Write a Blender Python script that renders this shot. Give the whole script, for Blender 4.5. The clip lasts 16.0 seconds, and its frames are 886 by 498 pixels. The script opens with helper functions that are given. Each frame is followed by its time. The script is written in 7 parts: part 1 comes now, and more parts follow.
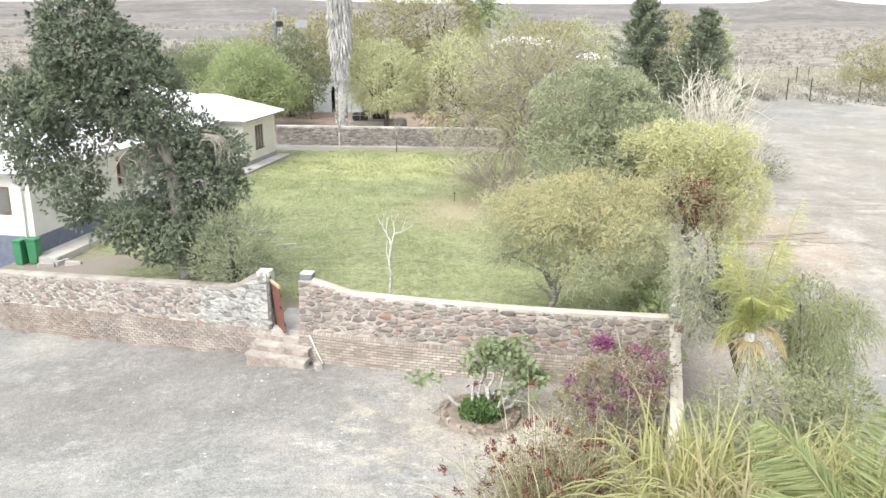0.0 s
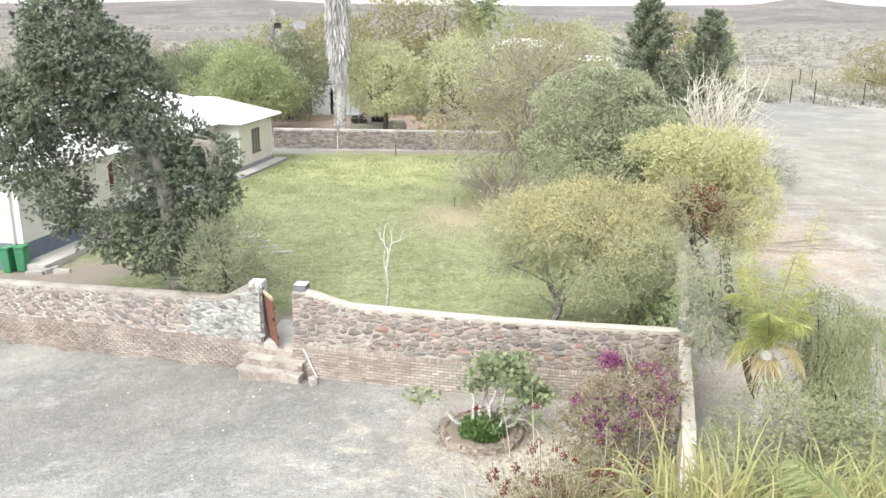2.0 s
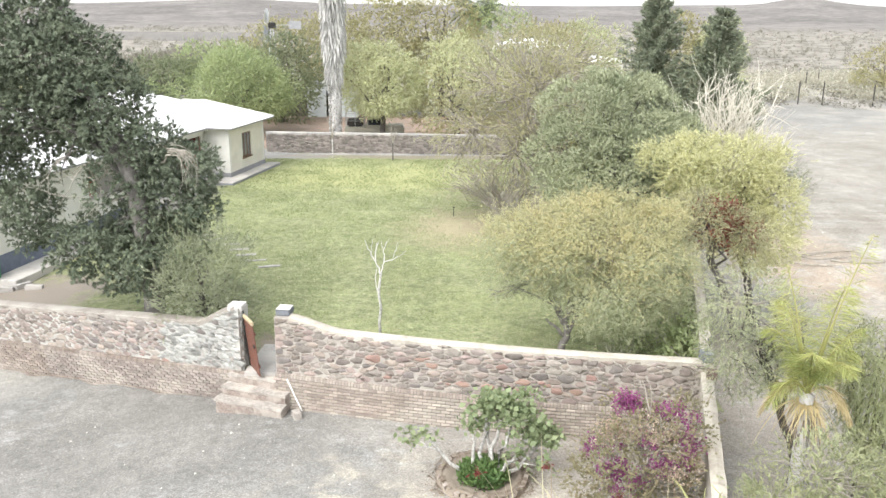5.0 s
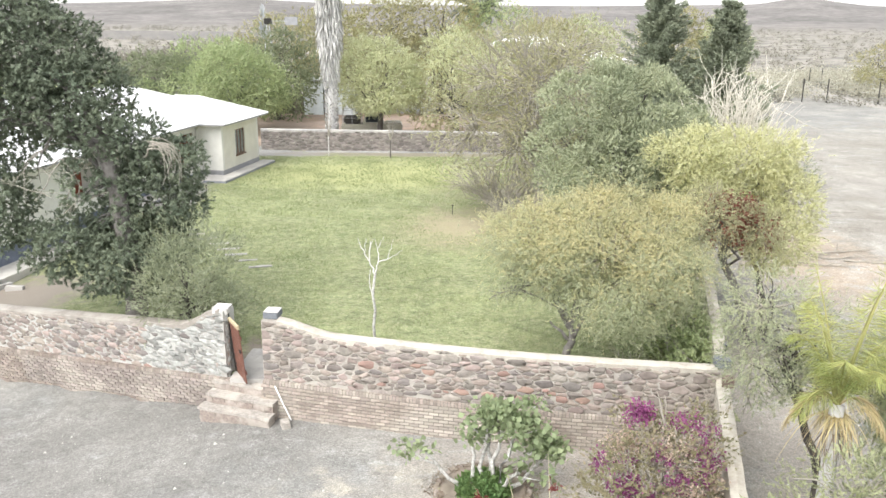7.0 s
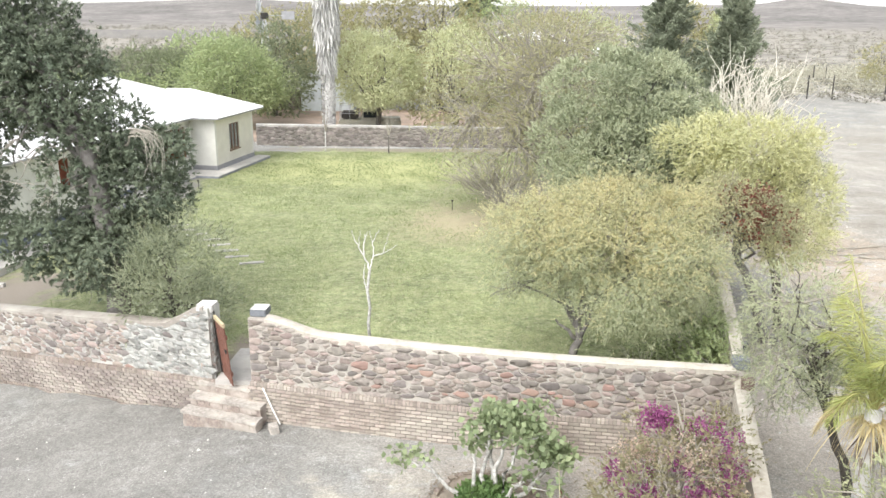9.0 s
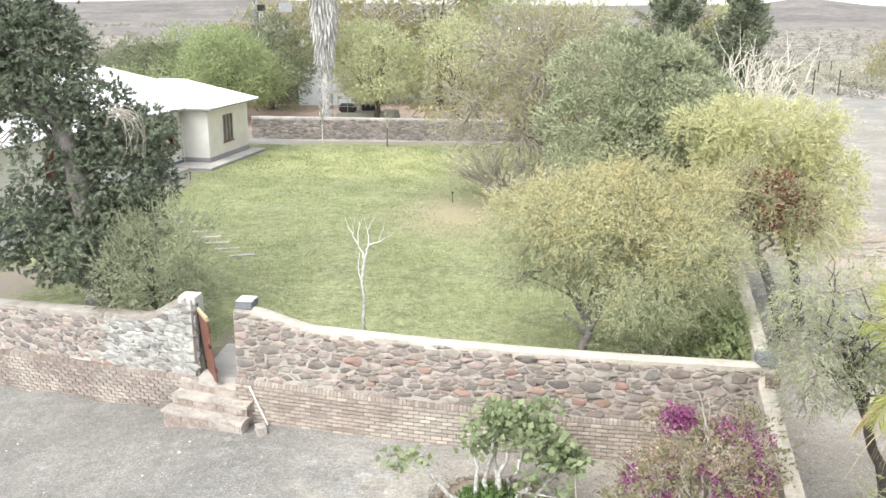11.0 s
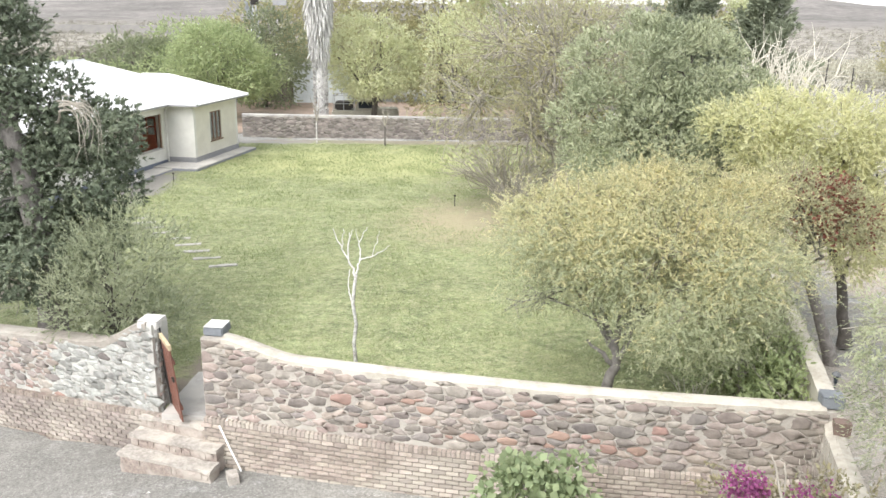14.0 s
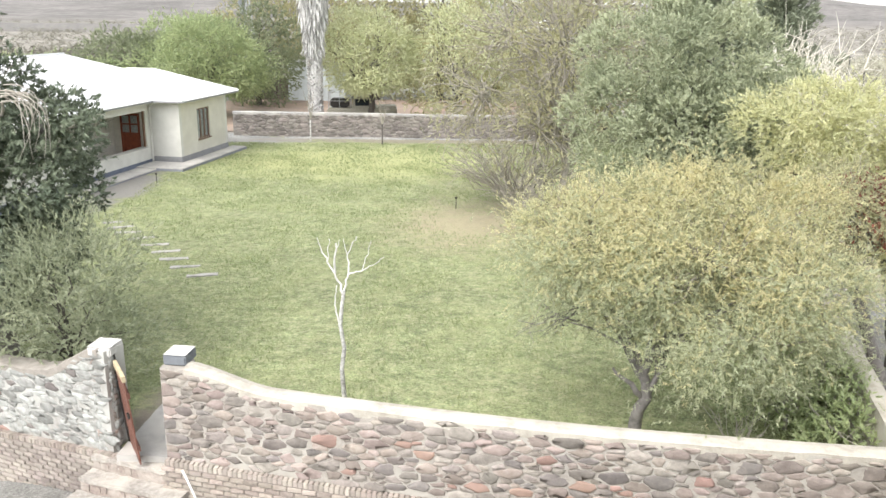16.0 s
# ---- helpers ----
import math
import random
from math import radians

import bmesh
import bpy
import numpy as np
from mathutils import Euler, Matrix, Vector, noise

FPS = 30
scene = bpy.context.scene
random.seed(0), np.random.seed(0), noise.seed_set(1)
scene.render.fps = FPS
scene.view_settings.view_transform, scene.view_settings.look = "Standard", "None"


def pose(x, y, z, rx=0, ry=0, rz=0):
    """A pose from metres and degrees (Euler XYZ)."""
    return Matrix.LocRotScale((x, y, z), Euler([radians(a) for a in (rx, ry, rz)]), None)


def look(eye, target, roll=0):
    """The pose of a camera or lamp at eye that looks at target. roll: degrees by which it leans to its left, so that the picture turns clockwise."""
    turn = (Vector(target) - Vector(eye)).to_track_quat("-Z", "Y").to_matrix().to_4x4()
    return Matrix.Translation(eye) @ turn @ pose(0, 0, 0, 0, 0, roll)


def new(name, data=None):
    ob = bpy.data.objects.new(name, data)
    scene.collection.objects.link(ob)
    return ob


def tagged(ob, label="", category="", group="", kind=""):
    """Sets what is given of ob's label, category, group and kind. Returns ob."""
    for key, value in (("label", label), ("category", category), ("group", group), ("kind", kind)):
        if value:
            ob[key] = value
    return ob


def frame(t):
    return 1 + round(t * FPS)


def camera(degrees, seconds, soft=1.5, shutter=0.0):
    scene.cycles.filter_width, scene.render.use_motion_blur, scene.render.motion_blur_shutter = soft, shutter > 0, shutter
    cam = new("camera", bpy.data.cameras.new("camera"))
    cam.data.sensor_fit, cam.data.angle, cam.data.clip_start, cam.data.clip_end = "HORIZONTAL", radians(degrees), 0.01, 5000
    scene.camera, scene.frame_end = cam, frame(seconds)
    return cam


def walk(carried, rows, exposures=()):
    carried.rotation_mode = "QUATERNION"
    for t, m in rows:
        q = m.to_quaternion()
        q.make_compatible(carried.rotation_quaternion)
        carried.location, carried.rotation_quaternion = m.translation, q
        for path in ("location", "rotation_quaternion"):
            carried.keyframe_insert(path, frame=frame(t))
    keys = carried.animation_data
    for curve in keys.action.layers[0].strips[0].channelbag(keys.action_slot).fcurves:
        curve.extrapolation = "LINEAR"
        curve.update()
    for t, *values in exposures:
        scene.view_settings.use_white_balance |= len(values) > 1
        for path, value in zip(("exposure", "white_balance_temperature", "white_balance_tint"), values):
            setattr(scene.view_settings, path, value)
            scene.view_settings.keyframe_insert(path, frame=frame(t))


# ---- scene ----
cam = camera(55.5, 16.0)
PATH = [
    (0, (0.146, -0.327, 10.409), (0.129, 1.597, 9.862), 0.3),
    (0.5, (0.162, -0.154, 10.423), (0.144, 1.77, 9.876), 0.3),
    (1, (0.16, 0.084, 10.399), (0.142, 2.008, 9.854), 0.3),
    (1.5, (0.158, 0.363, 10.392), (0.14, 2.287, 9.847), 0.3),
    (2, (0.162, 0.695, 10.366), (0.144, 2.62, 9.823), 0.3),
    (2.5, (0.172, 1.045, 10.355), (0.154, 2.97, 9.812), 0.3),
    (3, (0.179, 1.385, 10.38), (0.161, 3.31, 9.836), 0.3),
    (3.5, (0.198, 1.76, 10.362), (0.179, 3.685, 9.82), 0.3),
    (4, (0.207, 2.189, 10.357), (0.188, 4.114, 9.814), 0.3),
    (6.5, (0.245, 3.858, 10.041), (0.228, 5.783, 9.499), 0.3),
    (7, (0.253, 4.18, 9.913), (0.236, 6.105, 9.371), 0.3),
    (7.5, (0.265, 4.491, 9.78), (0.247, 6.416, 9.238), 0.3),
    (8, (0.27, 4.787, 9.655), (0.253, 6.712, 9.114), 0.3),
    (8.5, (0.275, 5.082, 9.529), (0.257, 7.007, 8.988), 0.3),
    (9, (0.27, 5.373, 9.397), (0.253, 7.299, 8.856), 0.3),
    (11.5, (0.246, 6.967, 8.664), (0.23, 8.892, 8.123), 0.4),
    (12, (0.223, 7.356, 8.593), (0.208, 9.281, 8.052), 0.4),
    (12.5, (0.208, 7.782, 8.54), (0.192, 9.707, 7.999), 0.4),
    (13, (0.186, 8.251, 8.491), (0.171, 10.177, 7.95), 0.5),
    (13.5, (0.163, 8.758, 8.431), (0.148, 10.683, 7.888), 0.5),
    (14, (0.138, 9.294, 8.352), (0.124, 11.219, 7.81), 0.5),
    (14.5, (0.118, 9.858, 8.254), (0.104, 11.783, 7.712), 0.6),
    (15, (0.093, 10.425, 8.16), (0.08, 12.35, 7.618), 0.6),
    (15.5, (0.086, 10.981, 8.07), (0.073, 12.906, 7.527), 0.6),
    (16, (0.085, 11.574, 7.939), (0.072, 13.499, 7.397), 0.5),
]
walk(cam, [(t, look(eye, target, roll)) for t, eye, target, roll in PATH], [(0.0, 1.5), (16.0, 1.5)])

# ---- light ----
SUN_AZ, SUN_EL = radians(215), radians(52)
world = bpy.data.worlds.new("overcast_sky")
scene.world = world
world.use_nodes = True
wn, wl = world.node_tree.nodes, world.node_tree.links
sky = wn.new("ShaderNodeTexSky")
sky.sky_type, sky.sun_disc = "NISHITA", False
sky.sun_elevation, sky.sun_rotation = SUN_EL, SUN_AZ
sky.air_density, sky.dust_density, sky.ozone_density = 1.0, 1.2, 1.0
hsv = wn.new("ShaderNodeHueSaturation")
hsv.inputs["Saturation"].default_value = 0.18
wl.new(sky.outputs[0], hsv.inputs["Color"])
wl.new(hsv.outputs[0], wn["Background"].inputs["Color"])
wn["Background"].inputs["Strength"].default_value = 0.15
sun_data = bpy.data.lights.new("sun", "SUN")
sun_data.energy, sun_data.angle, sun_data.color = 1.5, radians(50), (1.0, 0.97, 0.93)
sun = new("sun", sun_data)
sun_dir = Vector((math.sin(SUN_AZ) * math.cos(SUN_EL), math.cos(SUN_AZ) * math.cos(SUN_EL), math.sin(SUN_EL)))
sun.matrix_world = look(sun_dir * 60, (0, 0, 0))

# ---- materials ----
def material(name, a, b, scale=3.0, rough=0.9, bump=0.3, bump_scale=None, c=None, patch=0.25, pick="", spread=0.0, leafy=0.0, metal=0.0):
    """Two tones by fine noise, a third by large patches, relief, and a tone of its own for each object or island."""
    m = bpy.data.materials.new(name)
    m.use_nodes = True
    n, l = m.node_tree.nodes, m.node_tree.links
    bsdf = n["Principled BSDF"]
    geo = n.new("ShaderNodeNewGeometry")
    fine = n.new("ShaderNodeTexNoise")
    fine.inputs["Scale"].default_value, fine.inputs["Detail"].default_value = scale, 6
    fine.inputs["Roughness"].default_value = 0.65
    l.new(geo.outputs["Position"], fine.inputs["Vector"])
    ramp = n.new("ShaderNodeMapRange")
    ramp.inputs["From Min"].default_value, ramp.inputs["From Max"].default_value = 0.36, 0.64
    l.new(fine.outputs["Fac"], ramp.inputs["Value"])
    mix = n.new("ShaderNodeMix")
    mix.data_type = "RGBA"
    mix.inputs["A"].default_value, mix.inputs["B"].default_value = (*a, 1), (*b, 1)
    l.new(ramp.outputs[0], mix.inputs["Factor"])
    out = mix.outputs["Result"]
    if c:
        big = n.new("ShaderNodeTexNoise")
        big.inputs["Scale"].default_value, big.inputs["Detail"].default_value = patch, 5
        l.new(geo.outputs["Position"], big.inputs["Vector"])
        ramp2 = n.new("ShaderNodeMapRange")
        ramp2.inputs["From Min"].default_value, ramp2.inputs["From Max"].default_value = 0.45, 0.62
        l.new(big.outputs["Fac"], ramp2.inputs["Value"])
        mix2 = n.new("ShaderNodeMix")
        mix2.data_type = "RGBA"
        mix2.inputs["B"].default_value = (*c, 1)
        l.new(out, mix2.inputs["A"])
        l.new(ramp2.outputs[0], mix2.inputs["Factor"])
        out = mix2.outputs["Result"]
    if pick:
        if pick == "island":
            rnd = geo.outputs["Random Per Island"]
        else:
            rnd = n.new("ShaderNodeObjectInfo").outputs["Random"]
        tone = n.new("ShaderNodeHueSaturation")
        val = n.new("ShaderNodeMapRange")
        val.inputs["To Min"].default_value, val.inputs["To Max"].default_value = 1 - spread, 1 + spread
        l.new(rnd, val.inputs["Value"])
        l.new(val.outputs[0], tone.inputs["Value"])
        hue = n.new("ShaderNodeMapRange")
        hue.inputs["To Min"].default_value, hue.inputs["To Max"].default_value = 0.5 - spread * 0.06, 0.5 + spread * 0.06
        mul = n.new("ShaderNodeMath")
        mul.operation = "FRACT"
        mul2 = n.new("ShaderNodeMath")
        mul2.operation, mul2.inputs[1].default_value = "MULTIPLY", 17.3
        l.new(rnd, mul2.inputs[0])
        l.new(mul2.outputs[0], mul.inputs[0])
        l.new(mul.outputs[0], hue.inputs["Value"])
        l.new(hue.outputs[0], tone.inputs["Hue"])
        l.new(out, tone.inputs["Color"])
        out = tone.outputs["Color"]
    l.new(out, bsdf.inputs["Base Color"])
    bsdf.inputs["Roughness"].default_value, bsdf.inputs["Metallic"].default_value = rough, metal
    bsdf.inputs["Specular IOR Level"].default_value = 0.3
    if bump:
        rel = n.new("ShaderNodeBump")
        rel.inputs["Strength"].default_value, rel.inputs["Distance"].default_value = bump, 0.02
        src = fine
        if bump_scale:
            src = n.new("ShaderNodeTexNoise")
            src.inputs["Scale"].default_value, src.inputs["Detail"].default_value = bump_scale, 4
            l.new(geo.outputs["Position"], src.inputs["Vector"])
        l.new(src.outputs["Fac"], rel.inputs["Height"])
        l.new(rel.outputs[0], bsdf.inputs["Normal"])
    if leafy:
        trans = n.new("ShaderNodeBsdfTranslucent")
        l.new(out, trans.inputs["Color"])
        both = n.new("ShaderNodeMixShader")
        both.inputs[0].default_value = leafy
        l.new(bsdf.outputs[0], both.inputs[1])
        l.new(trans.outputs[0], both.inputs[2])
        l.new(both.outputs[0], n["Material Output"].inputs["Surface"])
    return m


def leaf_mat(name, a, b, spread=0.35, through_leaf=0.42, k=1.55):
    a, b = [[c * k for c in q] for q in (a, b)]
    return material(name, a, b, 0.9, 0.65, 0, pick="island", spread=spread * 0.45, leafy=through_leaf)


M_SOIL = material("bare brown soil", (0.27, 0.228, 0.185), (0.2, 0.168, 0.138), 6.0, 0.95, 0.5, 30.0, (0.3, 0.26, 0.21), 0.5)
M_BLADE = leaf_mat("grass blades", (0.155, 0.19, 0.088), (0.235, 0.255, 0.138), 0.35, 0.45)
M_STONE = material("fieldstone", (0.205, 0.182, 0.163), (0.29, 0.258, 0.23), 9.0, 0.88, 0.5, 35.0, pick="object", spread=.34)
M_STONE_PINK = material("pinkish fieldstone", (0.245, 0.2, 0.175), (0.31, 0.262, 0.232), 9.0, 0.88, 0.5, 35.0, pick="object", spread=.3)
M_STONE_RED = material("red fieldstone", (0.3, 0.2, 0.165), (0.265, 0.185, 0.155), 9.0, 0.85, 0.4, 35.0, pick="object", spread=.15)
M_STONE_DARK = material("dark fieldstone", (0.165, 0.15, 0.14), (0.225, 0.2, 0.185), 9.0, 0.85, 0.4, 35.0, pick="object", spread=.2)
M_STONE_PALE = material("limewashed fieldstone", (0.37, 0.375, 0.352), (0.22, 0.216, 0.2), 5.0, 0.92, 0.8, 35.0, pick="object", spread=.3)
M_STONE_FAR = material("joined fieldstone", (0.215, 0.185, 0.162), (0.3, 0.26, 0.228), 7.0, 0.88, 0.5, 30.0, pick="island", spread=.3)
M_STONE_GREY = material("grey far fieldstone", (0.17, 0.153, 0.138), (0.24, 0.215, 0.193), 6.0, 0.9, 0.5, 30.0, pick="island", spread=.35)
M_MORTAR_GREY = material("grey old mortar", (0.24, 0.222, 0.2), (0.19, 0.175, 0.16), 8.0, 0.95, 0.4, 40.0)
M_BONE = material("bleached dead wood", (0.62, 0.59, 0.51), (0.5, 0.47, 0.4), 8.0, 0.9, 0.4, 25.0)
M_BRICK_OLD = material("old brown brick", (0.3, 0.262, 0.235), (0.22, 0.19, 0.17), 12.0, 0.92, 0.5, 60.0, (0.37, 0.33, 0.29), 0.5, pick="object", spread=.22)
M_BRICK_OLD_FAR = material("joined old brown brick", (0.29, 0.245, 0.21), (0.22, 0.18, 0.155), 12.0, 0.92, 0.5, 60.0, (0.36, 0.32, 0.28), 0.5, pick="island", spread=.22)
M_MORTAR_LIME = material("limewashed old mortar", (0.38, 0.37, 0.345), (0.29, 0.275, 0.25), 9.0, 0.95, 0.6, 40.0, (0.44, 0.435, 0.405), 0.6)
M_MORTAR = material("pale mortar", (0.38, 0.35, 0.31), (0.29, 0.265, 0.235), 12.0, 0.95, 0.5, 50.0, (0.4, 0.375, 0.335), 0.8)
M_PEBBLE = material("pale pebbles", (0.5, 0.49, 0.45), (0.35, 0.33, 0.3), 20.0, 0.9, 0, pick="island", spread=.5)
M_JOINT = material("weathered brick joints", (0.275, 0.24, 0.212), (0.2, 0.175, 0.155), 14.0, 0.95, 0.4, 60.0, (0.25, 0.215, 0.19), 0.6)
M_BRICK = material("sun-bleached clay brick", (0.375, 0.325, 0.282), (0.285, 0.24, 0.205), 12.0, 0.92, 0.4, 60.0, (0.42, 0.38, 0.33), 0.7, pick="object", spread=.22)
M_BRICK_FAR = material("joined clay brick", (0.36, 0.312, 0.272), (0.28, 0.237, 0.205), 12.0, 0.92, 0.4, 60.0, (0.41, 0.37, 0.32), 0.6, pick="island", spread=.22)
M_COPING = material("cream plaster coping", (0.45, 0.42, 0.36), (0.34, 0.31, 0.265), 7.0, 0.92, 0.6, 30.0, (0.5, 0.47, 0.41), 1.2)
M_CEMENT = material("grey cement", (0.36, 0.35, 0.33), (0.27, 0.26, 0.25), 7.0, 0.92, 0.4, 40.0, (0.42, 0.4, 0.37), 0.9)
M_CAPWHITE = material("white pillar cap", (0.6, 0.585, 0.56), (0.47, 0.455, 0.43), 8.0, 0.85, 0.2)
M_CAPGREY = material("grey painted cap", (0.19, 0.205, 0.22), (0.15, 0.16, 0.175), 8.0, 0.85, 0.3)
M_LAMPGREY = material("weathered lamp metal", (0.12, 0.125, 0.13), (0.09, 0.092, 0.095), 8.0, 0.7, 0.2)
M_STUB = material("dark red-brown brick", (0.2, 0.145, 0.12), (0.15, 0.11, 0.095), 9.0, 0.92, 0.5, 40.0)
M_OLDCOPING = material("weathered tan coping", (0.33, 0.3, 0.265), (0.25, 0.228, 0.2), 7.0, 0.94, 0.7, 30.0, (0.38, 0.36, 0.32), 0.9)
M_STEP = material("worn step stone", (0.4, 0.372, 0.335), (0.26, 0.235, 0.208), 11.0, 0.92, 0.8, 24.0, (0.46, 0.425, 0.375), 2.0)
M_RISER = material("rubble riser", (0.33, 0.275, 0.24), (0.21, 0.175, 0.155), 16.0, 0.95, 0.9, 22.0, (0.38, 0.34, 0.3), 2.5)
M_GATE = material("red-brown stained boards", (0.19, 0.085, 0.06), (0.13, 0.06, 0.045), 6.0, 0.6, 0.3, 50.0)
M_GATETOP = material("weathered pale wood", (0.5, 0.42, 0.27), (0.4, 0.33, 0.22), 9.0, 0.8, 0.3)
M_DARKIRON = material("dark iron", (0.035, 0.033, 0.032), (0.06, 0.055, 0.05), 9.0, 0.6, 0.2, metal=0.4)
M_GALV = material("galvanised metal", (0.45, 0.47, 0.48), (0.35, 0.36, 0.37), 6.0, 0.45, 0.1, metal=0.6)
M_WHITEPIPE = material("white plastic pipe", (0.8, 0.8, 0.78), (0.72, 0.72, 0.7), 5.0, 0.4, 0)
M_WALLWHITE = material("white house paint", (0.66, 0.65, 0.61), (0.58, 0.57, 0.53), 1.5, 0.85, 0.15, 60.0)
M_WALLCREAM = material("cream house paint", (0.65, 0.625, 0.555), (0.58, 0.555, 0.49), 1.5, 0.85, 0.15, 60.0)
M_PLINTH = material("slate blue plinth paint", (0.16, 0.18, 0.23), (0.12, 0.14, 0.18), 3.0, 0.8, 0.2)
M_PLINTHGREY = material("grey plinth band", (0.3, 0.3, 0.31), (0.24, 0.24, 0.25), 3.0, 0.8, 0.2)
M_ROOF = material("white painted roof sheet", (0.8, 0.8, 0.81), (0.74, 0.74, 0.75), 2.0, 0.45, 0)
M_FASCIA = material("grey fascia", (0.32, 0.32, 0.33), (0.26, 0.26, 0.27), 3.0, 0.7, 0)
M_WOODFRAME = material("brown window wood", (0.2, 0.12, 0.075), (0.14, 0.085, 0.055), 8.0, 0.55, 0.2)
M_DOORRED = material("red-brown door wood", (0.25, 0.07, 0.035), (0.18, 0.05, 0.028), 6.0, 0.5, 0.2)
M_CURTAIN = material("pale curtain cloth", (0.5, 0.46, 0.4), (0.4, 0.37, 0.32), 5.0, 0.9, 0.2)
M_DARKROOM = material("inner plaster", (0.6, 0.57, 0.5), (0.52, 0.5, 0.44), 3.0, 0.9, 0.1)
M_PAVING = material("concrete apron", (0.46, 0.44, 0.41), (0.36, 0.345, 0.325), 4.0, 0.92, 0.3, 40.0, (0.5, 0.48, 0.44), 0.8)
M_APRONSIDE = material("blue-grey apron edge", (0.27, 0.28, 0.31), (0.22, 0.23, 0.26), 4.0, 0.9, 0.2)
M_GREENBIN = material("green plastic", (0.055, 0.22, 0.11), (0.045, 0.18, 0.09), 2.0, 0.5, 0)
M_BARK = material("grey-brown bark", (0.125, 0.113, 0.1), (0.072, 0.065, 0.058), 10.0, 0.95, 0.9, 25.0)
M_BARKGREY = material("smooth grey bark", (0.22, 0.205, 0.19), (0.125, 0.115, 0.105), 7.0, 0.95, 0.8, 25.0)
M_BARKPALE = material("pale dead wood", (0.38, 0.35, 0.3), (0.28, 0.26, 0.22), 10.0, 0.9, 0.5, 25.0)
M_BARKWHITE = material("limewashed bark", (0.56, 0.55, 0.52), (0.25, 0.24, 0.22), 12.0, 0.9, 0.7, 25.0)
M_PALMBARK = material("grey palm fibre", (0.55, 0.54, 0.52), (0.4, 0.39, 0.375), 6.0, 0.95, 0.9, 20.0, pick="island", spread=0.3)
L_DARK = leaf_mat("dark carob leaves", (0.078, 0.096, 0.066), (0.125, 0.145, 0.098), 0.5, 0.26)
L_DARK.node_tree.nodes["Principled BSDF"].inputs["Roughness"].default_value = 0.48
L_BUSH = leaf_mat("grey-green bush leaves", (0.125, 0.145, 0.088), (0.17, 0.185, 0.115), 0.4, 0.5, k=1.75)
L_BUSHPALE = leaf_mat("pale grey-green bush leaves", (0.185, 0.205, 0.135), (0.24, 0.255, 0.175), 0.35, 0.5)
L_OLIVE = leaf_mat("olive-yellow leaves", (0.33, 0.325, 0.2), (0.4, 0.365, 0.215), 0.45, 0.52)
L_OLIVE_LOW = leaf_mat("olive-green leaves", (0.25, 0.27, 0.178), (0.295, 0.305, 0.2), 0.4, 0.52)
L_ROUND = leaf_mat("sage green leaves", (0.18, 0.2, 0.13), (0.275, 0.29, 0.195), 0.38, 0.28, k=1.62)
L_YELLOW = leaf_mat("yellow-green leaves", (0.32, 0.322, 0.19), (0.385, 0.378, 0.23), 0.3, 0.5, k=1.68)
L_RED = leaf_mat("red seed pods", (0.19, 0.075, 0.055), (0.13, 0.055, 0.042), 0.5)
L_REDFLOWER = leaf_mat("red flowers", (0.145, 0.038, 0.033), (0.11, 0.034, 0.03), 0.4)
L_PURPLE = leaf_mat("magenta bracts", (0.21, 0.06, 0.15), (0.17, 0.055, 0.125), 0.35, 0.4)
L_CYPRESS = leaf_mat("cypress green", (0.125, 0.142, 0.1), (0.175, 0.192, 0.135), 0.35, 0.25)
L_PEPPER = leaf_mat("fresh green leaves", (0.19, 0.225, 0.12), (0.245, 0.275, 0.15), 0.35, 0.5, k=1.75)
L_YGREEN = leaf_mat("yellow-tinged leaves", (0.31, 0.318, 0.2), (0.26, 0.278, 0.165), 0.35, 0.5, k=1.75)
L_PALE = leaf_mat("pale yellow-green leaves", (0.36, 0.365, 0.235), (0.3, 0.315, 0.195), 0.3, 0.5, k=1.75)
L_TAMARISK = leaf_mat("brown-green feathery leaves", (0.245, 0.225, 0.125), (0.2, 0.2, 0.11), 0.35, 0.5, k=1.75)
L_ACACIA = leaf_mat("thin olive-brown leaves", (0.275, 0.262, 0.165), (0.23, 0.23, 0.14), 0.35, 0.5)
L_FIG = leaf_mat("fig leaves", (0.15, 0.185, 0.1), (0.2, 0.235, 0.135), 0.35)
L_PALM = leaf_mat("palm frond green", (0.17, 0.2, 0.095), (0.23, 0.25, 0.12), 0.4)
L_PALMDRY = leaf_mat("dry palm frond", (0.4, 0.34, 0.2), (0.32, 0.26, 0.15), 0.3)
L_STRAP = leaf_mat("straw-green strap leaves", (0.3, 0.285, 0.14), (0.2, 0.215, 0.095), 0.6)
L_SCRUB = leaf_mat("dry karoo scrub", (0.15, 0.142, 0.113), (0.115, 0.11, 0.088), 0.4, 0.2)

# ---- mesh tools ----
rng = np.random.default_rng(7)


def smooth(a, b, x):
    t = np.clip((np.asarray(x, float) - a) / (b - a), 0, 1)
    return t * t * (3 - 2 * t)


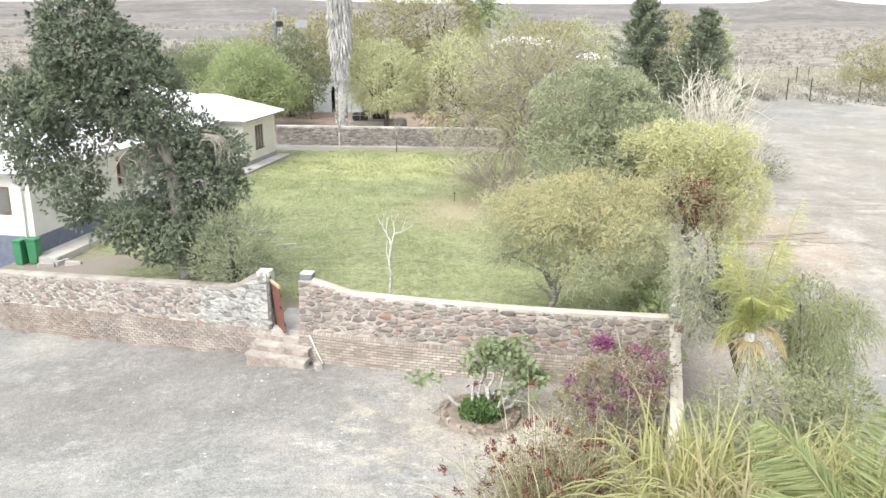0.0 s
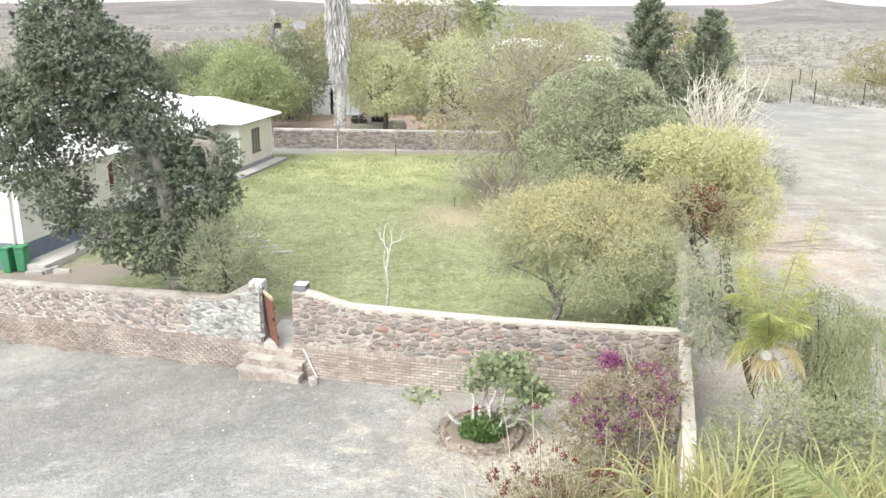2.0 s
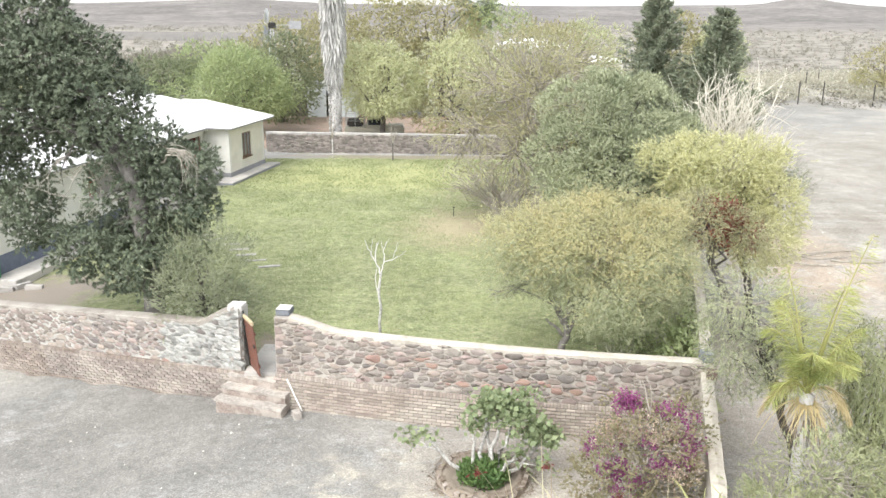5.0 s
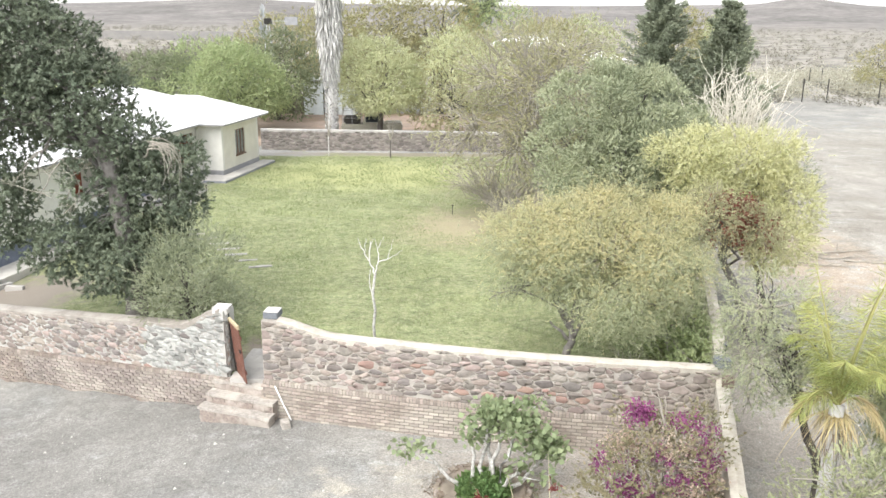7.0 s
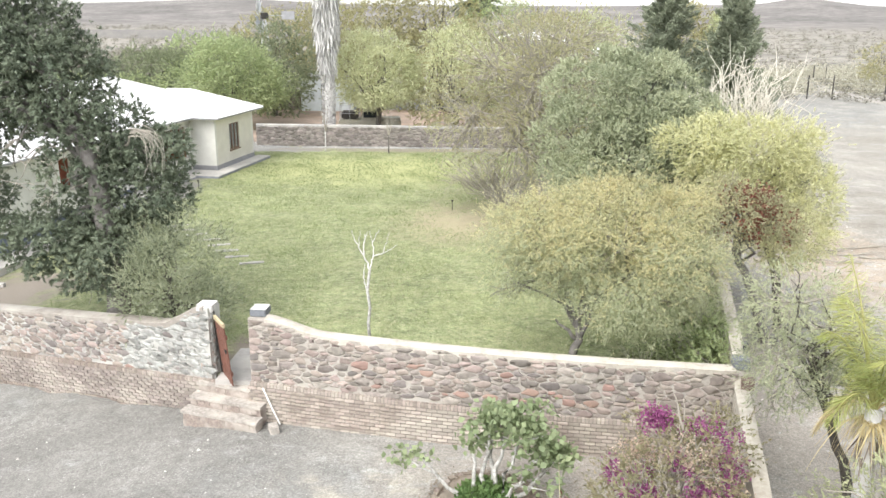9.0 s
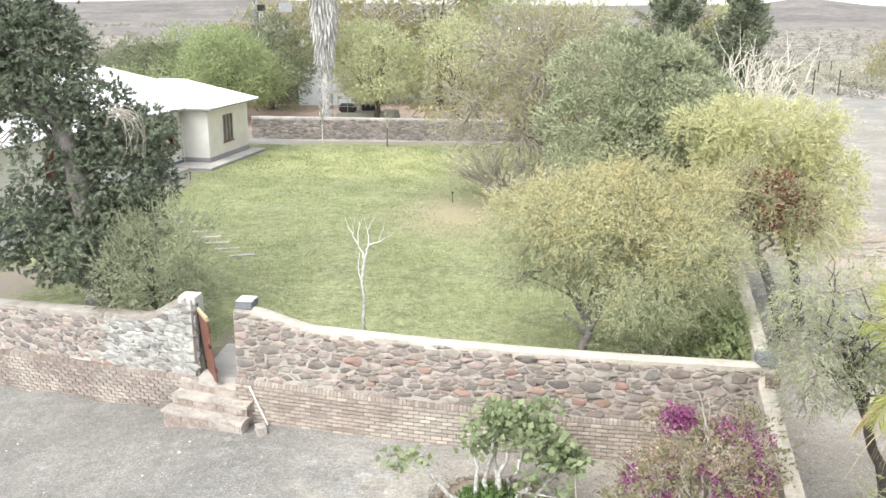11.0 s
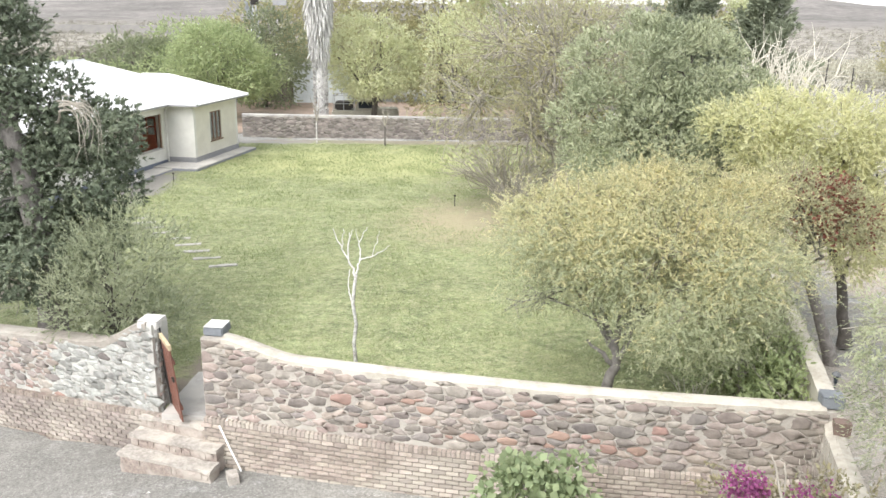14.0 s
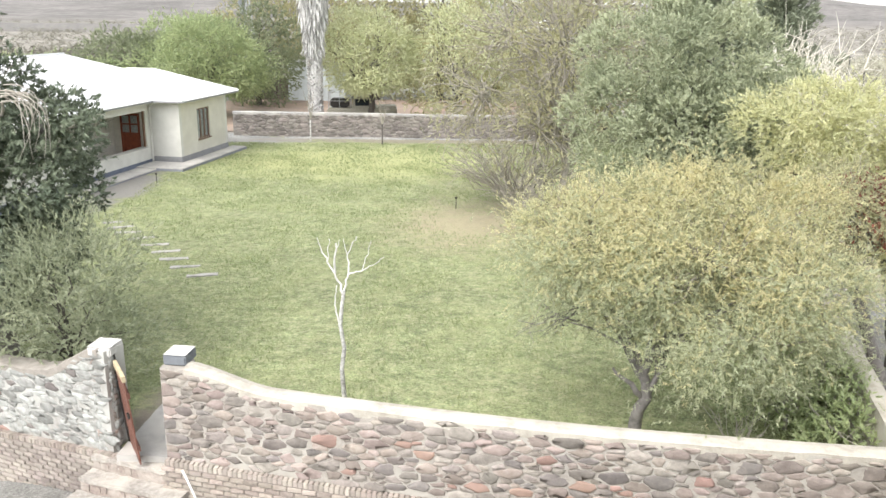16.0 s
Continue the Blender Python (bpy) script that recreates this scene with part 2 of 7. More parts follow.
def mesh_from(name, verts, faces, mats, mat_ids=None, shade=False):
    """A mesh from arrays; faces is an (n, k) array or a list."""
    me = bpy.data.meshes.new(name)
    verts = np.asarray(verts, np.float32)
    if isinstance(faces, np.ndarray):
        k = faces.shape[1]
        me.vertices.add(len(verts))
        me.vertices.foreach_set("co", verts.ravel())
        me.loops.add(faces.size)
        me.loops.foreach_set("vertex_index", faces.ravel().astype(np.int32))
        me.polygons.add(len(faces))
        me.polygons.foreach_set("loop_start", np.arange(0, faces.size, k, dtype=np.int32))
        me.polygons.foreach_set("loop_total", np.full(len(faces), k, np.int32))
    else:
        me.from_pydata([tuple(v) for v in verts.tolist()], [], faces)
    for m in mats if isinstance(mats, (list, tuple)) else [mats]:
        me.materials.append(m)
    if mat_ids is not None:
        me.polygons.foreach_set("material_index", np.asarray(mat_ids, np.int32))
    me.update(calc_edges=True)
    me.validate()
    if shade:
        me.polygons.foreach_set("use_smooth", np.ones(len(me.polygons), bool))
    return me


def put(name, me, parent=None, label="", m=None):
    ob = new(name, me)
    if parent:
        ob.parent = parent
    if m is not None:
        ob.matrix_basis = m
    if label:
        ob["label"] = label
    return ob


def thing(name, label, category, at=(0, 0, 0), turn=0.0, group="", kind=""):
    ob = new(name)
    ob.empty_display_size = 0.2
    ob.matrix_basis = pose(*at, 0, 0, turn)
    return tagged(ob, label, category, group, kind)


def part(name, bm, mat, parent, label="", shade=False):
    me = bpy.data.meshes.new(name)
    bmesh.ops.recalc_face_normals(bm, faces=bm.faces)
    bm.to_mesh(me)
    bm.free()
    me.materials.append(mat)
    if shade:
        me.polygons.foreach_set("use_smooth", np.ones(len(me.polygons), bool))
    return put(name, me, parent, label)


def box(x0, y0, z0, x1, y1, z1, bevel=0.0, bm=None):
    bm = bm or bmesh.new()
    made = bmesh.ops.create_cube(bm, size=1.0, matrix=Matrix.Translation(((x0 + x1) / 2, (y0 + y1) / 2, (z0 + z1) / 2)) @ Matrix.Diagonal((x1 - x0, y1 - y0, z1 - z0, 1)))
    if bevel:
        edges = list({e for v in made["verts"] for e in v.link_edges})
        bmesh.ops.bevel(bm, geom=edges, offset=bevel, segments=2, affect="EDGES", clamp_overlap=True)
    return bm


def tube(points, radii, sides=7):
    """Vertices and quads of a tapered tube along points, its ends closed by a last ring drawn to a point."""
    pts = np.asarray(points, float)
    rad = np.asarray(radii, float)
    tan = np.gradient(pts, axis=0)
    tan /= np.linalg.norm(tan, axis=1)[:, None] + 1e-9
    ref = np.array([0.31, 0.2, 0.93]) if abs(tan[0][2]) < 0.8 else np.array([1.0, 0.1, 0.0])
    u = np.cross(tan, ref)
    u /= np.linalg.norm(u, axis=1)[:, None] + 1e-9
    v = np.cross(tan, u)
    ang = np.linspace(0, 2 * np.pi, sides, endpoint=False)
    ring = u[:, None] * np.cos(ang)[None, :, None] + v[:, None] * np.sin(ang)[None, :, None]
    verts = pts[:, None] + ring * rad[:, None, None]
    verts = np.concatenate([verts, pts[-1:, None].repeat(sides, 1) + tan[-1] * rad[-1] * 0.4]).reshape(-1, 3)
    n = len(pts) + 1
    i, j = np.meshgrid(np.arange(n - 1), np.arange(sides), indexing="ij")
    a, b = i * sides + j, i * sides + (j + 1) % sides
    faces = np.stack([a, b, b + sides, a + sides], -1).reshape(-1, 4)
    return verts, faces


class Pile:
    """Joins many arrays of vertices and quads into one mesh."""

    def __init__(self):
        self.v, self.f, self.n = [], [], 0

    def add(self, v, f):
        self.v.append(v)
        self.f.append(f + self.n)
        self.n += len(v)

    def mesh(self, name, mat, shade=False):
        return mesh_from(name, np.concatenate(self.v), np.concatenate(self.f), mat, shade=shade)


def unit(a):
    return a / (np.linalg.norm(a, axis=-1, keepdims=True) + 1e-9)


def leaf_quads(at, along, length, width, fold=0.25, facing=None):
    """Kite-shaped leaves: at (n,3), along (n,3), length and width (n,); facing turns their upper sides."""
    n = len(at)
    along = unit(along)
    side = unit(np.cross(along, unit(rng.normal(size=(n, 3)) if facing is None else facing)))
    nor = np.cross(side, along)
    L, W = np.broadcast_to(length, n)[:, None], np.broadcast_to(width, n)[:, None]
    mid = at + along * L * 0.45
    v = np.stack([at, mid + side * W / 2 + nor * W * fold, at + along * L - nor * L * 0.08, mid - side * W / 2 + nor * W * fold], 1).reshape(-1, 3)
    f = np.arange(4 * n).reshape(n, 4)
    return v, f


def leaf_tris(at, along, length, width, facing=None):
    """Small pointed leaves, one face each."""
    n = len(at)
    along = unit(along)
    side = unit(np.cross(along, unit(rng.normal(size=(n, 3)) if facing is None else facing)))
    L, W = np.broadcast_to(length, n)[:, None], np.broadcast_to(width, n)[:, None]
    v = np.stack([at + side * W * 0.55, at - side * W * 0.55, at + along * L], 1).reshape(-1, 3)
    return v, np.arange(3 * n).reshape(n, 3)


def bent(a, b, sag=0.0, wander=0.1, n=6):
    a, b = np.asarray(a, float), np.asarray(b, float)
    t = np.linspace(0, 1, n)[:, None]
    p = a + (b - a) * t
    size = np.linalg.norm(b - a)
    p[1:-1] += rng.normal(size=(n - 2, 3)) * wander * size * 0.25
    p[:, 2] += np.sin(t[:, 0] * np.pi) * sag * size
    return p


def puff_places(lob, r, space, base, gap=-0.3):
    """Where the tufts of a crown sit: spaced over the outside of its lobes, with a few further in."""
    area = (lob[:, 3] * lob[:, 4] + lob[:, 4] * lob[:, 5] + lob[:, 3] * lob[:, 5]) ** 0.8
    m = int(min(5200, 260 + 34 * area.sum() / (r * r)))
    w = rng.choice(len(lob), m, p=area / area.sum())
    d = unit(rng.normal(size=(m, 3)) * (1, 1, 0.9) + (0, 0, 0.12))
    inner = rng.random(m) < 0.12
    swell = np.array([noise.noise(Vector(q) * 1.7 + Vector(base)) for q in (lob[w, :3] * 0.5 + d * 1.3).tolist()])
    k = np.where(inner, rng.uniform(0.25, 0.6, m), rng.uniform(0.82, 1.04, m) + 0.24 * swell + 0.14 * (rng.random(m) < 0.08))[:, None]
    c = lob[w, :3] + d * np.maximum(lob[w, 3:] - 0.55 * r, 0.3 * lob[w, 3:]) * k
    deep = np.min([np.linalg.norm((c - q[:3]) / q[3:], axis=1) + 9.0 * (w == i) for i, q in enumerate(lob)], axis=0)
    holes = np.array([noise.noise(Vector(q) * (0.5 / r) + Vector(base)) for q in c.tolist()])
    ok = np.where(inner, rng.random(m) < 0.5, (deep > 0.66) & (holes > gap + rng.normal(size=m) * 0.08))
    kept = []
    pts = np.zeros((m, 3))
    for i in np.flatnonzero(ok):
        n = len(kept)
        if n and (((pts[:n] - c[i]) ** 2).sum(1) < (space * r * (1.0 if not inner[i] else 1.5)) ** 2).any():
            continue
        pts[n] = c[i]
        kept.append(i)
    return c[kept], d[kept], w[kept]


def tree(name, label, category, base, lobes, leaf, bark, leaves, size, slim=0.45, puff=0.5, space=1.0, spray=0.16, per=9, open_out=0.8, droop=0.2, trunk=0.2, stem=None, limbs=14, leaf2=None, split=0.4, twigs=0, twig_mat=None, low=0.12, group="", gap=-0.3, ragged=0.18, wild=0.6, twig=0.016):
    """A tree: trunk and limbs as tubes; the crown is tufts of leafy sprays over the lobes (x, y, z, rx, ry, rz about the base)."""
    top = thing(name, label, category, base, group=group)
    lob = np.array(lobes, float)
    cen, d, which = puff_places(lob, puff, space, base, gap)
    cen[:, 2] = np.maximum(cen[:, 2], low)
    count = len(cen)
    own = puff * rng.uniform(0.5, 1.4, count)
    share = own ** 2 / (own ** 2).mean()
    k = rng.poisson(leaves / per / count * share * rng.uniform(0.75, 1.25, count)) + 1
    idx = np.repeat(np.arange(count), k)
    n = len(idx)
    ball = unit(rng.normal(size=(n, 3)) + d[idx] * 0.9 + np.array([0, 0, 0.55]))
    start = cen[idx] + ball * (own[idx] * (0.42 + 0.55 * rng.random(n) ** 0.7 + ragged * rng.exponential(0.5, n)))[:, None] * np.array([1.08, 1.08, 0.9])
    go = unit(ball * 0.8 + d[idx] * 0.3 + rng.normal(size=(n, 3)) * wild + np.array([0, 0, -droop]))
    reach = spray * rng.uniform(0.6, 1.4, n)
    li = np.repeat(np.arange(n), per)
    t = np.tile((np.arange(per) + 0.5) / per, n) + rng.normal(size=n * per) * 0.06
    at = start[li] + go[li] * (t * reach[li])[:, None] + np.array([0, 0, -0.5 * droop]) * (t * t * reach[li])[:, None]
    fan = unit(np.cross(go[li], rng.normal(size=(n * per, 3))))
    along = go[li] * (1 - 0.4 * open_out) + fan * open_out * 0.75 + np.array([0, 0, -0.5 * droop])
    facing = ball[li] + d[idx][li] * 0.2 + rng.normal(size=(n * per, 3)) * 0.24 + np.array([0, 0, 0.45])
    length = size * rng.uniform(0.65, 1.3, n * per)
    v, f = leaf_tris(at, along, length, length * slim, facing)
    v[:, 2] = np.maximum(v[:, 2], 0.02)
    mats, ids = [leaf], None
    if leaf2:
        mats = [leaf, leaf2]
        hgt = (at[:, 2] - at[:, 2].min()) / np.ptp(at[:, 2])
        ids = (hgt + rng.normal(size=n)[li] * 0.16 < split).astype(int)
    put("crown", mesh_from("crown", v, f, mats, ids), top)
    pile = Pile()
    if stem is None:
        stem = [(0, 0, -0.15), (0.0, 0.0, max(0.3, lob[:, 2].mean() * 0.75))]
    way = np.array(stem, float)
    q = np.linspace(0, len(way) - 1, 9)
    pts = np.stack([np.interp(q, np.arange(len(way)), way[:, i]) for i in range(3)], 1)
    pts[1:-1] += rng.normal(size=(7, 3)) * trunk * 0.18
    flare = np.linspace(1.25, 0.62, 9)
    flare[0] = 1.6
    pile.add(*tube(pts, trunk * flare, 9))
    for e in cen[rng.choice(count, min(limbs, count), replace=False)]:
        s = pts[rng.integers(4, 9)]
        far = np.linalg.norm(e - s)
        arc = bent(s, e, 0.08, 0.16, 7)
        r0 = trunk * rng.uniform(0.28, 0.48)
        pile.add(*tube(arc, r0 * np.linspace(1, 0.15, 7) ** 1.5 + 0.005, 6))
        for _ in range(2):
            g = arc[rng.integers(2, 6)]
            e2 = g + (e - g) * 0.4 + rng.normal(size=3) * far * 0.18
            pile.add(*tube(bent(g, e2, 0.05, 0.2, 5), np.linspace(r0 * 0.4, 0.006, 5), 5))
    put("trunk", pile.mesh("trunk", bark, True), top)
    if twigs:
        tw = Pile()
        for _ in range(twigs):
            i = rng.integers(count)
            a0 = cen[i] - d[i] * lob[which[i], 3:] * rng.uniform(0.3, 0.7)
            b0 = cen[i] + d[i] * own[i] * rng.uniform(0.5, 1.35) + rng.normal(size=3) * 0.15
            tw.add(*tube(bent(a0, b0, 0, 0.25, 5), np.linspace(twig, twig * 0.25, 5), 4))
        put("twig_mass", tw.mesh("twig_mass", twig_mat or M_BARKPALE, True), top, "pale bare twigs through the crown")["kind"] = "stuff"
    return top


def nearer(k, base, lobes, ground=0.8):
    """A crown drawn in towards the yard by the factor k, as large as before to the eye there."""
    bx, by, bz = base
    out = []
    for x, y, z, a, b, c in lobes:
        out.append((x * k, y * k, 10.1 + (bz + z - 10.1) * k - ground, a * k, b * k, c * k))
    return (0.2 + (bx - 0.2) * k, 3 + (by - 3) * k, ground), out

# ---- the plan ----
# Front wall: the face towards the yard. Right of the gate it runs from R0 to R1, left of it from L0 to L1.
R0, R1 = np.array([-4.42, 23.72]), np.array([6.5, 21.85])
L0, L1 = np.array([-5.3, 24.12]), np.array([-19.5, 31.0])
R_LEN, L_LEN = np.linalg.norm(R1 - R0), np.linalg.norm(L1 - L0)


def right_face(s):
    """Place and unit tangent of the face, s metres right of the gate."""
    t = s / R_LEN
    d = (R1 - R0) / R_LEN
    out = np.array([d[1], -d[0]])
    return R0 + d * s + out * 0.3 * math.sin(math.pi * min(max(t, 0), 1)), d


def left_face(s):
    d = (L1 - L0) / L_LEN
    return L0 + d * s, d


def side_x(y):
    """The side wall's middle line."""
    return 6.5 + 0.245 * (y - 21.95)


HOUSE_D = np.array([0.185, 0.983])
HOUSE_N = np.array([0.983, -0.185])
HOUSE_O = np.array([-17.3, 34.0])
LAWN = 0.83


def yard_z(x, y):
    """The height of the open ground."""
    x, y = np.asarray(x, float), np.asarray(y, float)
    left = -0.122 * np.clip(-4.6 - x, 0, 12) * (1 - smooth(31, 58, y))
    z = left + 0.85 * smooth(22, 60, y)
    return z


def lawn_z(x, y):
    x, y = np.asarray(x, float), np.asarray(y, float)
    return LAWN - 0.8 * (1 - smooth(-17.0, -9.5, x)) * (1 - smooth(34, 46, y))


def hill_z(x, y):
    """Low hills all round, with a flat-topped one to the right of the view."""
    far = np.hypot(x, y)
    az = np.degrees(np.arctan2(x, y))
    rise = np.interp(az, [-40, -26, -20, -13.5, -8, 0, 10, 17, 18.8, 20, 21, 22.3, 23.2, 24.2, 26, 32, 60],
                     [0.006, 0.0045, 0.0075, 0.0115, 0.008, 0.006, 0.006, 0.0078, 0.008, 0.0105, 0.0148, 0.015, 0.0118, 0.009, 0.006, 0.004, 0.006])
    return smooth(480, 900, far) * (10 + far * rise)


# ---- ground ----
def build_ground():
    def lines(lo, hi, near0, near1, step, n):
        mid = np.arange(near0, near1 + step, step)
        k = np.linspace(0, 1, n + 1)[1:] ** 2.6
        return np.concatenate([(near0 + (lo - near0) * k)[::-1], mid, mid[-1] + (hi - mid[-1]) * k])

    xs, ys = lines(-3200, 3200, -40, 60, 1.25, 60), lines(-2500, 3200, -20, 110, 1.25, 60)
    gx, gy = np.meshgrid(xs, ys, indexing="ij")
    rough = np.array([noise.noise((x * 0.35, y * 0.35, 0)) for x, y in zip(gx.ravel(), gy.ravel())]).reshape(gx.shape)
    wide = np.array([noise.noise((x * 0.006, y * 0.006, 3)) for x, y in zip(gx.ravel(), gy.ravel())]).reshape(gx.shape)
    gz = yard_z(gx, gy) + rough * 0.05 + wide * 1.2 * smooth(110, 260, np.hypot(gx, gy)) + hill_z(gx, gy)
    wall_y = np.where(gx > -4.9, 23.72 - 0.171 * (gx + 4.42), 24.12 - 0.4845 * (gx + 5.3))
    gz -= 0.9 * smooth(0.5, 2.0, gy - wall_y) * smooth(0.4, 1.6, side_x(gy) - gx) * smooth(0.5, 2, 60.5 - gy) * smooth(-19.0, -17.5, gx) * smooth(-1, 1, gx + 20)
    v = np.stack([gx, gy, gz], -1).reshape(-1, 3)
    nx, ny = gx.shape
    i, j = np.meshgrid(np.arange(nx - 1), np.arange(ny - 1), indexing="ij")
    a = (i * ny + j).ravel()
    f = np.stack([a, a + ny, a + ny + 1, a + 1], -1)
    ob = new("ground", mesh_from("ground", v, f, M_TERRAIN, shade=True))
    tagged(ob, "pale gravel yard running out into dry scrub plain and hills", "ground", kind="structure")


def terrain_material():
    """Gravel near by, dusty scrub land far off, grey hills at the end."""
    m = material("gravel, plain and hills", (0.262, 0.263, 0.249), (0.208, 0.209, 0.199), 7.0, 0.95, 0.9, 45.0, (0.28, 0.27, 0.245), 0.3)
    n, l = m.node_tree.nodes, m.node_tree.links
    bsdf = n["Principled BSDF"]
    near = bsdf.inputs["Base Color"].links[0].from_socket
    geo = n.new("ShaderNodeNewGeometry")
    dist = n.new("ShaderNodeVectorMath")
    dist.operation = "LENGTH"
    l.new(geo.outputs["Position"], dist.inputs[0])

    def step(a, b):
        r = n.new("ShaderNodeMapRange")
        r.inputs["From Min"].default_value, r.inputs["From Max"].default_value = a, b
        l.new(dist.outputs["Value"], r.inputs["Value"])
        return r.outputs[0]

    def grain(scale, lo, hi, rough=0.7, stretch=(1, 1, 1)):
        s = n.new("ShaderNodeVectorMath")
        s.operation, s.inputs[1].default_value = "MULTIPLY", stretch
        l.new(geo.outputs["Position"], s.inputs[0])
        t = n.new("ShaderNodeTexNoise")
        t.inputs["Scale"].default_value, t.inputs["Detail"].default_value, t.inputs["Roughness"].default_value = scale, 8, rough
        l.new(s.outputs[0], t.inputs["Vector"])
        r = n.new("ShaderNodeMapRange")
        r.inputs["From Min"].default_value, r.inputs["From Max"].default_value = lo, hi
        l.new(t.outputs["Fac"], r.inputs["Value"])
        return r.outputs[0]

    def spot(x, y, rx, ry, soft):
        sub = n.new("ShaderNodeVectorMath")
        sub.operation, sub.inputs[1].default_value = "SUBTRACT", (x, y, 0)
        l.new(geo.outputs["Position"], sub.inputs[0])
        mul = n.new("ShaderNodeVectorMath")
        mul.operation, mul.inputs[1].default_value = "MULTIPLY", (1 / rx, 1 / ry, 0)
        l.new(sub.outputs[0], mul.inputs[0])
        ln = n.new("ShaderNodeVectorMath")
        ln.operation = "LENGTH"
        l.new(mul.outputs[0], ln.inputs[0])
        ad = n.new("ShaderNodeMath")
        ad.operation, ad.inputs[1].default_value = "MULTIPLY_ADD", 0.9
        l.new(grain(1.4, 0.3, 0.7), ad.inputs[0]), l.new(ln.outputs["Value"], ad.inputs[2])
        r = n.new("ShaderNodeMapRange")
        r.inputs["From Min"].default_value, r.inputs["From Max"].default_value = 1.45 + soft, 1.45 - soft
        l.new(ad.outputs[0], r.inputs["Value"])
        return r.outputs[0]

    def both(a, b, amount=1.0):
        x = n.new("ShaderNodeMath")
        x.operation = "MULTIPLY"
        l.new(a, x.inputs[0]), l.new(b, x.inputs[1])
        y = n.new("ShaderNodeMath")
        y.operation, y.inputs[1].default_value = "MULTIPLY", amount
        l.new(x.outputs[0], y.inputs[0])
        return y.outputs[0]

    def tint(a, rgb, fac):
        x = n.new("ShaderNodeMix")
        x.data_type = "RGBA"
        x.inputs["B"].default_value = (*rgb, 1)
        l.new(a, x.inputs["A"]), l.new(fac, x.inputs["Factor"])
        return x.outputs["Result"]

    def shade(a, lo, hi, fac):
        r = n.new("ShaderNodeMapRange")
        r.inputs["To Min"].default_value, r.inputs["To Max"].default_value = lo, hi
        l.new(fac, r.inputs["Value"])
        x = n.new("ShaderNodeMix")
        x.data_type, x.blend_type = "RGBA", "MULTIPLY"
        x.inputs["Factor"].default_value = 1.0
        l.new(a, x.inputs["A"]), l.new(r.outputs[0], x.inputs["B"])
        return x.outputs["Result"]

    def over(a, b, fac):
        x = n.new("ShaderNodeMix")
        x.data_type = "RGBA"
        l.new(a, x.inputs["A"]), l.new(b, x.inputs["B"]), l.new(fac, x.inputs["Factor"])
        return x.outputs["Result"]

    # tan earth round the fig, along the wall's foot and beside the side wall
    near = tint(near, (0.365, 0.335, 0.292), spot(1.9, 19.6, 3.2, 2.2, 0.4))
    near = tint(near, (0.335, 0.305, 0.266), spot(3.2, 21.6, 4.0, 1.3, 0.35))
    near = tint(near, (0.262, 0.245, 0.212), spot(34.0, 42.0, 26.0, 34.0, 0.15))
    near = tint(near, (0.285, 0.26, 0.228), spot(8.4, 24.0, 2.3, 7.0, 0.3))
    near = tint(near, (0.36, 0.3, 0.235), spot(15.2, 37.0, 2.6, 5.0, 0.35))
    near = tint(near, (0.2, 0.193, 0.178), spot(-9.0, 22.5, 8.0, 3.6, 0.5))
    # cream crusts, trodden pale streaks, loose light and dark grit
    near = tint(near, (0.4, 0.37, 0.31), both(spot(-0.8, 18.6, 2.6, 2.4, 0.5), grain(1.5, 0.5, 0.58, 0.75, (0.7, 1, 1)), 0.85))
    near = tint(near, (0.39, 0.39, 0.375), both(grain(0.22, 0.46, 0.58), grain(1.7, 0.5, 0.62, 0.8, (0.55, 1.2, 1)), 0.75))
    near = tint(near, (0.4, 0.38, 0.345), both(spot(21.0, 38.0, 10.0, 14.0, 0.6), grain(0.3, 0.52, 0.62, 0.72, (1, 0.6, 1)), 0.7))
    near = tint(near, (0.36, 0.34, 0.31), both(spot(24.0, 62.0, 16.0, 22.0, 0.5), grain(0.22, 0.52, 0.64, 0.7, (1.0, 0.5, 1)), 0.4))
    near = tint(near, (0.2, 0.18, 0.155), both(spot(20.5, 43.8, 7.0, 2.2, 0.4), grain(0.5, 0.5, 0.56, 0.7, (0.4, 2.0, 1)), 0.8))
    near = tint(near, (0.36, 0.355, 0.335), both(spot(-5.0, 14.6, 9.0, 1.5, 0.4), grain(1.0, 0.52, 0.58, 0.7, (0.12, 3.0, 1)), 0.75))
    near = tint(near, (0.43, 0.42, 0.395), both(grain(26.0, 0.57, 0.63, 0.6), grain(0.9, 0.4, 0.6), 0.75))
    near = tint(near, (0.13, 0.125, 0.115), both(grain(31.0, 0.6, 0.66, 0.6, (1.1, 0.9, 1)), grain(0.7, 0.42, 0.62), 0.7))
    near = shade(near, 0.86, 1.14, grain(0.3, 0.36, 0.64, 0.7))
    near = shade(near, 0.78, 1.22, grain(5.0, 0.33, 0.67, 0.85))
    near = shade(near, 0.62, 1.38, grain(20.0, 0.34, 0.66, 0.85))
    plain = shade(tint(tint(near, (0.27, 0.25, 0.215), step(60, 110)), (0.15, 0.142, 0.122), grain(0.11, 0.46, 0.6)), 0.75, 1.25, grain(0.9, 0.35, 0.65))
    hills = shade(shade(tint(near, (0.168, 0.156, 0.145), step(200, 300)), 0.72, 1.2, grain(0.02, 0.38, 0.62)), 0.75, 1.25, grain(0.16, 0.35, 0.65, 0.8))
    l.new(over(over(near, plain, step(80, 125)), hills, step(420, 600)), bsdf.inputs["Base Color"])
    return m


M_TERRAIN = terrain_material()
build_ground()


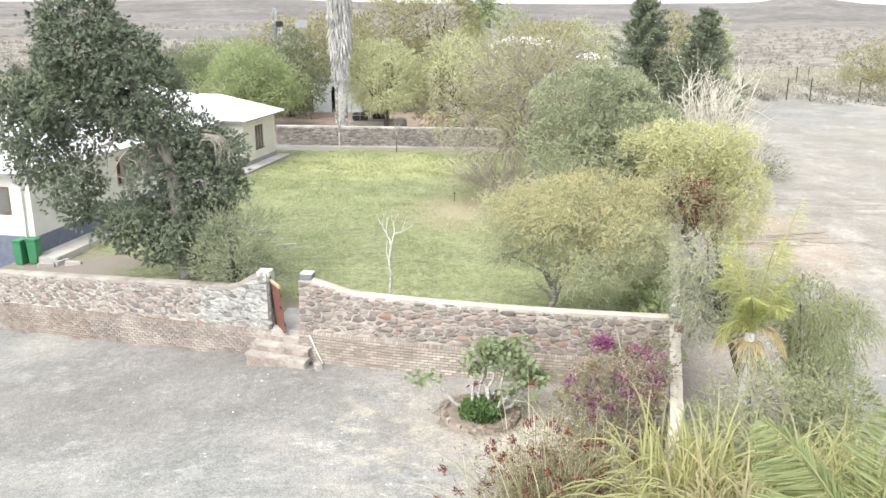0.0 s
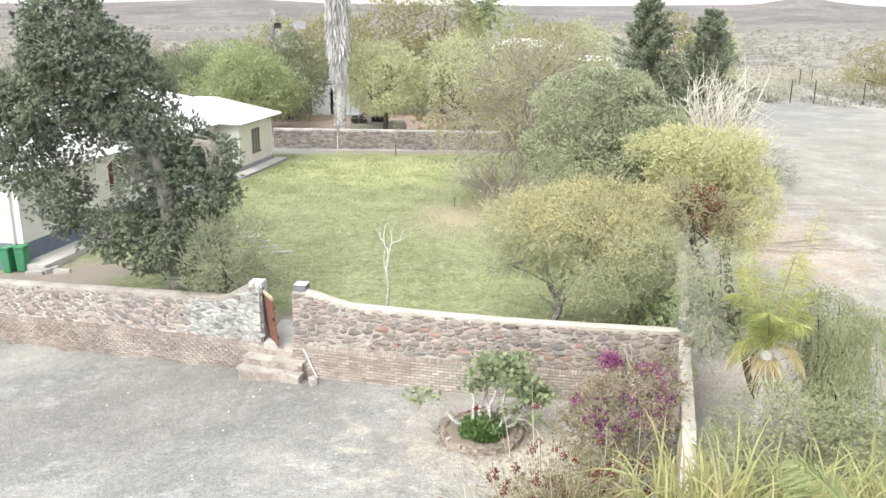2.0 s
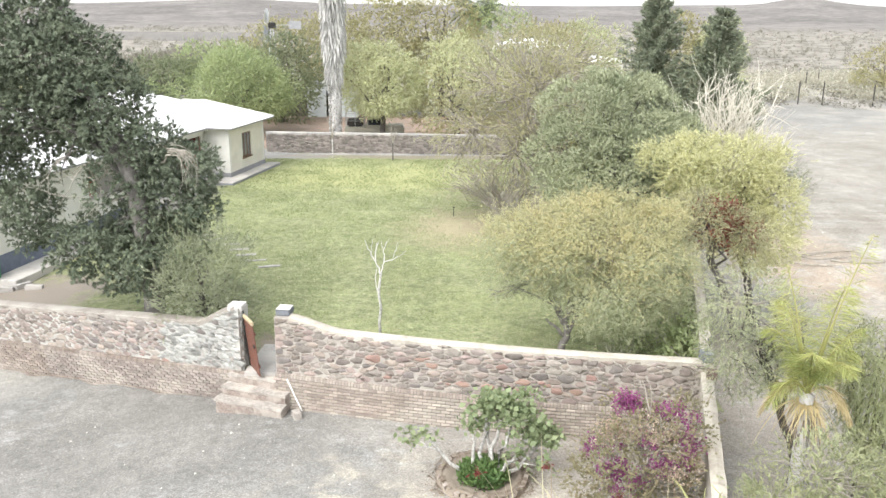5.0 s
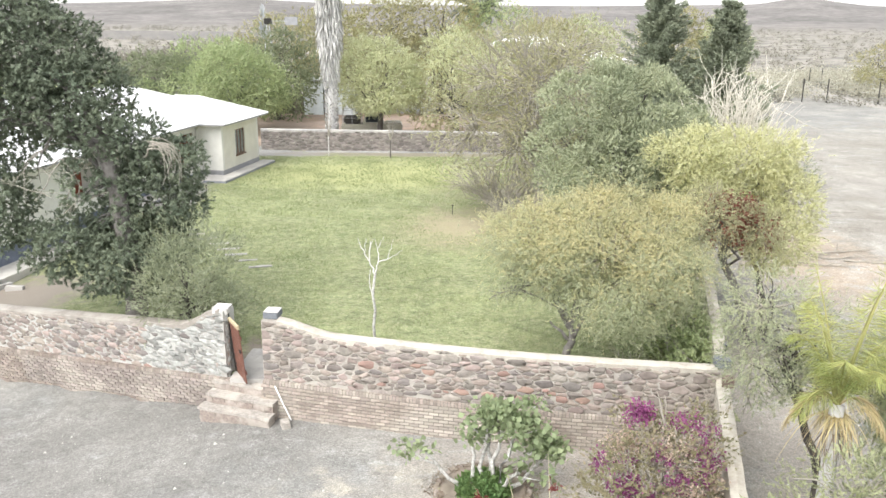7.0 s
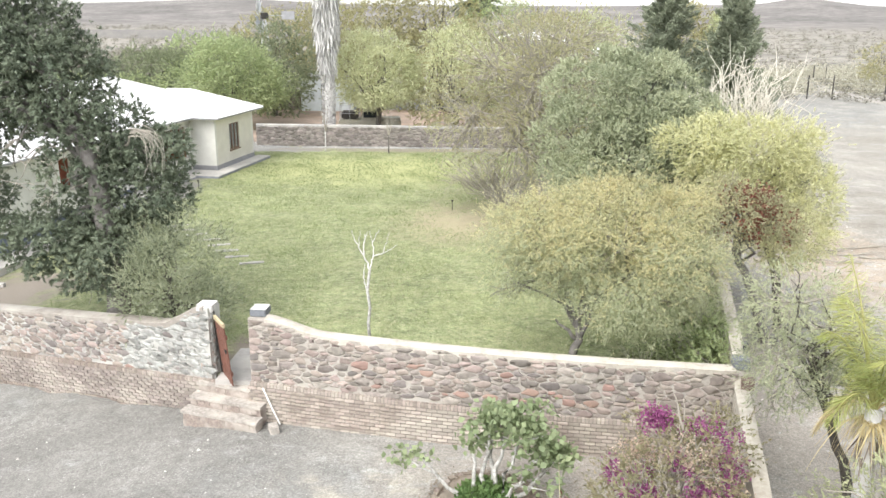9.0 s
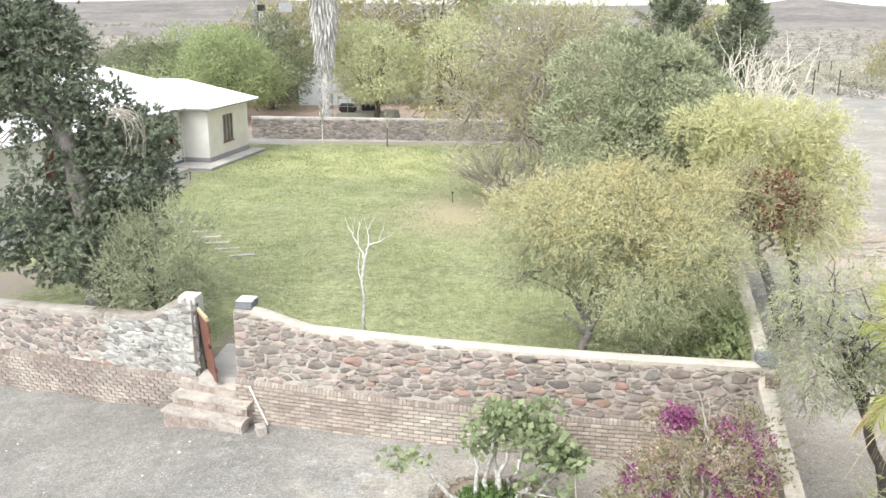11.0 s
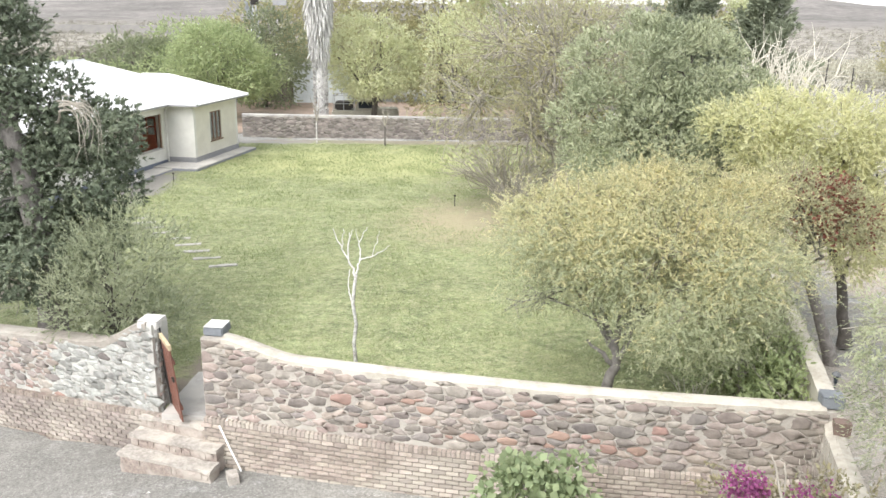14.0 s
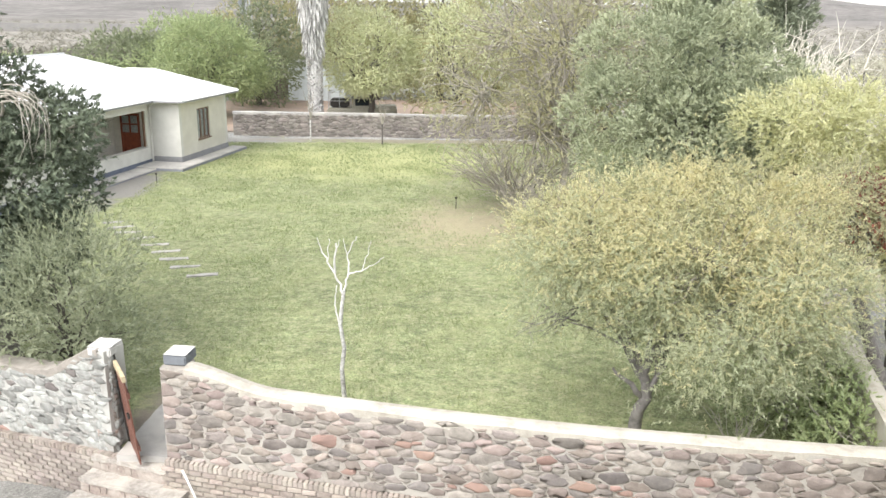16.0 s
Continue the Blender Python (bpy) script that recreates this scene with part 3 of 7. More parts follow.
def lawn_material():
    """Mown grass with straw-coloured wear, bare soil by the house and at the low end."""
    m = material("worn lawn", (0.15, 0.182, 0.087), (0.272, 0.29, 0.158), 6.0, 0.92, 0.9, 70.0, (0.228, 0.252, 0.127), 0.8)
    n, l = m.node_tree.nodes, m.node_tree.links
    bsdf = n["Principled BSDF"]
    grass = bsdf.inputs["Base Color"].links[0].from_socket
    geo = n.new("ShaderNodeNewGeometry")

    def spot(x, y, rx, ry, lo, hi, amount):
        sub = n.new("ShaderNodeVectorMath")
        sub.operation, sub.inputs[1].default_value = "SUBTRACT", (x, y, 0)
        l.new(geo.outputs["Position"], sub.inputs[0])
        mul = n.new("ShaderNodeVectorMath")
        mul.operation, mul.inputs[1].default_value = "MULTIPLY", (1 / rx, 1 / ry, 0)
        l.new(sub.outputs[0], mul.inputs[0])
        ln = n.new("ShaderNodeVectorMath")
        ln.operation = "LENGTH"
        l.new(mul.outputs[0], ln.inputs[0])
        t = n.new("ShaderNodeTexNoise")
        t.inputs["Scale"].default_value, t.inputs["Detail"].default_value, t.inputs["Roughness"].default_value = 1.0, 9, 0.75
        l.new(geo.outputs["Position"], t.inputs["Vector"])
        ad = n.new("ShaderNodeMath")
        ad.operation = "MULTIPLY_ADD"
        ad.inputs[1].default_value = 2.4
        l.new(t.outputs["Fac"], ad.inputs[0]), l.new(ln.outputs["Value"], ad.inputs[2])
        r = n.new("ShaderNodeMapRange")
        r.inputs["From Min"].default_value, r.inputs["From Max"].default_value = hi + 0.55, lo + 0.55
        r.inputs["To Max"].default_value = amount
        l.new(ad.outputs[0], r.inputs["Value"])
        return r.outputs[0]

    def over(a, rgb, fac):
        x = n.new("ShaderNodeMix")
        x.data_type = "RGBA"
        x.inputs["B"].default_value = (*rgb, 1)
        l.new(a, x.inputs["A"]), l.new(fac, x.inputs["Factor"])
        return x.outputs["Result"]

    for scale, lo, hi in ((22.0, 0.6, 1.4), (2.4, 0.74, 1.26), (0.45, 0.86, 1.14)):
        t = n.new("ShaderNodeTexNoise")
        t.inputs["Scale"].default_value, t.inputs["Detail"].default_value, t.inputs["Roughness"].default_value = scale, 5, 0.7
        l.new(geo.outputs["Position"], t.inputs["Vector"])
        r = n.new("ShaderNodeMapRange")
        r.inputs["From Min"].default_value, r.inputs["From Max"].default_value = 0.36, 0.64
        r.inputs["To Min"].default_value, r.inputs["To Max"].default_value = lo, hi
        l.new(t.outputs["Fac"], r.inputs["Value"])
        x = n.new("ShaderNodeMix")
        x.data_type, x.blend_type = "RGBA", "MULTIPLY"
        x.inputs["Factor"].default_value = 1.0
        l.new(grass, x.inputs["A"]), l.new(r.outputs[0], x.inputs["B"])
        grass = x.outputs["Result"]
    for scale, lo, hi, amount, rgb in ((3.2, 0.5, 0.62, 0.55, (0.35, 0.345, 0.2)), (6.5, 0.54, 0.62, 0.55, (0.42, 0.4, 0.26)), (4.6, 0.55, 0.64, 0.5, (0.115, 0.15, 0.065))):
        t = n.new("ShaderNodeTexNoise")
        t.inputs["Scale"].default_value, t.inputs["Detail"].default_value, t.inputs["Roughness"].default_value = scale, 7, 0.75
        l.new(geo.outputs["Position"], t.inputs["Vector"])
        r = n.new("ShaderNodeMapRange")
        r.inputs["From Min"].default_value, r.inputs["From Max"].default_value, r.inputs["To Max"].default_value = lo, hi, amount
        l.new(t.outputs["Fac"], r.inputs["Value"])
        grass = over(grass, rgb, r.outputs[0])
    c = over(grass, (0.36, 0.31, 0.21), spot(0.9, 40.0, 3.2, 3.6, 1.0, 1.9, 0.8))
    c = over(c, (0.37, 0.375, 0.18), spot(-3.5, 52.5, 7.5, 4.2, 1.2, 2.1, 0.75))
    c = over(c, (0.21, 0.185, 0.13), spot(4.5, 45, 4.5, 6.0, 1.2, 2.0, 0.6))
    c = over(c, (0.24, 0.21, 0.175), spot(-15.6, 32.0, 4.2, 2.6, 1.3, 1.7, 1.0))
    c = over(c, (0.23, 0.22, 0.2), spot(-13.6, 45.8, 1.5, 4.4, 1.3, 1.7, 1.0))
    c = over(c, (0.24, 0.235, 0.22), spot(-12.0, 59.5, 5.0, 1.6, 1.3, 1.7, 1.0))
    c = over(c, (0.22, 0.19, 0.155), spot(-4.9, 25.6, 0.9, 1.5, 1.2, 1.7, 1.0))
    c = over(c, (0.22, 0.19, 0.155), spot(0.0, 59.6, 12.0, 1.2, 1.2, 1.7, 0.8))
    l.new(c, bsdf.inputs["Base Color"])
    return m


M_LAWNMIX = lawn_material()


def build_lawn():
    us, vs = np.linspace(0, 1, 110), np.linspace(0, 1, 110)
    v = []
    for a in us:
        for b in vs:
            y = 24.0 + b * 37.0
            x0 = -18.8 + 0.185 * (y - 31) if y > 31 else L0[0] + (L1[0] - L0[0]) * (y - L0[1]) / (L1[1] - L0[1]) + 0.25
            x0 = min(x0, -4.4)
            x1 = side_x(y)
            x = x0 + (x1 - x0) * a
            z = float(lawn_z(x, y)) + 0.025 * noise.noise((x * 0.8, y * 0.8, 5))
            yf = y
            if b == 0:
                yf = 23.95 - 0.18 * (x + 4.4) if x > -4.4 else y
            v.append((x, yf if b == 0 else max(y, 23.95 - 0.18 * (x + 4.4) if x > -4.4 else y), z))
    n = len(vs)
    i, j = np.meshgrid(np.arange(len(us) - 1), np.arange(n - 1), indexing="ij")
    a = (i * n + j).ravel()
    f = np.stack([a, a + n, a + n + 1, a + 1], -1)
    ob = new("lawn", mesh_from("lawn", np.array(v), f, M_LAWNMIX, shade=True))
    tagged(ob, "mown green lawn with straw-coloured worn patches", "lawn", kind="structure")


build_lawn()


# ---- walls ----
def wall_body(name, label, face, length, thick, bottom, top, mat, s0=0.0, step=0.25):
    """A wall that follows face(s), its foot and top given by functions of s."""
    ss = np.append(np.arange(s0, length, step), length)
    v, f = [], []
    for s in ss:
        p, d = face(s)
        back = np.array([-d[1], d[0]])
        if back[1] < 0:
            back = -back
        b, t = bottom(s), top(s)
        for q, z in ((p, b), (p, t), (p + back * thick, t), (p + back * thick, b)):
            v.append((q[0], q[1], z))
    for i in range(len(ss) - 1):
        a, b = 4 * i, 4 * i + 4
        f += [(a, b, b + 1, a + 1), (a + 1, b + 1, b + 2, a + 2), (a + 2, b + 2, b + 3, a + 3), (a + 3, b + 3, b, a)]
    e = 4 * (len(ss) - 1)
    f += [(0, 1, 2, 3), (e + 3, e + 2, e + 1, e)]
    ob = new(name, mesh_from(name, v, f, mat))
    return tagged(ob, label, "wall", kind="structure")


def right_top(s):
    return 2.28 - 0.016 * s + 0.26 * (1 - smooth(0.35, 1.9, s))


def left_top(s):
    x = left_face(s)[0][0]
    return 1.86 + 0.112 * (x + 7.3) + 0.52 * (1 - smooth(0.3, 1.9, s))


def right_foot(s):
    p, _ = right_face(s)
    return float(yard_z(p[0], p[1])) - 0.25


def left_foot(s):
    p, _ = left_face(s)
    return float(yard_z(p[0], p[1])) - 0.3


def right_ledge(s):
    return 0.97 - 0.012 * s


def left_ledge(s):
    x = left_face(s)[0][0]
    return 0.78 + 0.1 * (x + 5.3)


wall_right = wall_body("wall_front_right", "rough fieldstone garden wall with pale mortar and cream coping", right_face, R_LEN, 0.34, right_foot, right_top, M_MORTAR)
wall_left = wall_body("wall_front_left", "older fieldstone garden wall, partly limewashed, sloping down", left_face, L_LEN, 0.42, left_foot, left_top, M_MORTAR_LIME, s0=0.22)


def proud(face, out):
    """The same line, moved out towards the yard."""
    def moved(s):
        p, d = face(s)
        o = np.array([d[1], -d[0]])
        if o[1] > 0:
            o = -o
        return p + o * out, d
    return moved


base_right = wall_body("brick_base_right", "brick base of the garden wall", proud(right_face, 0.10), R_LEN, 0.09, right_foot, right_ledge, M_JOINT)
base_left = wall_body("brick_base_left", "brick base of the older garden wall", proud(left_face, 0.10), L_LEN, 0.09, left_foot, left_ledge, M_JOINT)


def coping(name, label, face, length, top, mat, thick, high, over, s0=0.0):
    """A plaster coping with a soft, uneven edge."""
    ss = np.arange(s0, length + 0.01, 0.14)
    v, f = [], []
    for s in ss:
        p, d = face(min(s, length))
        back = np.array([-d[1], d[0]])
        if back[1] < 0:
            back = -back
        z = top(s)
        w1, w2 = noise.noise((s * 2.1, 0, 1)) * 0.025, noise.noise((s * 2.4, 5, 1)) * 0.03
        prof = [(-over + w1, -0.1 + w2 * 1.6), (-over - 0.005 + w1, high * 0.6 + w2 * 0.5), (0.03, high + w2 * 0.4), (thick * 0.5, high + 0.02 + w1 * 0.4), (thick - 0.03, high), (thick + over, high * 0.5), (thick + over, -0.07)]
        for o, h in prof:
            q = p + back * o
            v.append((q[0], q[1], z + h))
    k = 7
    for i in range(len(ss) - 1):
        for j in range(k):
            a, b = i * k + j, i * k + (j + 1) % k
            f.append((a, a + k, b + k, b))
    e = k * (len(ss) - 1)
    f += [tuple(range(k)), tuple(range(e + k - 1, e - 1, -1))]
    ob = new(name, mesh_from(name, v, f, mat, shade=False))
    return tagged(ob, label, "coping", kind="structure")


coping("coping_right", "cream plaster coping with an uneven edge", right_face, R_LEN - 0.1, right_top, M_COPING, 0.32, 0.05, 0.005, 0.42)
coping("coping_left", "thin weathered tan coping", left_face, L_LEN, left_top, M_OLDCOPING, 0.42, 0.05, 0.01, 0.36)


def side_wall():
    """The low wall that runs away from the yard past the garden's corner."""
    v, f = [], []
    ss = np.arange(0, 46.9, 0.35)
    for s in ss:
        y = 15.9 + s * 0.971
        x = side_x(y)
        z1 = (1.78 if y < 21.9 else 2.1) + noise.noise((s * 1.3, 0, 9)) * 0.03 - 0.9 * max(0, 1 - s / 0.8)
        z0 = float(yard_z(x, y)) - 0.3
        w = 0.145 + noise.noise((s * 1.9, 3, 9)) * 0.02
        for dx, z in ((-w, z0), (-w, z1), (0, z1 + 0.03), (w, z1), (w, z0)):
            v.append((x + dx * 0.971, y - dx * 0.238, z))
    for i in range(len(ss) - 1):
        for j in range(4):
            a = 5 * i + j
            f.append((a, a + 5, a + 6, a + 1))
    f += [(0, 1, 2, 3, 4), tuple(5 * (len(ss) - 1) + j for j in (4, 3, 2, 1, 0))]
    ob = new("wall_side", mesh_from("wall_side", v, f, M_COPING))
    tagged(ob, "low cream plastered side wall with a worn top", "wall", kind="structure")


side_wall()


def far_face(s):
    d = np.array([math.cos(radians(-2)), math.sin(radians(-2))])
    return np.array([-12.6, 60.9]) + d * s, d


wall_far = wall_body("wall_far", "far fieldstone wall with pale coping behind the lawn", far_face, 26.0, 0.4, lambda s: 0.5, lambda s: 2.2 - 0.004 * s, M_MORTAR_GREY)
coping("coping_far", "pale coping of the far wall", far_face, 26.0, lambda s: 2.2 - 0.004 * s, M_CEMENT, 0.4, 0.06, 0.02)


# ---- gate pillars ----
def pillar(name, label, x, y, turn, w, d, z0, z1, cap_mat, side_mat, cap_h):
    p = thing(name, label, "pillar", (x, y, z0), turn)
    bm = box(-w / 2, -d / 2, 0, w / 2, d / 2, z1 - z0, 0.03)
    part("shaft", bm, M_MORTAR, p)
    bm = box(-w / 2 - 0.02, -d / 2 - 0.02, z1 - z0 + 0.003, w / 2 + 0.02, d / 2 + 0.02, z1 - z0 + cap_h, 0.02)
    cap = part("cap", bm, side_mat, p, "square cast cap")
    bm = box(-w / 2 - 0.016, -d / 2 - 0.016, z1 - z0 + cap_h + 0.003, w / 2 + 0.016, d / 2 + 0.016, z1 - z0 + cap_h + 0.012, 0.004)
    part("cap_top", bm, cap_mat, p, "pale top of the cap")
    return p


pillar_l = pillar("gate_pillar", "limewashed stone gate pillar with a white cap", -5.58, 24.5, -8.0, 0.37, 0.38, 0.3, 2.46, M_CAPWHITE, M_CAPWHITE, 0.16)
pillar_r = pillar("gate_pillar", "stone gate pillar with a grey and white cap", -4.18, 24.0, -7.0, 0.34, 0.38, 0.3, 2.54, M_CAPWHITE, M_CAPGREY, 0.17)
pillar_c = pillar("corner_pillar", "low corner pillar with a grey cap", 6.5, 22.1, -10.0, 0.31, 0.31, 0.0, 2.12, M_CAPGREY, M_CAPGREY, 0.2)

# ---- house ----
def house():
    h = thing("farmhouse", "white single-storey farmhouse with a low white hipped sheet roof", "house", (HOUSE_O[0], HOUSE_O[1], 0), -math.degrees(math.atan2(HOUSE_D[0], HOUSE_D[1])))
    # Own frame: y along the long side, x out towards the lawn. Floor at 1.1, soffit at 3.6.
    F, S, W, L1_, WU = 1.1, 3.8, -9.0, 17.6, 22.6
    g = -0.4

    def wall(name, x0, y0, z0, x1, y1, z1, mat, label=""):
        return part(name, box(x0, y0, z0, x1, y1, z1), mat, h, label)

    t = 0.22
    # long side with the open stoep between two stretches of wall
    wall("wall", -t, 0, F, 0, 6.2, S, M_WALLWHITE)
    wall("wall", -t, 6.2, F, 0, 12.2, F + 0.85, M_WALLWHITE)
    wall("wall", -t, 6.2, 3.4, 0, L1_, S, M_WALLWHITE)
    wall("wall", -t, 12.2, F, 0, 12.6, 3.4, M_WALLWHITE)
    wall("wall", -t, 12.6, F, 0, L1_, F + 0.58, M_WALLWHITE)
    wall("wall", -t, 17.2, F + 0.58, 0, L1_, 3.4, M_WALLWHITE)
    wall("inner_wall", -2.1, 0.3, F, -1.95, L1_ + 0.2, S, M_DARKROOM)
    wall("inner_wall", -1.947, L1_ + 0.01, F, -t - 0.003, L1_ + 0.16, S, M_DARKROOM)
    part("stoep_floor", box(-1.947, 0.3, F - 0.1, -t - 0.003, L1_, F + 0.01), M_PAVING, h, "pale concrete stoep floor")
    wall("wall", W, 0.0 - t, F, 0, -0.003, S, M_WALLWHITE, "white end wall")
    wall("wall", W, 0, F, W + t, WU, S, M_WALLWHITE)
    wall("wall", W + t, WU - t, F, 1.5, WU, S, M_WALLWHITE)
    # projecting room
    wall("wall", -t, L1_ + 0.003, F, 1.5, L1_ + t, S, M_WALLWHITE)
    for y0, y1, z0, z1 in ((L1_ + t, L1_ + 1.75, F, S), (L1_ + 3.05, WU - t, F, S), (L1_ + 1.75, L1_ + 3.05, F, F + 0.72), (L1_ + 1.75, L1_ + 3.05, F + 2.2, S)):
        wall("wall", 1.5 - t, y0, z0, 1.5, y1, z1, M_WALLCREAM)
    # plinth
    part("plinth", box(W - 0.02, -t - 0.02, g, 0.02, L1_, F - 0.003), M_PLINTH, h, "slate blue painted plinth")
    part("plinth", box(W - 0.02, L1_ + 0.003, g, 1.52, WU + 0.02, F - 0.003), M_PLINTHGREY, h, "grey plinth")
    part("skirting", box(1.5, L1_ - 0.01, F, 1.515, WU, F + 0.12), M_PLINTHGREY, h, "grey painted band")
    part("skirting", box(0.02, L1_ - 0.015, F, 1.515, L1_ - 0.002, F + 0.12), M_PLINTHGREY, h, "grey painted band")
    # apron
    part("apron", box(0.024, -0.6, g, 1.15, 8.4, 0.36, 0.02), M_PAVING, h, "pale concrete apron slab")
    part("apron", box(0.024, 8.41, g, 1.05, L1_ - 1.6, 0.92, 0.02), M_PAVING, h, "pale concrete apron slab")
    part("apron", box(0.024, L1_ - 1.6, g, 2.35, L1_ - 0.02, 0.98, 0.02), M_PAVING, h, "pale concrete apron slab")
    part("apron", box(1.52, L1_ - 0.015, g, 2.35, WU + 0.4, 0.98, 0.02), M_PAVING, h, "pale concrete apron slab")
    part("apron_edge", box(2.35, L1_ - 1.6, g, 2.363, WU + 0.4, 0.94), M_APRONSIDE, h, "blue-grey slab edge")
    part("apron_edge", box(1.05, L1_ - 1.613, g, 2.363, L1_ - 1.6, 0.94), M_APRONSIDE, h, "blue-grey slab edge")
    part("apron_edge", box(1.05, 8.42, g, 1.063, L1_ - 1.62, 0.88), M_APRONSIDE, h, "blue-grey slab edge")

    # roof: a hipped sheet with a hip over the projecting room
    o, e, p = 0.5, S + 0.06, math.tan(radians(21.5))
    x0, x1, y0, y1 = W - o, o, -o - t, WU + o
    half = (x1 - x0) / 2
    r = half * p
    wx = 1.5 + o
    wy0, wy1 = L1_ - o, WU + o
    wh = (wy1 - wy0) / 2
    wr = wh * p
    wm = (wy0 + wy1) / 2
    xm = (x0 + x1) / 2
    vv = [(x0, y0, e), (x1, y0, e), (x1, wy0, e), (wx, wy0, e), (wx, wy1, e), (x0, y1, e),
          (xm, y0 + half, e + r), (xm, y1 - half, e + r), (wx - wh, wm, e + wr), (x1 - wh, wm, e + wr)]

    def sheet(name, corners, along):
        """A roof plane with low corrugations down its slope, from its corner points."""
        P = [Vector(vv[i]) for i in corners]
        nrm = (P[1] - P[0]).cross(P[2] - P[0]).normalized()
        if nrm.z < 0:
            P.reverse()
            nrm = -nrm
        bm = bmesh.new()
        bm.faces.new([bm.verts.new(q) for q in P])
        geom = bmesh.ops.extrude_face_region(bm, geom=list(bm.faces))
        bmesh.ops.translate(bm, verts=[q for q in geom["geom"] if isinstance(q, bmesh.types.BMVert)], vec=nrm * 0.03)
        return part(name, bm, M_ROOFSHEET[along], h)

    sheet("roof_sheet", (1, 2, 9, 7, 6), 0)
    sheet("roof_sheet", (2, 3, 8, 9), 1)
    sheet("roof_sheet", (3, 4, 8), 0)
    sheet("roof_sheet", (4, 5, 7, 9, 8), 1)
    sheet("roof_sheet", (0, 1, 6), 1)
    sheet("roof_sheet", (5, 0, 6, 7), 0)
    # soffit, fascia and gutter
    bm = bmesh.new()
    bm.faces.new([bm.verts.new((x, y, S + 0.02)) for x, y in ((x0 + .02, y0 + .02), (x1 - .02, y0 + .02), (x1 - .02, wy0 + .02), (wx - .02, wy0 + .02), (wx - .02, wy1 - .02), (x0 + .02, y1 - .02))])
    part("soffit", bm, M_WALLWHITE, h)
    ring = [(x0, y0), (x1, y0), (x1, wy0), (wx, wy0), (wx, wy1), (x0, y1)]
    for (ax, ay), (bx, by) in zip(ring, ring[1:] + ring[:1]):
        lo, hi = (min(ax, bx) - 0.01, min(ay, by) - 0.01), (max(ax, bx) + 0.01, max(ay, by) + 0.01)
        part("fascia", box(lo[0], lo[1], S + 0.0, hi[0], hi[1], S + 0.07), M_FASCIA, h, "grey fascia board")
    # ridge caps
    for a, b in ((6, 7), (1, 6), (0, 6), (8, 9), (3, 8), (4, 8)):
        pts = np.linspace(np.array(vv[a]) + (0, 0, .03), np.array(vv[b]) + (0, 0, .03), 3)
        pile = Pile()
        pile.add(*tube(pts, [0.07] * 3, 8))
        put("ridge_cap", pile.mesh("ridge_cap", M_ROOF, True), h)
    pile = Pile()
    pile.add(*tube([(0.2, 17.0, e + 0.0), (0.2, 17.0, e + 0.75)], [0.03, 0.03], 8))
    put("vent_pipe", pile.mesh("vent_pipe", M_GALV), h, "thin roof vent pipe")
    # downpipe
    pile = Pile()
    pile.add(*tube([(0.45, L1_ - 0.35, S), (0.12, L1_ - 0.2, S - 0.25), (0.08, L1_ - 0.14, S - 0.5), (0.08, L1_ - 0.14, 1.4), (0.12, L1_ - 0.2, 1.02)], [0.045] * 5, 8))
    put("downpipe", pile.mesh("downpipe", M_WALLWHITE, True), h, "white painted downpipe")

    def window(x, y0, y1, z0, z1, axis, lights, mat_behind):
        w = put("window", None, h)
        tk = 0.06

        def bar(name, a0, a1, b0, b1, d0, d1, mat, lab=""):
            bm = box(d0, a0, b0, d1, a1, b1, 0.006) if axis == "x" else box(a0, d0, b0, a1, d1, b1, 0.006)
            return part(name, bm, mat, w, lab)

        s = 1 if axis == "x" else -1
        d0, d1 = sorted((x - s * 0.13, x - s * 0.05))
        bar("frame", y0, y1, z0, z0 + tk, d0, d1, M_WOODFRAME)
        bar("frame", y0, y1, z1 - tk, z1, d0, d1, M_WOODFRAME)
        for k in range(lights + 1):
            c = y0 + tk / 2 + (y1 - y0 - tk) * k / lights
            bar("mullion", c - tk / 2, c + tk / 2, z0 + tk, z1 - tk, d0, d1, M_WOODFRAME)
        e0, e1 = sorted((x - s * 0.10, x - s * 0.09))
        for k in range(lights):
            a0 = y0 + tk + (y1 - y0 - tk) * k / lights
            a1 = y0 + (y1 - y0 - tk) * (k + 1) / lights
            pane = bar("pane", a0 + 0.001, a1 - 0.001, z0 + tk, z1 - tk, e0, e1, M_GLASS)
            pane.visible_shadow = False
        c0, c1 = sorted((x - s * 0.2, x - s * 0.17))
        for k in range(lights * 3):
            a0 = y0 + (y1 - y0) * k / (lights * 3)
            bar("curtain", a0 + 0.01, a0 + (y1 - y0) / (lights * 3), z0, z1, c0 - (k % 2) * 0.03, c1 - (k % 2) * 0.03, mat_behind)
        q0, q1 = sorted((x - s * 0.06, x + s * 0.05))
        bar("sill", y0 - 0.05, y1 + 0.05, z0 - 0.06, z0, q0, q1, M_WOODFRAME, "brown sill")

    window(1.5, L1_ + 1.75, L1_ + 3.05, F + 0.72, F + 2.2, "x", 3, M_CURTAIN)
    # stoep openings: door and window in the inner wall
    d = put("door", None, h, "red-brown half-glazed door")
    e = L1_ + 0.01
    part("door_leaf", box(-1.46, e - 0.05, F + 0.01, -0.64, e - 0.003, F + 1.2, 0.01), M_DOORRED, d)
    for x in (-1.36, -1.02):
        part("door_panel", box(x, e - 0.062, F + 0.2, x + 0.28, e - 0.05, F + 1.05, 0.008), M_DOORRED, d)
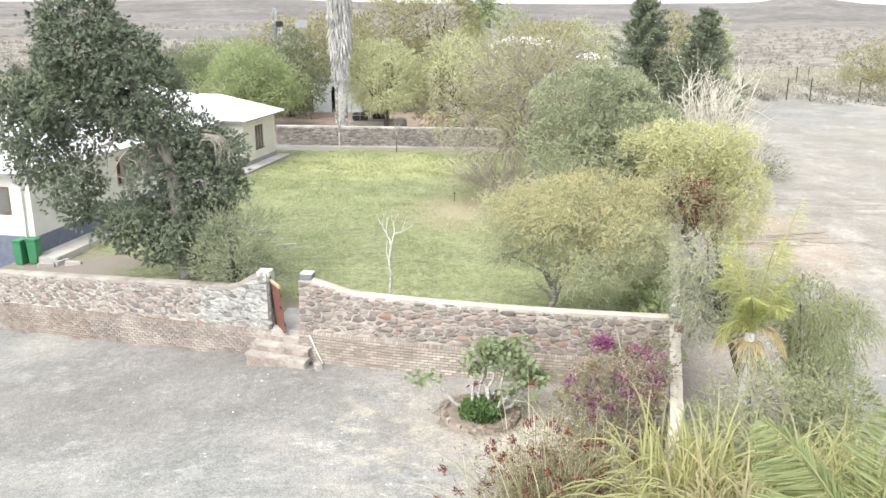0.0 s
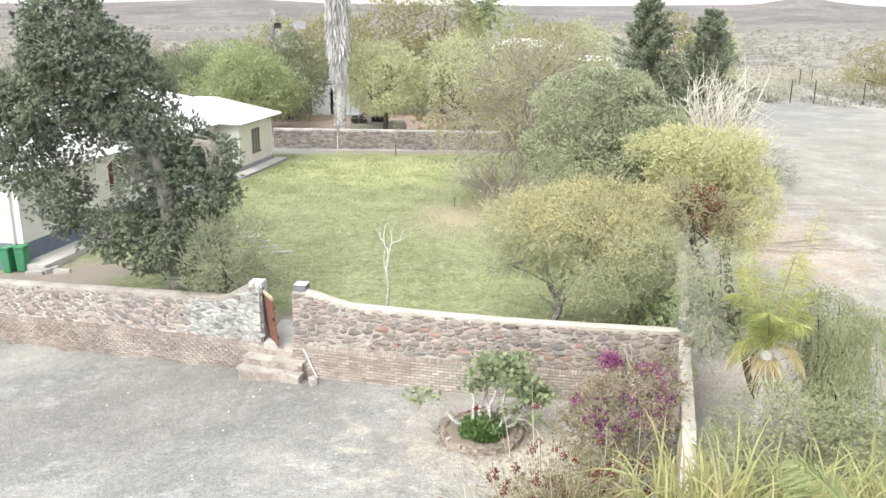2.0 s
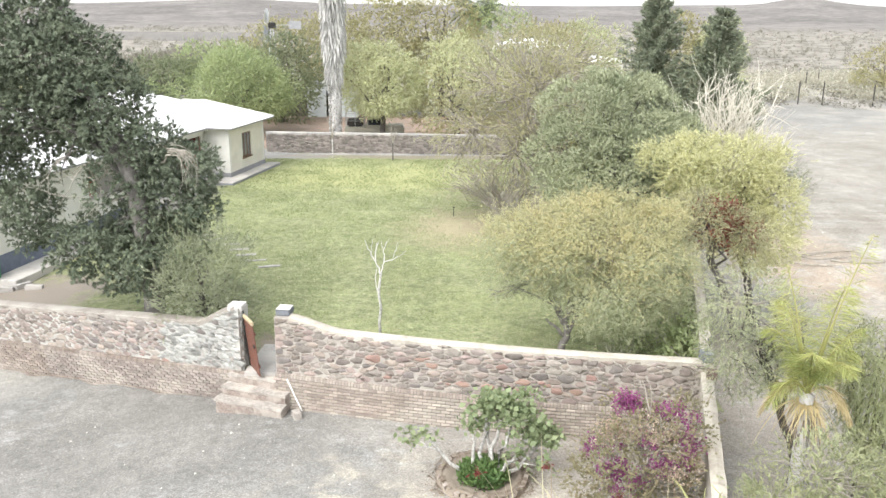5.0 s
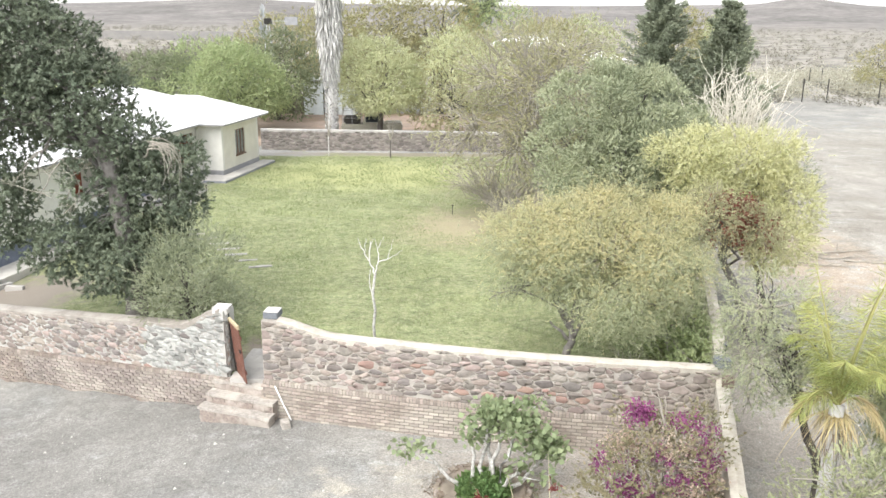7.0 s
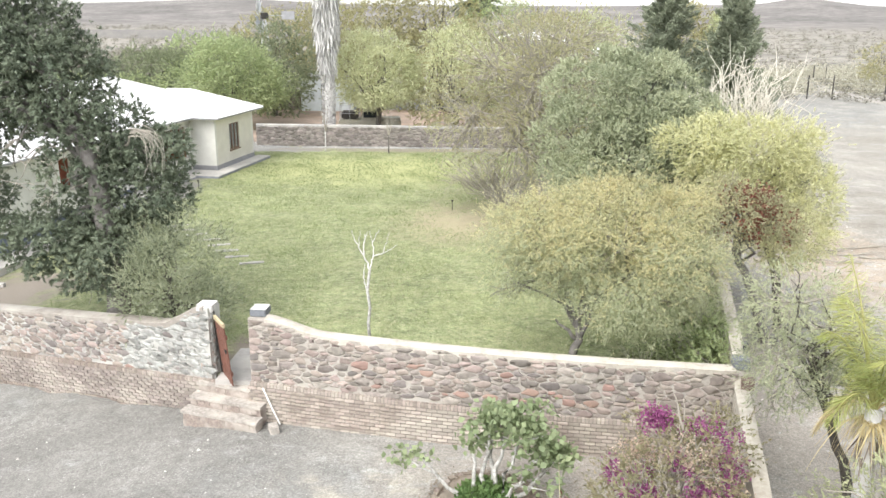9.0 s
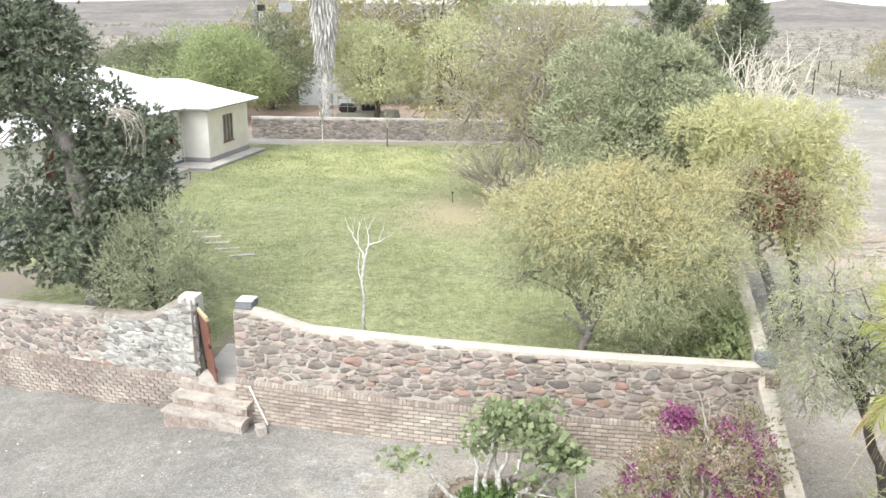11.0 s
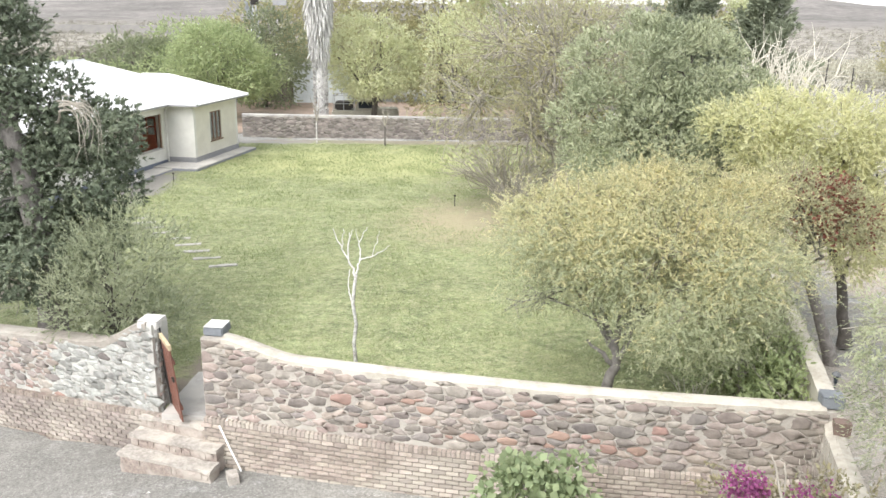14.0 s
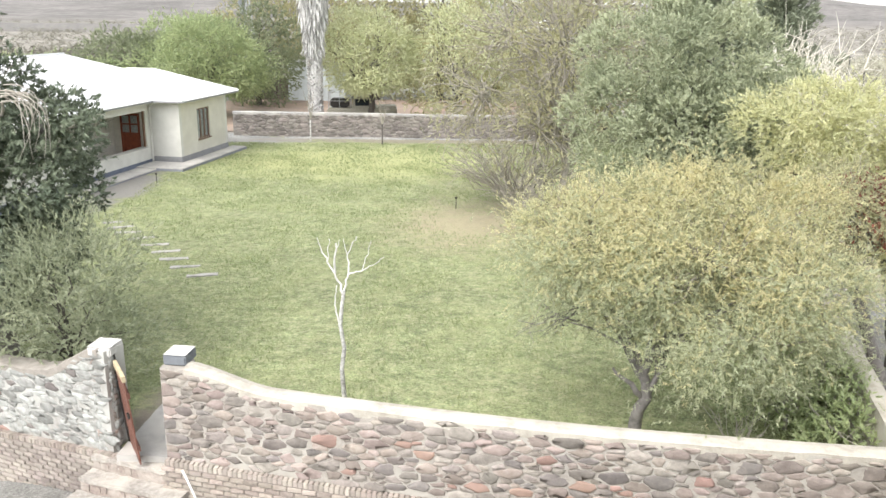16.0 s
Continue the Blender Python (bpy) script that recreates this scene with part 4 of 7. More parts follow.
    for x0, x1, z0, z1 in ((-1.54, -1.46, F, F + 2.1), (-0.64, -0.56, F, F + 2.1), (-1.46, -0.64, F + 2.0, F + 2.1), (-1.46, -0.64, F + 1.57, F + 1.63), (-1.08, -1.02, F + 1.2, F + 2.0)):
        part("door_frame", box(x0, e - 0.07, z0, x1, e - 0.003, z1), M_DOORRED, d)
    part("door_pane", box(-1.46, e - 0.03, F + 1.2, -0.64, e - 0.02, F + 2.0), M_GLASS, d)
    d = put("door", None, h, "red-brown panelled door")
    part("door_leaf", box(-1.947, 8.5, F + 0.01, -1.9, 9.5, F + 2.05, 0.01), M_DOORRED, d)
    part("opening_sill", box(-t - 0.02, 12.6, F + 0.58, 0.04, 17.2, F + 0.63), M_PAVING, h, "pale concrete sill")
    part("opening_sill", box(-t - 0.02, 6.2, F + 0.85, 0.04, 12.2, F + 0.9), M_PAVING, h, "pale concrete sill")
    part("opening_frame", box(-0.14, 17.1, F + 0.63, -0.06, 17.197, 3.397), M_WOODFRAME, h)
    part("opening_frame", box(-0.14, 12.603, F + 0.63, -0.06, 12.7, 3.397), M_WOODFRAME, h)
    # end wall window, dark in its reveal
    w = put("end_window", None, h, "dark narrow window with brown frame")
    part("frame", box(-1.62, -t - 0.02, 2.0, -0.98, -t - 0.003, 3.2), M_WOODFRAME, w)
    part("pane", box(-1.56, -t - 0.03, 2.06, -1.04, -t - 0.022, 3.14), M_GLASS, w)
    for px in (-0.35, -1.9):
        pile = Pile()
        pile.add(*tube([(px, -t - 0.1, 3.5), (px, -t - 0.08, 2.0), (px, -t - 0.08, 0.1)], [0.045] * 3, 8))
        put("downpipe", pile.mesh("downpipe", M_WALLWHITE if px > -1 else M_PLINTH, True), h, "painted downpipe")
    return h


def roof_material(axis):
    m = material("white roof sheeting", (0.7, 0.7, 0.71), (0.63, 0.63, 0.64), 1.2, 0.5, 0, c=(0.74, 0.74, 0.74), patch=0.4)
    n, l = m.node_tree.nodes, m.node_tree.links
    tc = n.new("ShaderNodeTexCoord")
    wave = n.new("ShaderNodeTexWave")
    wave.bands_direction = "Y" if axis == 0 else "X"
    wave.inputs["Scale"].default_value = 4.1
    l.new(tc.outputs["Object"], wave.inputs["Vector"])
    b = n.new("ShaderNodeBump")
    b.inputs["Strength"].default_value, b.inputs["Distance"].default_value = 0.5, 0.02
    l.new(wave.outputs["Fac"], b.inputs["Height"])
    l.new(b.outputs[0], n["Principled BSDF"].inputs["Normal"])
    return m


M_ROOFSHEET = [roof_material(0), roof_material(1)]
M_DARKGLASS = material("dark glass", (0.03, 0.035, 0.04), (0.02, 0.025, 0.03), 2.0, 0.1, 0)
M_GLASS = bpy.data.materials.new("window glass")
M_GLASS.use_nodes = True
gb = M_GLASS.node_tree.nodes["Principled BSDF"]
gb.inputs["Base Color"].default_value = (0.75, 0.8, 0.82, 1)
gb.inputs["Roughness"].default_value, gb.inputs["Transmission Weight"].default_value, gb.inputs["IOR"].default_value = 0.03, 0.9, 1.45
farmhouse = house()

# ---- trees of the garden ----
carob = tree("carob_tree", "tall dark green evergreen tree with heavy hanging foliage", "tree", (-9.3, 27.3, 0.75),
     [(-2.81, 0.9, 9.22, 1.29, 1.13, 1.07), (-2.18, 0.6, 8.1, 1.79, 1.32, 1.25), (-3.33, 0.6, 6.77, 1.63, 1.34, 1.27), (-0.92, 0.5, 6.79, 1.45, 1.23, 1.18), (-4.59, 0.7, 5.19, 0.89, 0.93, 1.33), (-3.28, 0.3, 3.77, 0.7, 0.75, 1.3), (1.25, 0.9, 4.85, 1.1, 1.0, 0.85), (1.0, 0.6, 3.9, 1.2, 1.1, 1.05), (0.75, 0.2, 5.75, 0.75, 0.65, 0.5), (-0.6, -0.1, 4.4, 0.45, 0.4, 0.85), (-1.3, 0.1, 2.6, 1.0, 0.95, 0.9), (0.01, 0.1, 2.2, 1.3, 1.1, 1.0), (1.0, 0.4, 2.6, 0.9, 0.95, 1.0), (-5.41, 1.1, 6.15, 0.84, 0.88, 1.3), (-0.1, -0.3, 6.0, 0.8, 0.6, 0.6), (-2.2, 0.4, 5.3, 0.55, 0.6, 0.5), (-1.5, 0.5, 5.6, 0.6, 0.6, 0.5), (-2.6, 0.3, 2.9, 0.4, 0.4, 0.5), (0.2, 0.5, 3.2, 0.7, 0.6, 0.7)],
     L_DARK, M_BARKGREY, 215000, 0.098, 0.42, 0.36, 0.86, 0.1, 10, 1.0, 0.1, 0.29, [(0.5, 0, -0.1), (0.45, 0, 1.0), (0.31, 0, 3.39), (0.02, 0, 5.24), (-0.12, 0.15, 5.8)], 16, twigs=70, low=0.5, gap=-0.4, ragged=0.4)
pile = Pile()
for a, e in (((0.1, 0, 4.9), (-2.6, 0.4, 4.7)), ((0.0, 0, 5.1), (-1.9, 0.2, 5.5)), ((0.0, 0, 5.3), (-3.2, 0.3, 6.0)), ((0.2, 0, 4.2), (-1.7, 0.0, 3.4)), ((-1.2, 0.2, 5.2), (-2.0, -0.3, 4.0)), ((-0.9, 0.2, 5.0), (-1.1, -0.4, 3.9)), ((-1.7, 0.2, 5.5), (-2.7, -0.2, 4.4)), ((-1.4, 0.1, 4.9), (-0.6, -0.5, 4.4)), ((-2.2, 0.5, 8.3), (-2.9, -0.9, 8.6)), ((-2.4, 0.5, 9.0), (-2.0, -0.7, 9.6)), ((0.3, 0, 1.0), (-0.5, -0.3, 1.9)), ((0.5, 0, 0.8), (1.0, 0.1, 2.0))):
    arc = bent(a, e, 0.12, 0.09, 8)
    pile.add(*tube(arc, np.linspace(0.03, 0.008, 8), 6))
    for _ in range(4):
        g = arc[rng.integers(2, 7)]
        pile.add(*tube(bent(g, g + rng.normal(size=3) * 0.35 + (0, -0.1, -0.15), 0.05, 0.2, 5), np.linspace(0.015, 0.005, 5), 5))
put("bare_branch_mass", pile.mesh("bare_branch_mass", M_BARKPALE, True), carob, "bare pale branches in the gaps of the crown")["kind"] = "stuff"
hang = thing("dead_branch", "pale dead branch curling down out of the dark tree", "branch", (-7.6, 26.3, 6.5))
pile = Pile()
tt = np.linspace(0, 1, 10)[:, None]
for k in range(17):
    a = np.array((-0.1, 0.1, 0.0)) + rng.normal(size=3) * (0.05, 0.06, 0.05)
    m = np.array((rng.uniform(0.35, 1.0), rng.uniform(-0.3, 0.1), rng.uniform(-0.1, 0.22)))
    e = np.array((rng.uniform(0.1, 0.72), rng.uniform(-0.35, 0.1), rng.uniform(-1.15, -0.3)))
    arc = a * (1 - tt) ** 2 + 2 * m * tt * (1 - tt) + e * tt ** 2 + rng.normal(size=(10, 3)) * 0.012
    pile.add(*tube(arc, np.linspace(0.017 if k < 5 else 0.011, 0.004, 10), 5))
pile.add(*tube(bent((-0.7, 0.9, -0.5), (-0.08, 0.1, 0.0), -0.05, 0.08, 7), np.linspace(0.035, 0.018, 7), 6))
put("twig_mass", pile.mesh("twig_mass", M_BARKPALE, True), hang)["kind"] = "stuff"
tree("olive_bush", "grey-green bush beside the gate wall", "bush", (-7.0, 26.2, 0.8),
     [(0.08, 0, 2.1, 0.85, 0.9, 1.0), (0.5, 0.1, 2.6, 0.62, 0.7, 0.75), (-0.4, -0.1, 1.5, 0.75, 0.75, 0.9), (0.4, 0, 1.1, 0.8, 0.75, 0.8)],
     L_BUSHPALE, M_BARK, 20000, 0.075, 0.34, 0.26, 0.95, 0.22, 9, 0.8, -0.2, 0.06, limbs=16, low=0.3, gap=-0.15, ragged=0.9)
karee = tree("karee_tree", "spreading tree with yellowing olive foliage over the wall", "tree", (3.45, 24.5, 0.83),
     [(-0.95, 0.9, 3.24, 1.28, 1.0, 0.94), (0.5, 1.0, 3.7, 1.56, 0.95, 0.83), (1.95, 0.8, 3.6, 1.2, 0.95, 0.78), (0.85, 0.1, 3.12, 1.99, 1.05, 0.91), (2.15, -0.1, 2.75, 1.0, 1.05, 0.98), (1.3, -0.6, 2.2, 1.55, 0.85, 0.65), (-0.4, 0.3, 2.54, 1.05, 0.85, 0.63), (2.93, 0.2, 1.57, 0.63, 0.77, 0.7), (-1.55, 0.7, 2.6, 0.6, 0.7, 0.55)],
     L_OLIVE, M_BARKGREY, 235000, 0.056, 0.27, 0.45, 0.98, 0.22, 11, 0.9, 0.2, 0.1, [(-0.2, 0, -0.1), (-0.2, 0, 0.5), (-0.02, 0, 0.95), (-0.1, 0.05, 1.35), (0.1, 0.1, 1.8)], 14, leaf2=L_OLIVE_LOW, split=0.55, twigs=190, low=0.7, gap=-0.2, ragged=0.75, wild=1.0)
pile = Pile()
pile.add(*tube(bent((-0.1, 0, 0.95), (-0.62, 0, 1.45), 0.0, 0.1, 6), np.linspace(0.06, 0.02, 6), 7))
pile.add(*tube(bent((-0.02, 0, 1.0), (0.25, 0.0, 1.5), 0.05, 0.1, 6), np.linspace(0.06, 0.03, 6), 7))
for k in range(9):
    a = np.array((-1.1, 0.4, 2.3)) + rng.normal(size=3) * 0.12
    e = np.array((rng.uniform(-2.3, -1.5), rng.uniform(-0.3, 0.4), rng.uniform(1.9, 2.7)))
    pile.add(*tube(bent(a, e, 0.08, 0.15, 6), np.linspace(0.013, 0.004, 6), 5))
put("limb_mass", pile.mesh("limb_mass", M_BARKGREY, True), karee, "crooked forked limbs and bare twigs")["kind"] = "stuff"
tree("round_tree", "large rounded sage-green tree beside the side wall", "tree", (6.3, 33.0, 0.8),
     [(-1.0, 0.3, 5.95, 1.7, 1.6, 1.36), (0.73, 0.3, 5.6, 1.86, 1.8, 1.56), (-1.9, 0.2, 4.6, 1.2, 1.4, 1.5), (-0.4, -0.6, 4.3, 2.0, 1.5, 1.34), (1.48, 0.0, 4.6, 1.3, 1.5, 1.42), (-1.3, -0.3, 3.5, 1.6, 1.2, 0.95), (0.6, -0.2, 3.0, 1.9, 1.5, 1.1), (-0.2, 0.2, 2.0, 1.9, 1.4, 1.0)],
     L_ROUND, M_BARK, 205000, 0.078, 0.36, 0.56, 1.12, 0.13, 9, 0.8, -0.15, 0.22, limbs=12, low=0.6, gap=-0.6, ragged=0.06, wild=0.4)
tree("yellow_tree", "bright yellow-green tree leaning over the side wall", "tree", (9.9, 29.3, 0.3),
     [(-1.99, 0.6, 5.3, 1.12, 1.0, 0.85), (-0.49, 0.5, 5.15, 1.31, 1.15, 1.01), (0.33, 0.2, 4.08, 0.98, 1.05, 1.05), (-1.14, 0.3, 4.31, 1.39, 1.1, 0.98), (-0.05, -0.3, 3.02, 1.06, 1.0, 0.95), (-2.07, 0.3, 4.3, 0.8, 0.85, 0.76)],
     L_YELLOW, M_BARK, 105000, 0.07, 0.36, 0.5, 0.98, 0.18, 9, 0.8, 0.05, 0.13, [(0.4, 0.2, -0.1), (0.1, 0.2, 1.6), (-0.6, 0.3, 3.6)], 14, twigs=20, low=2.0, gap=-0.35, ragged=0.35)
pod_shrub = tree("red_podded_shrub", "leaning shrub hung with dull red pods", "bush", (9.7, 28.6, 0.25),
     [(-2.0, -1.9, 4.15, 0.93, 0.77, 0.6), (-1.05, -1.9, 3.85, 0.6, 0.77, 0.55), (-2.3, -1.7, 4.6, 0.6, 0.77, 0.4)],
     L_ACACIA, M_BARKGREY, 16000, 0.075, 0.3, 0.25, 0.95, 0.2, 9, 0.7, 0.2, 0.12, [(-0.1, 0, -0.15), (-0.85, 0, 1.85), (-1.35, 0, 2.7), (-1.5, -0.9, 3.5)], 16, low=2.6, twigs=24, gap=-0.1, ragged=0.4)
base, lobes = nearer(0.875, (4.6, 47.0, 0.8), [(0, 0, 5.6, 3.9, 3.0, 3.0), (-3.2, -0.4, 3.6, 2.2, 1.8, 2.2), (1.5, 0.2, 7.0, 2.2, 2.0, 1.6), (-1.0, -0.5, 2.4, 2.8, 1.8, 1.8), (-2.2, 0, 6.0, 2.2, 2, 1.8)])
tree("thorn_tree", "half-bare grey-brown thorn tree at the lawn's edge", "tree", base, lobes,
     L_ACACIA, M_BARKPALE, 30000, 0.11, 0.28, 0.42, 1.05, 0.34, 9, 0.7, 0.25, 0.13, [(0, 0, -0.1), (0.2, 0, 1.6), (0.3, 0, 3.6)], 46, twigs=460, twig=0.03, low=0.5, gap=-0.02, ragged=0.8, wild=0.8)

# ---- trees beyond the lawn ----
def far_tree(name, label, x, y, z, w, h, mat, clumps, per, size, seedlobes=5, bark=None, low=0.3, slim=0.4, droop=0.1, bottom=0.22, twigs=0, leaf2=None, shell=0.5, skirt=True):
    """A crown of several uneven lobes w wide and h high."""
    lobes = []
    for k in range(seedlobes):
        a = 2 * math.pi * k / seedlobes + rng.random()
        q = rng.uniform(0.15, 0.4)
        lobes.append((math.cos(a) * w * q * 0.75, math.sin(a) * w * q * 0.6, h * rng.uniform(0.42, 0.72), w * rng.uniform(0.22, 0.32), w * rng.uniform(0.2, 0.3), h * rng.uniform(0.2, 0.28)))
    lobes.append((0, 0, h * 0.6, w * 0.36, w * 0.33, h * 0.38))
    if skirt:
        lobes += [(w * 0.16, -w * 0.1, h * 0.3, w * 0.3, w * 0.26, h * 0.26), (-w * 0.17, -w * 0.08, h * 0.3, w * 0.28, w * 0.26, h * 0.26)]
    return tree(name, label, "tree", (x, y, z), lobes, mat, bark or M_BARK, int(clumps * per * 2.3), size * 0.58, slim, 0.45 + w * 0.045, 0.95, 0.3, 9, 0.7, droop, 0.02 * h + 0.05, None, 12, leaf2, 0.4, twigs, low=low, gap=-0.4, ragged=0.4)


far_tree("pepper_tree", "fresh green spreading tree behind the farmhouse", -16.0, 69, 0.85, 8.8, 6.3, L_PEPPER, 460, 50, 0.26, 7, low=2.4, skirt=False)
far_tree("grove_tree", "grey-green grove tree round the windpump foot", -14.6, 77, 0.85, 7.0, 7.3, L_BUSH, 320, 40, 0.28, 6)
far_tree("pale_tree", "yellow-tinged tree behind the far wall", -4.9, 65.5, 0.85, 5.8, 7.4, L_PALE, 460, 50, 0.2, 6, twigs=24, low=2.9, skirt=False)
far_tree("mixed_tree", "yellow-green tree behind the far wall", 0.6, 66.5, 0.9, 7.0, 7.6, L_PALE, 420, 40, 0.24, 6, leaf2=L_TAMARISK, twigs=30)
for i, (x, y, w, h, m, nm, lb) in enumerate((
        (-16.0, 86, 11, 8.8, L_TAMARISK, "grove_tree", "brown-green grove tree behind the windmill"),
        (-21.5, 82, 9, 6.6, L_PEPPER, "grove_tree", "green grove tree far behind the farmhouse"),
        (-26.0, 80, 8, 5.4, L_BUSH, "grove_tree", "grey-green grove tree far behind the farmhouse"),
        (-10.4, 84, 8, 9.4, L_TAMARISK, "grove_tree", "olive-brown feathery grove tree"),
        (-6.0, 82, 8.5, 10.8, L_TAMARISK, "grove_tree", "olive-brown feathery grove tree"),
        (-0.8, 83, 9, 11.2, L_TAMARISK, "grove_tree", "olive-brown feathery grove tree"),
        (4.0, 86, 8.5, 10.4, L_PEPPER, "grove_tree", "green grove tree below the far palm"),
        (8.4, 78, 9, 8.6, L_TAMARISK, "grove_tree", "brown-green feathery grove tree beyond the wall"),
        (12.6, 84, 8, 8.4, L_YGREEN, "grove_tree", "pale green grove tree beyond the wall"),
        (19.4, 79, 6, 9.6, L_TAMARISK, "grove_tree", "tall bare-topped grove tree behind the cypresses"),
        (23.5, 78, 4.5, 9.0, L_YGREEN, "grove_tree", "yellowish grove tree behind the cypresses"),
        (7.4, 60.5, 7, 6.4, L_TAMARISK, "grove_tree", "brown-green tree at the far wall"),
        (12.5, 56.0, 6, 5.4, L_BUSH, "grove_tree", "dense green tree at the side wall"))):
    far_tree(nm, lb, x, y, 0.9, w, h, m, 300, 40, 0.3, 6)
far_tree("low_grove", "row of pale green low trees", -30, 76, 0.6, 11, 3.8, L_PEPPER, 260, 40, 0.3, 6)
far_tree("low_grove", "row of pale green low trees", -39, 80, 0.5, 12, 3.4, L_YGREEN, 240, 40, 0.3, 6)
far_tree("plain_tree", "umbrella-shaped tree on the plain beside the road", 50.5, 103, 1.0, 8, 5.6, L_TAMARISK, 240, 36, 0.26, 6, low=2.0)
far_tree("dark_shrub", "small dark grey-green shrub beside the track", 18.6, 49.4, 0.5, 2.9, 2.0, L_BUSH, 90, 34, 0.12, 5, low=0.1)
far_tree("track_shrub", "small dry shrub on the bare ground", 26.0, 45.5, 0.6, 1.0, 0.5, L_SCRUB, 40, 20, 0.08, 4, low=0.05)


def cypress(x, y, z, h, w, label):
    """A conical evergreen of upswept sprays."""
    top = thing("cypress", label, "tree", (x, y, z))
    n = 190
    t = np.linspace(0.03, 0.97, n) + rng.normal(size=n) * 0.01
    a = np.arange(n) * 2.399 + rng.normal(size=n) * 0.3
    reach = w / 2 * (1 - np.clip(t, 0, 1)) ** 0.75 * rng.uniform(0.35, 1.35, n) + 0.12
    per = 190
    idx = np.repeat(np.arange(n), per)
    u = rng.random(n * per) ** 0.6
    out = np.stack([np.cos(a), np.sin(a), np.full(n, 0.55)], 1)[idx]
    at = np.stack([np.zeros(n), np.zeros(n), 0.3 + t * (h - 1.0)], 1)[idx] + out * (u * reach[idx])[:, None]
    at += rng.normal(size=(n * per, 3)) * (0.06 + 0.16 * reach[idx] * (1 - u))[:, None]
    length = 0.19 * rng.uniform(0.6, 1.4, n * per)
    v, f = leaf_tris(at, out + rng.normal(size=(n * per, 3)) * 0.45, length, length * 0.4, facing=out * (1, 1, 0.3) + rng.normal(size=(n * per, 3)) * 0.4 + (0, 0, 0.7))
    put("crown", mesh_from("crown", v, f, L_CYPRESS), top)
    p = Pile()
    p.add(*tube([(0, 0, -0.1), (0.02, 0, h * 0.5), (0, 0, h * 0.95)], [0.2, 0.11, 0.02], 8))
    put("trunk", p.mesh("trunk", M_BARK, True), top)


cypress(11.75, 52, 0.85, 11.2, 6.4, "tall dark green cypress behind the side wall")
cypress(15.0, 50.7, 0.85, 10.4, 5.6, "tall dark green cypress near the bare ground")


def bare_bush(name, label, x, y, z, w, h, n, mat, thick=0.03, up=0.7):
    """Many pale dead stems that fork and spread."""
    top = thing(name, label, "bush", (x, y, z))
    p = Pile()
    for _ in range(n):
        a = rng.random() * 2 * np.pi
        q = rng.uniform(0.2, 1)
        e = np.array([math.cos(a) * w / 2 * q, math.sin(a) * w / 2 * q, h * rng.uniform(0.55, 1.0) * (1 - 0.35 * q * (1 - up))])
        arc = bent((rng.normal() * 0.1, rng.normal() * 0.1, -0.05), e, 0.05, 0.12, 7)
        p.add(*tube(arc, np.linspace(thick, 0.006, 7), 5))
        for _ in range(4):
            s = arc[rng.integers(2, 6)]
            e2 = s + (e - s) * rng.uniform(0.4, 0.9) + rng.normal(size=3) * 0.22 * h * 0.5 + (0, 0, 0.1)
            p.add(*tube(bent(s, e2, 0.03, 0.15, 4), np.linspace(thick * 0.5, 0.005, 4), 4))
    put("stem_mass", p.mesh("stem_mass", mat, True), top)["kind"] = "stuff"
    return top


bare_bush("dead_bush", "tall bare pale-stemmed dead bush beside the cypress", 14.1, 46, 0.75, 6.0, 7.2, 70, M_BONE, 0.055)
bare_bush("dead_bush", "low bare pale dead bush", 16.4, 46.2, 0.75, 3.0, 4.2, 36, M_BONE, 0.03)
far_tree("thorn_thicket", "grey-green thicket behind the dead bush", 14.2, 48.2, 0.8, 4.4, 4.6, L_BUSH, 200, 34, 0.18, 5, low=0.2)

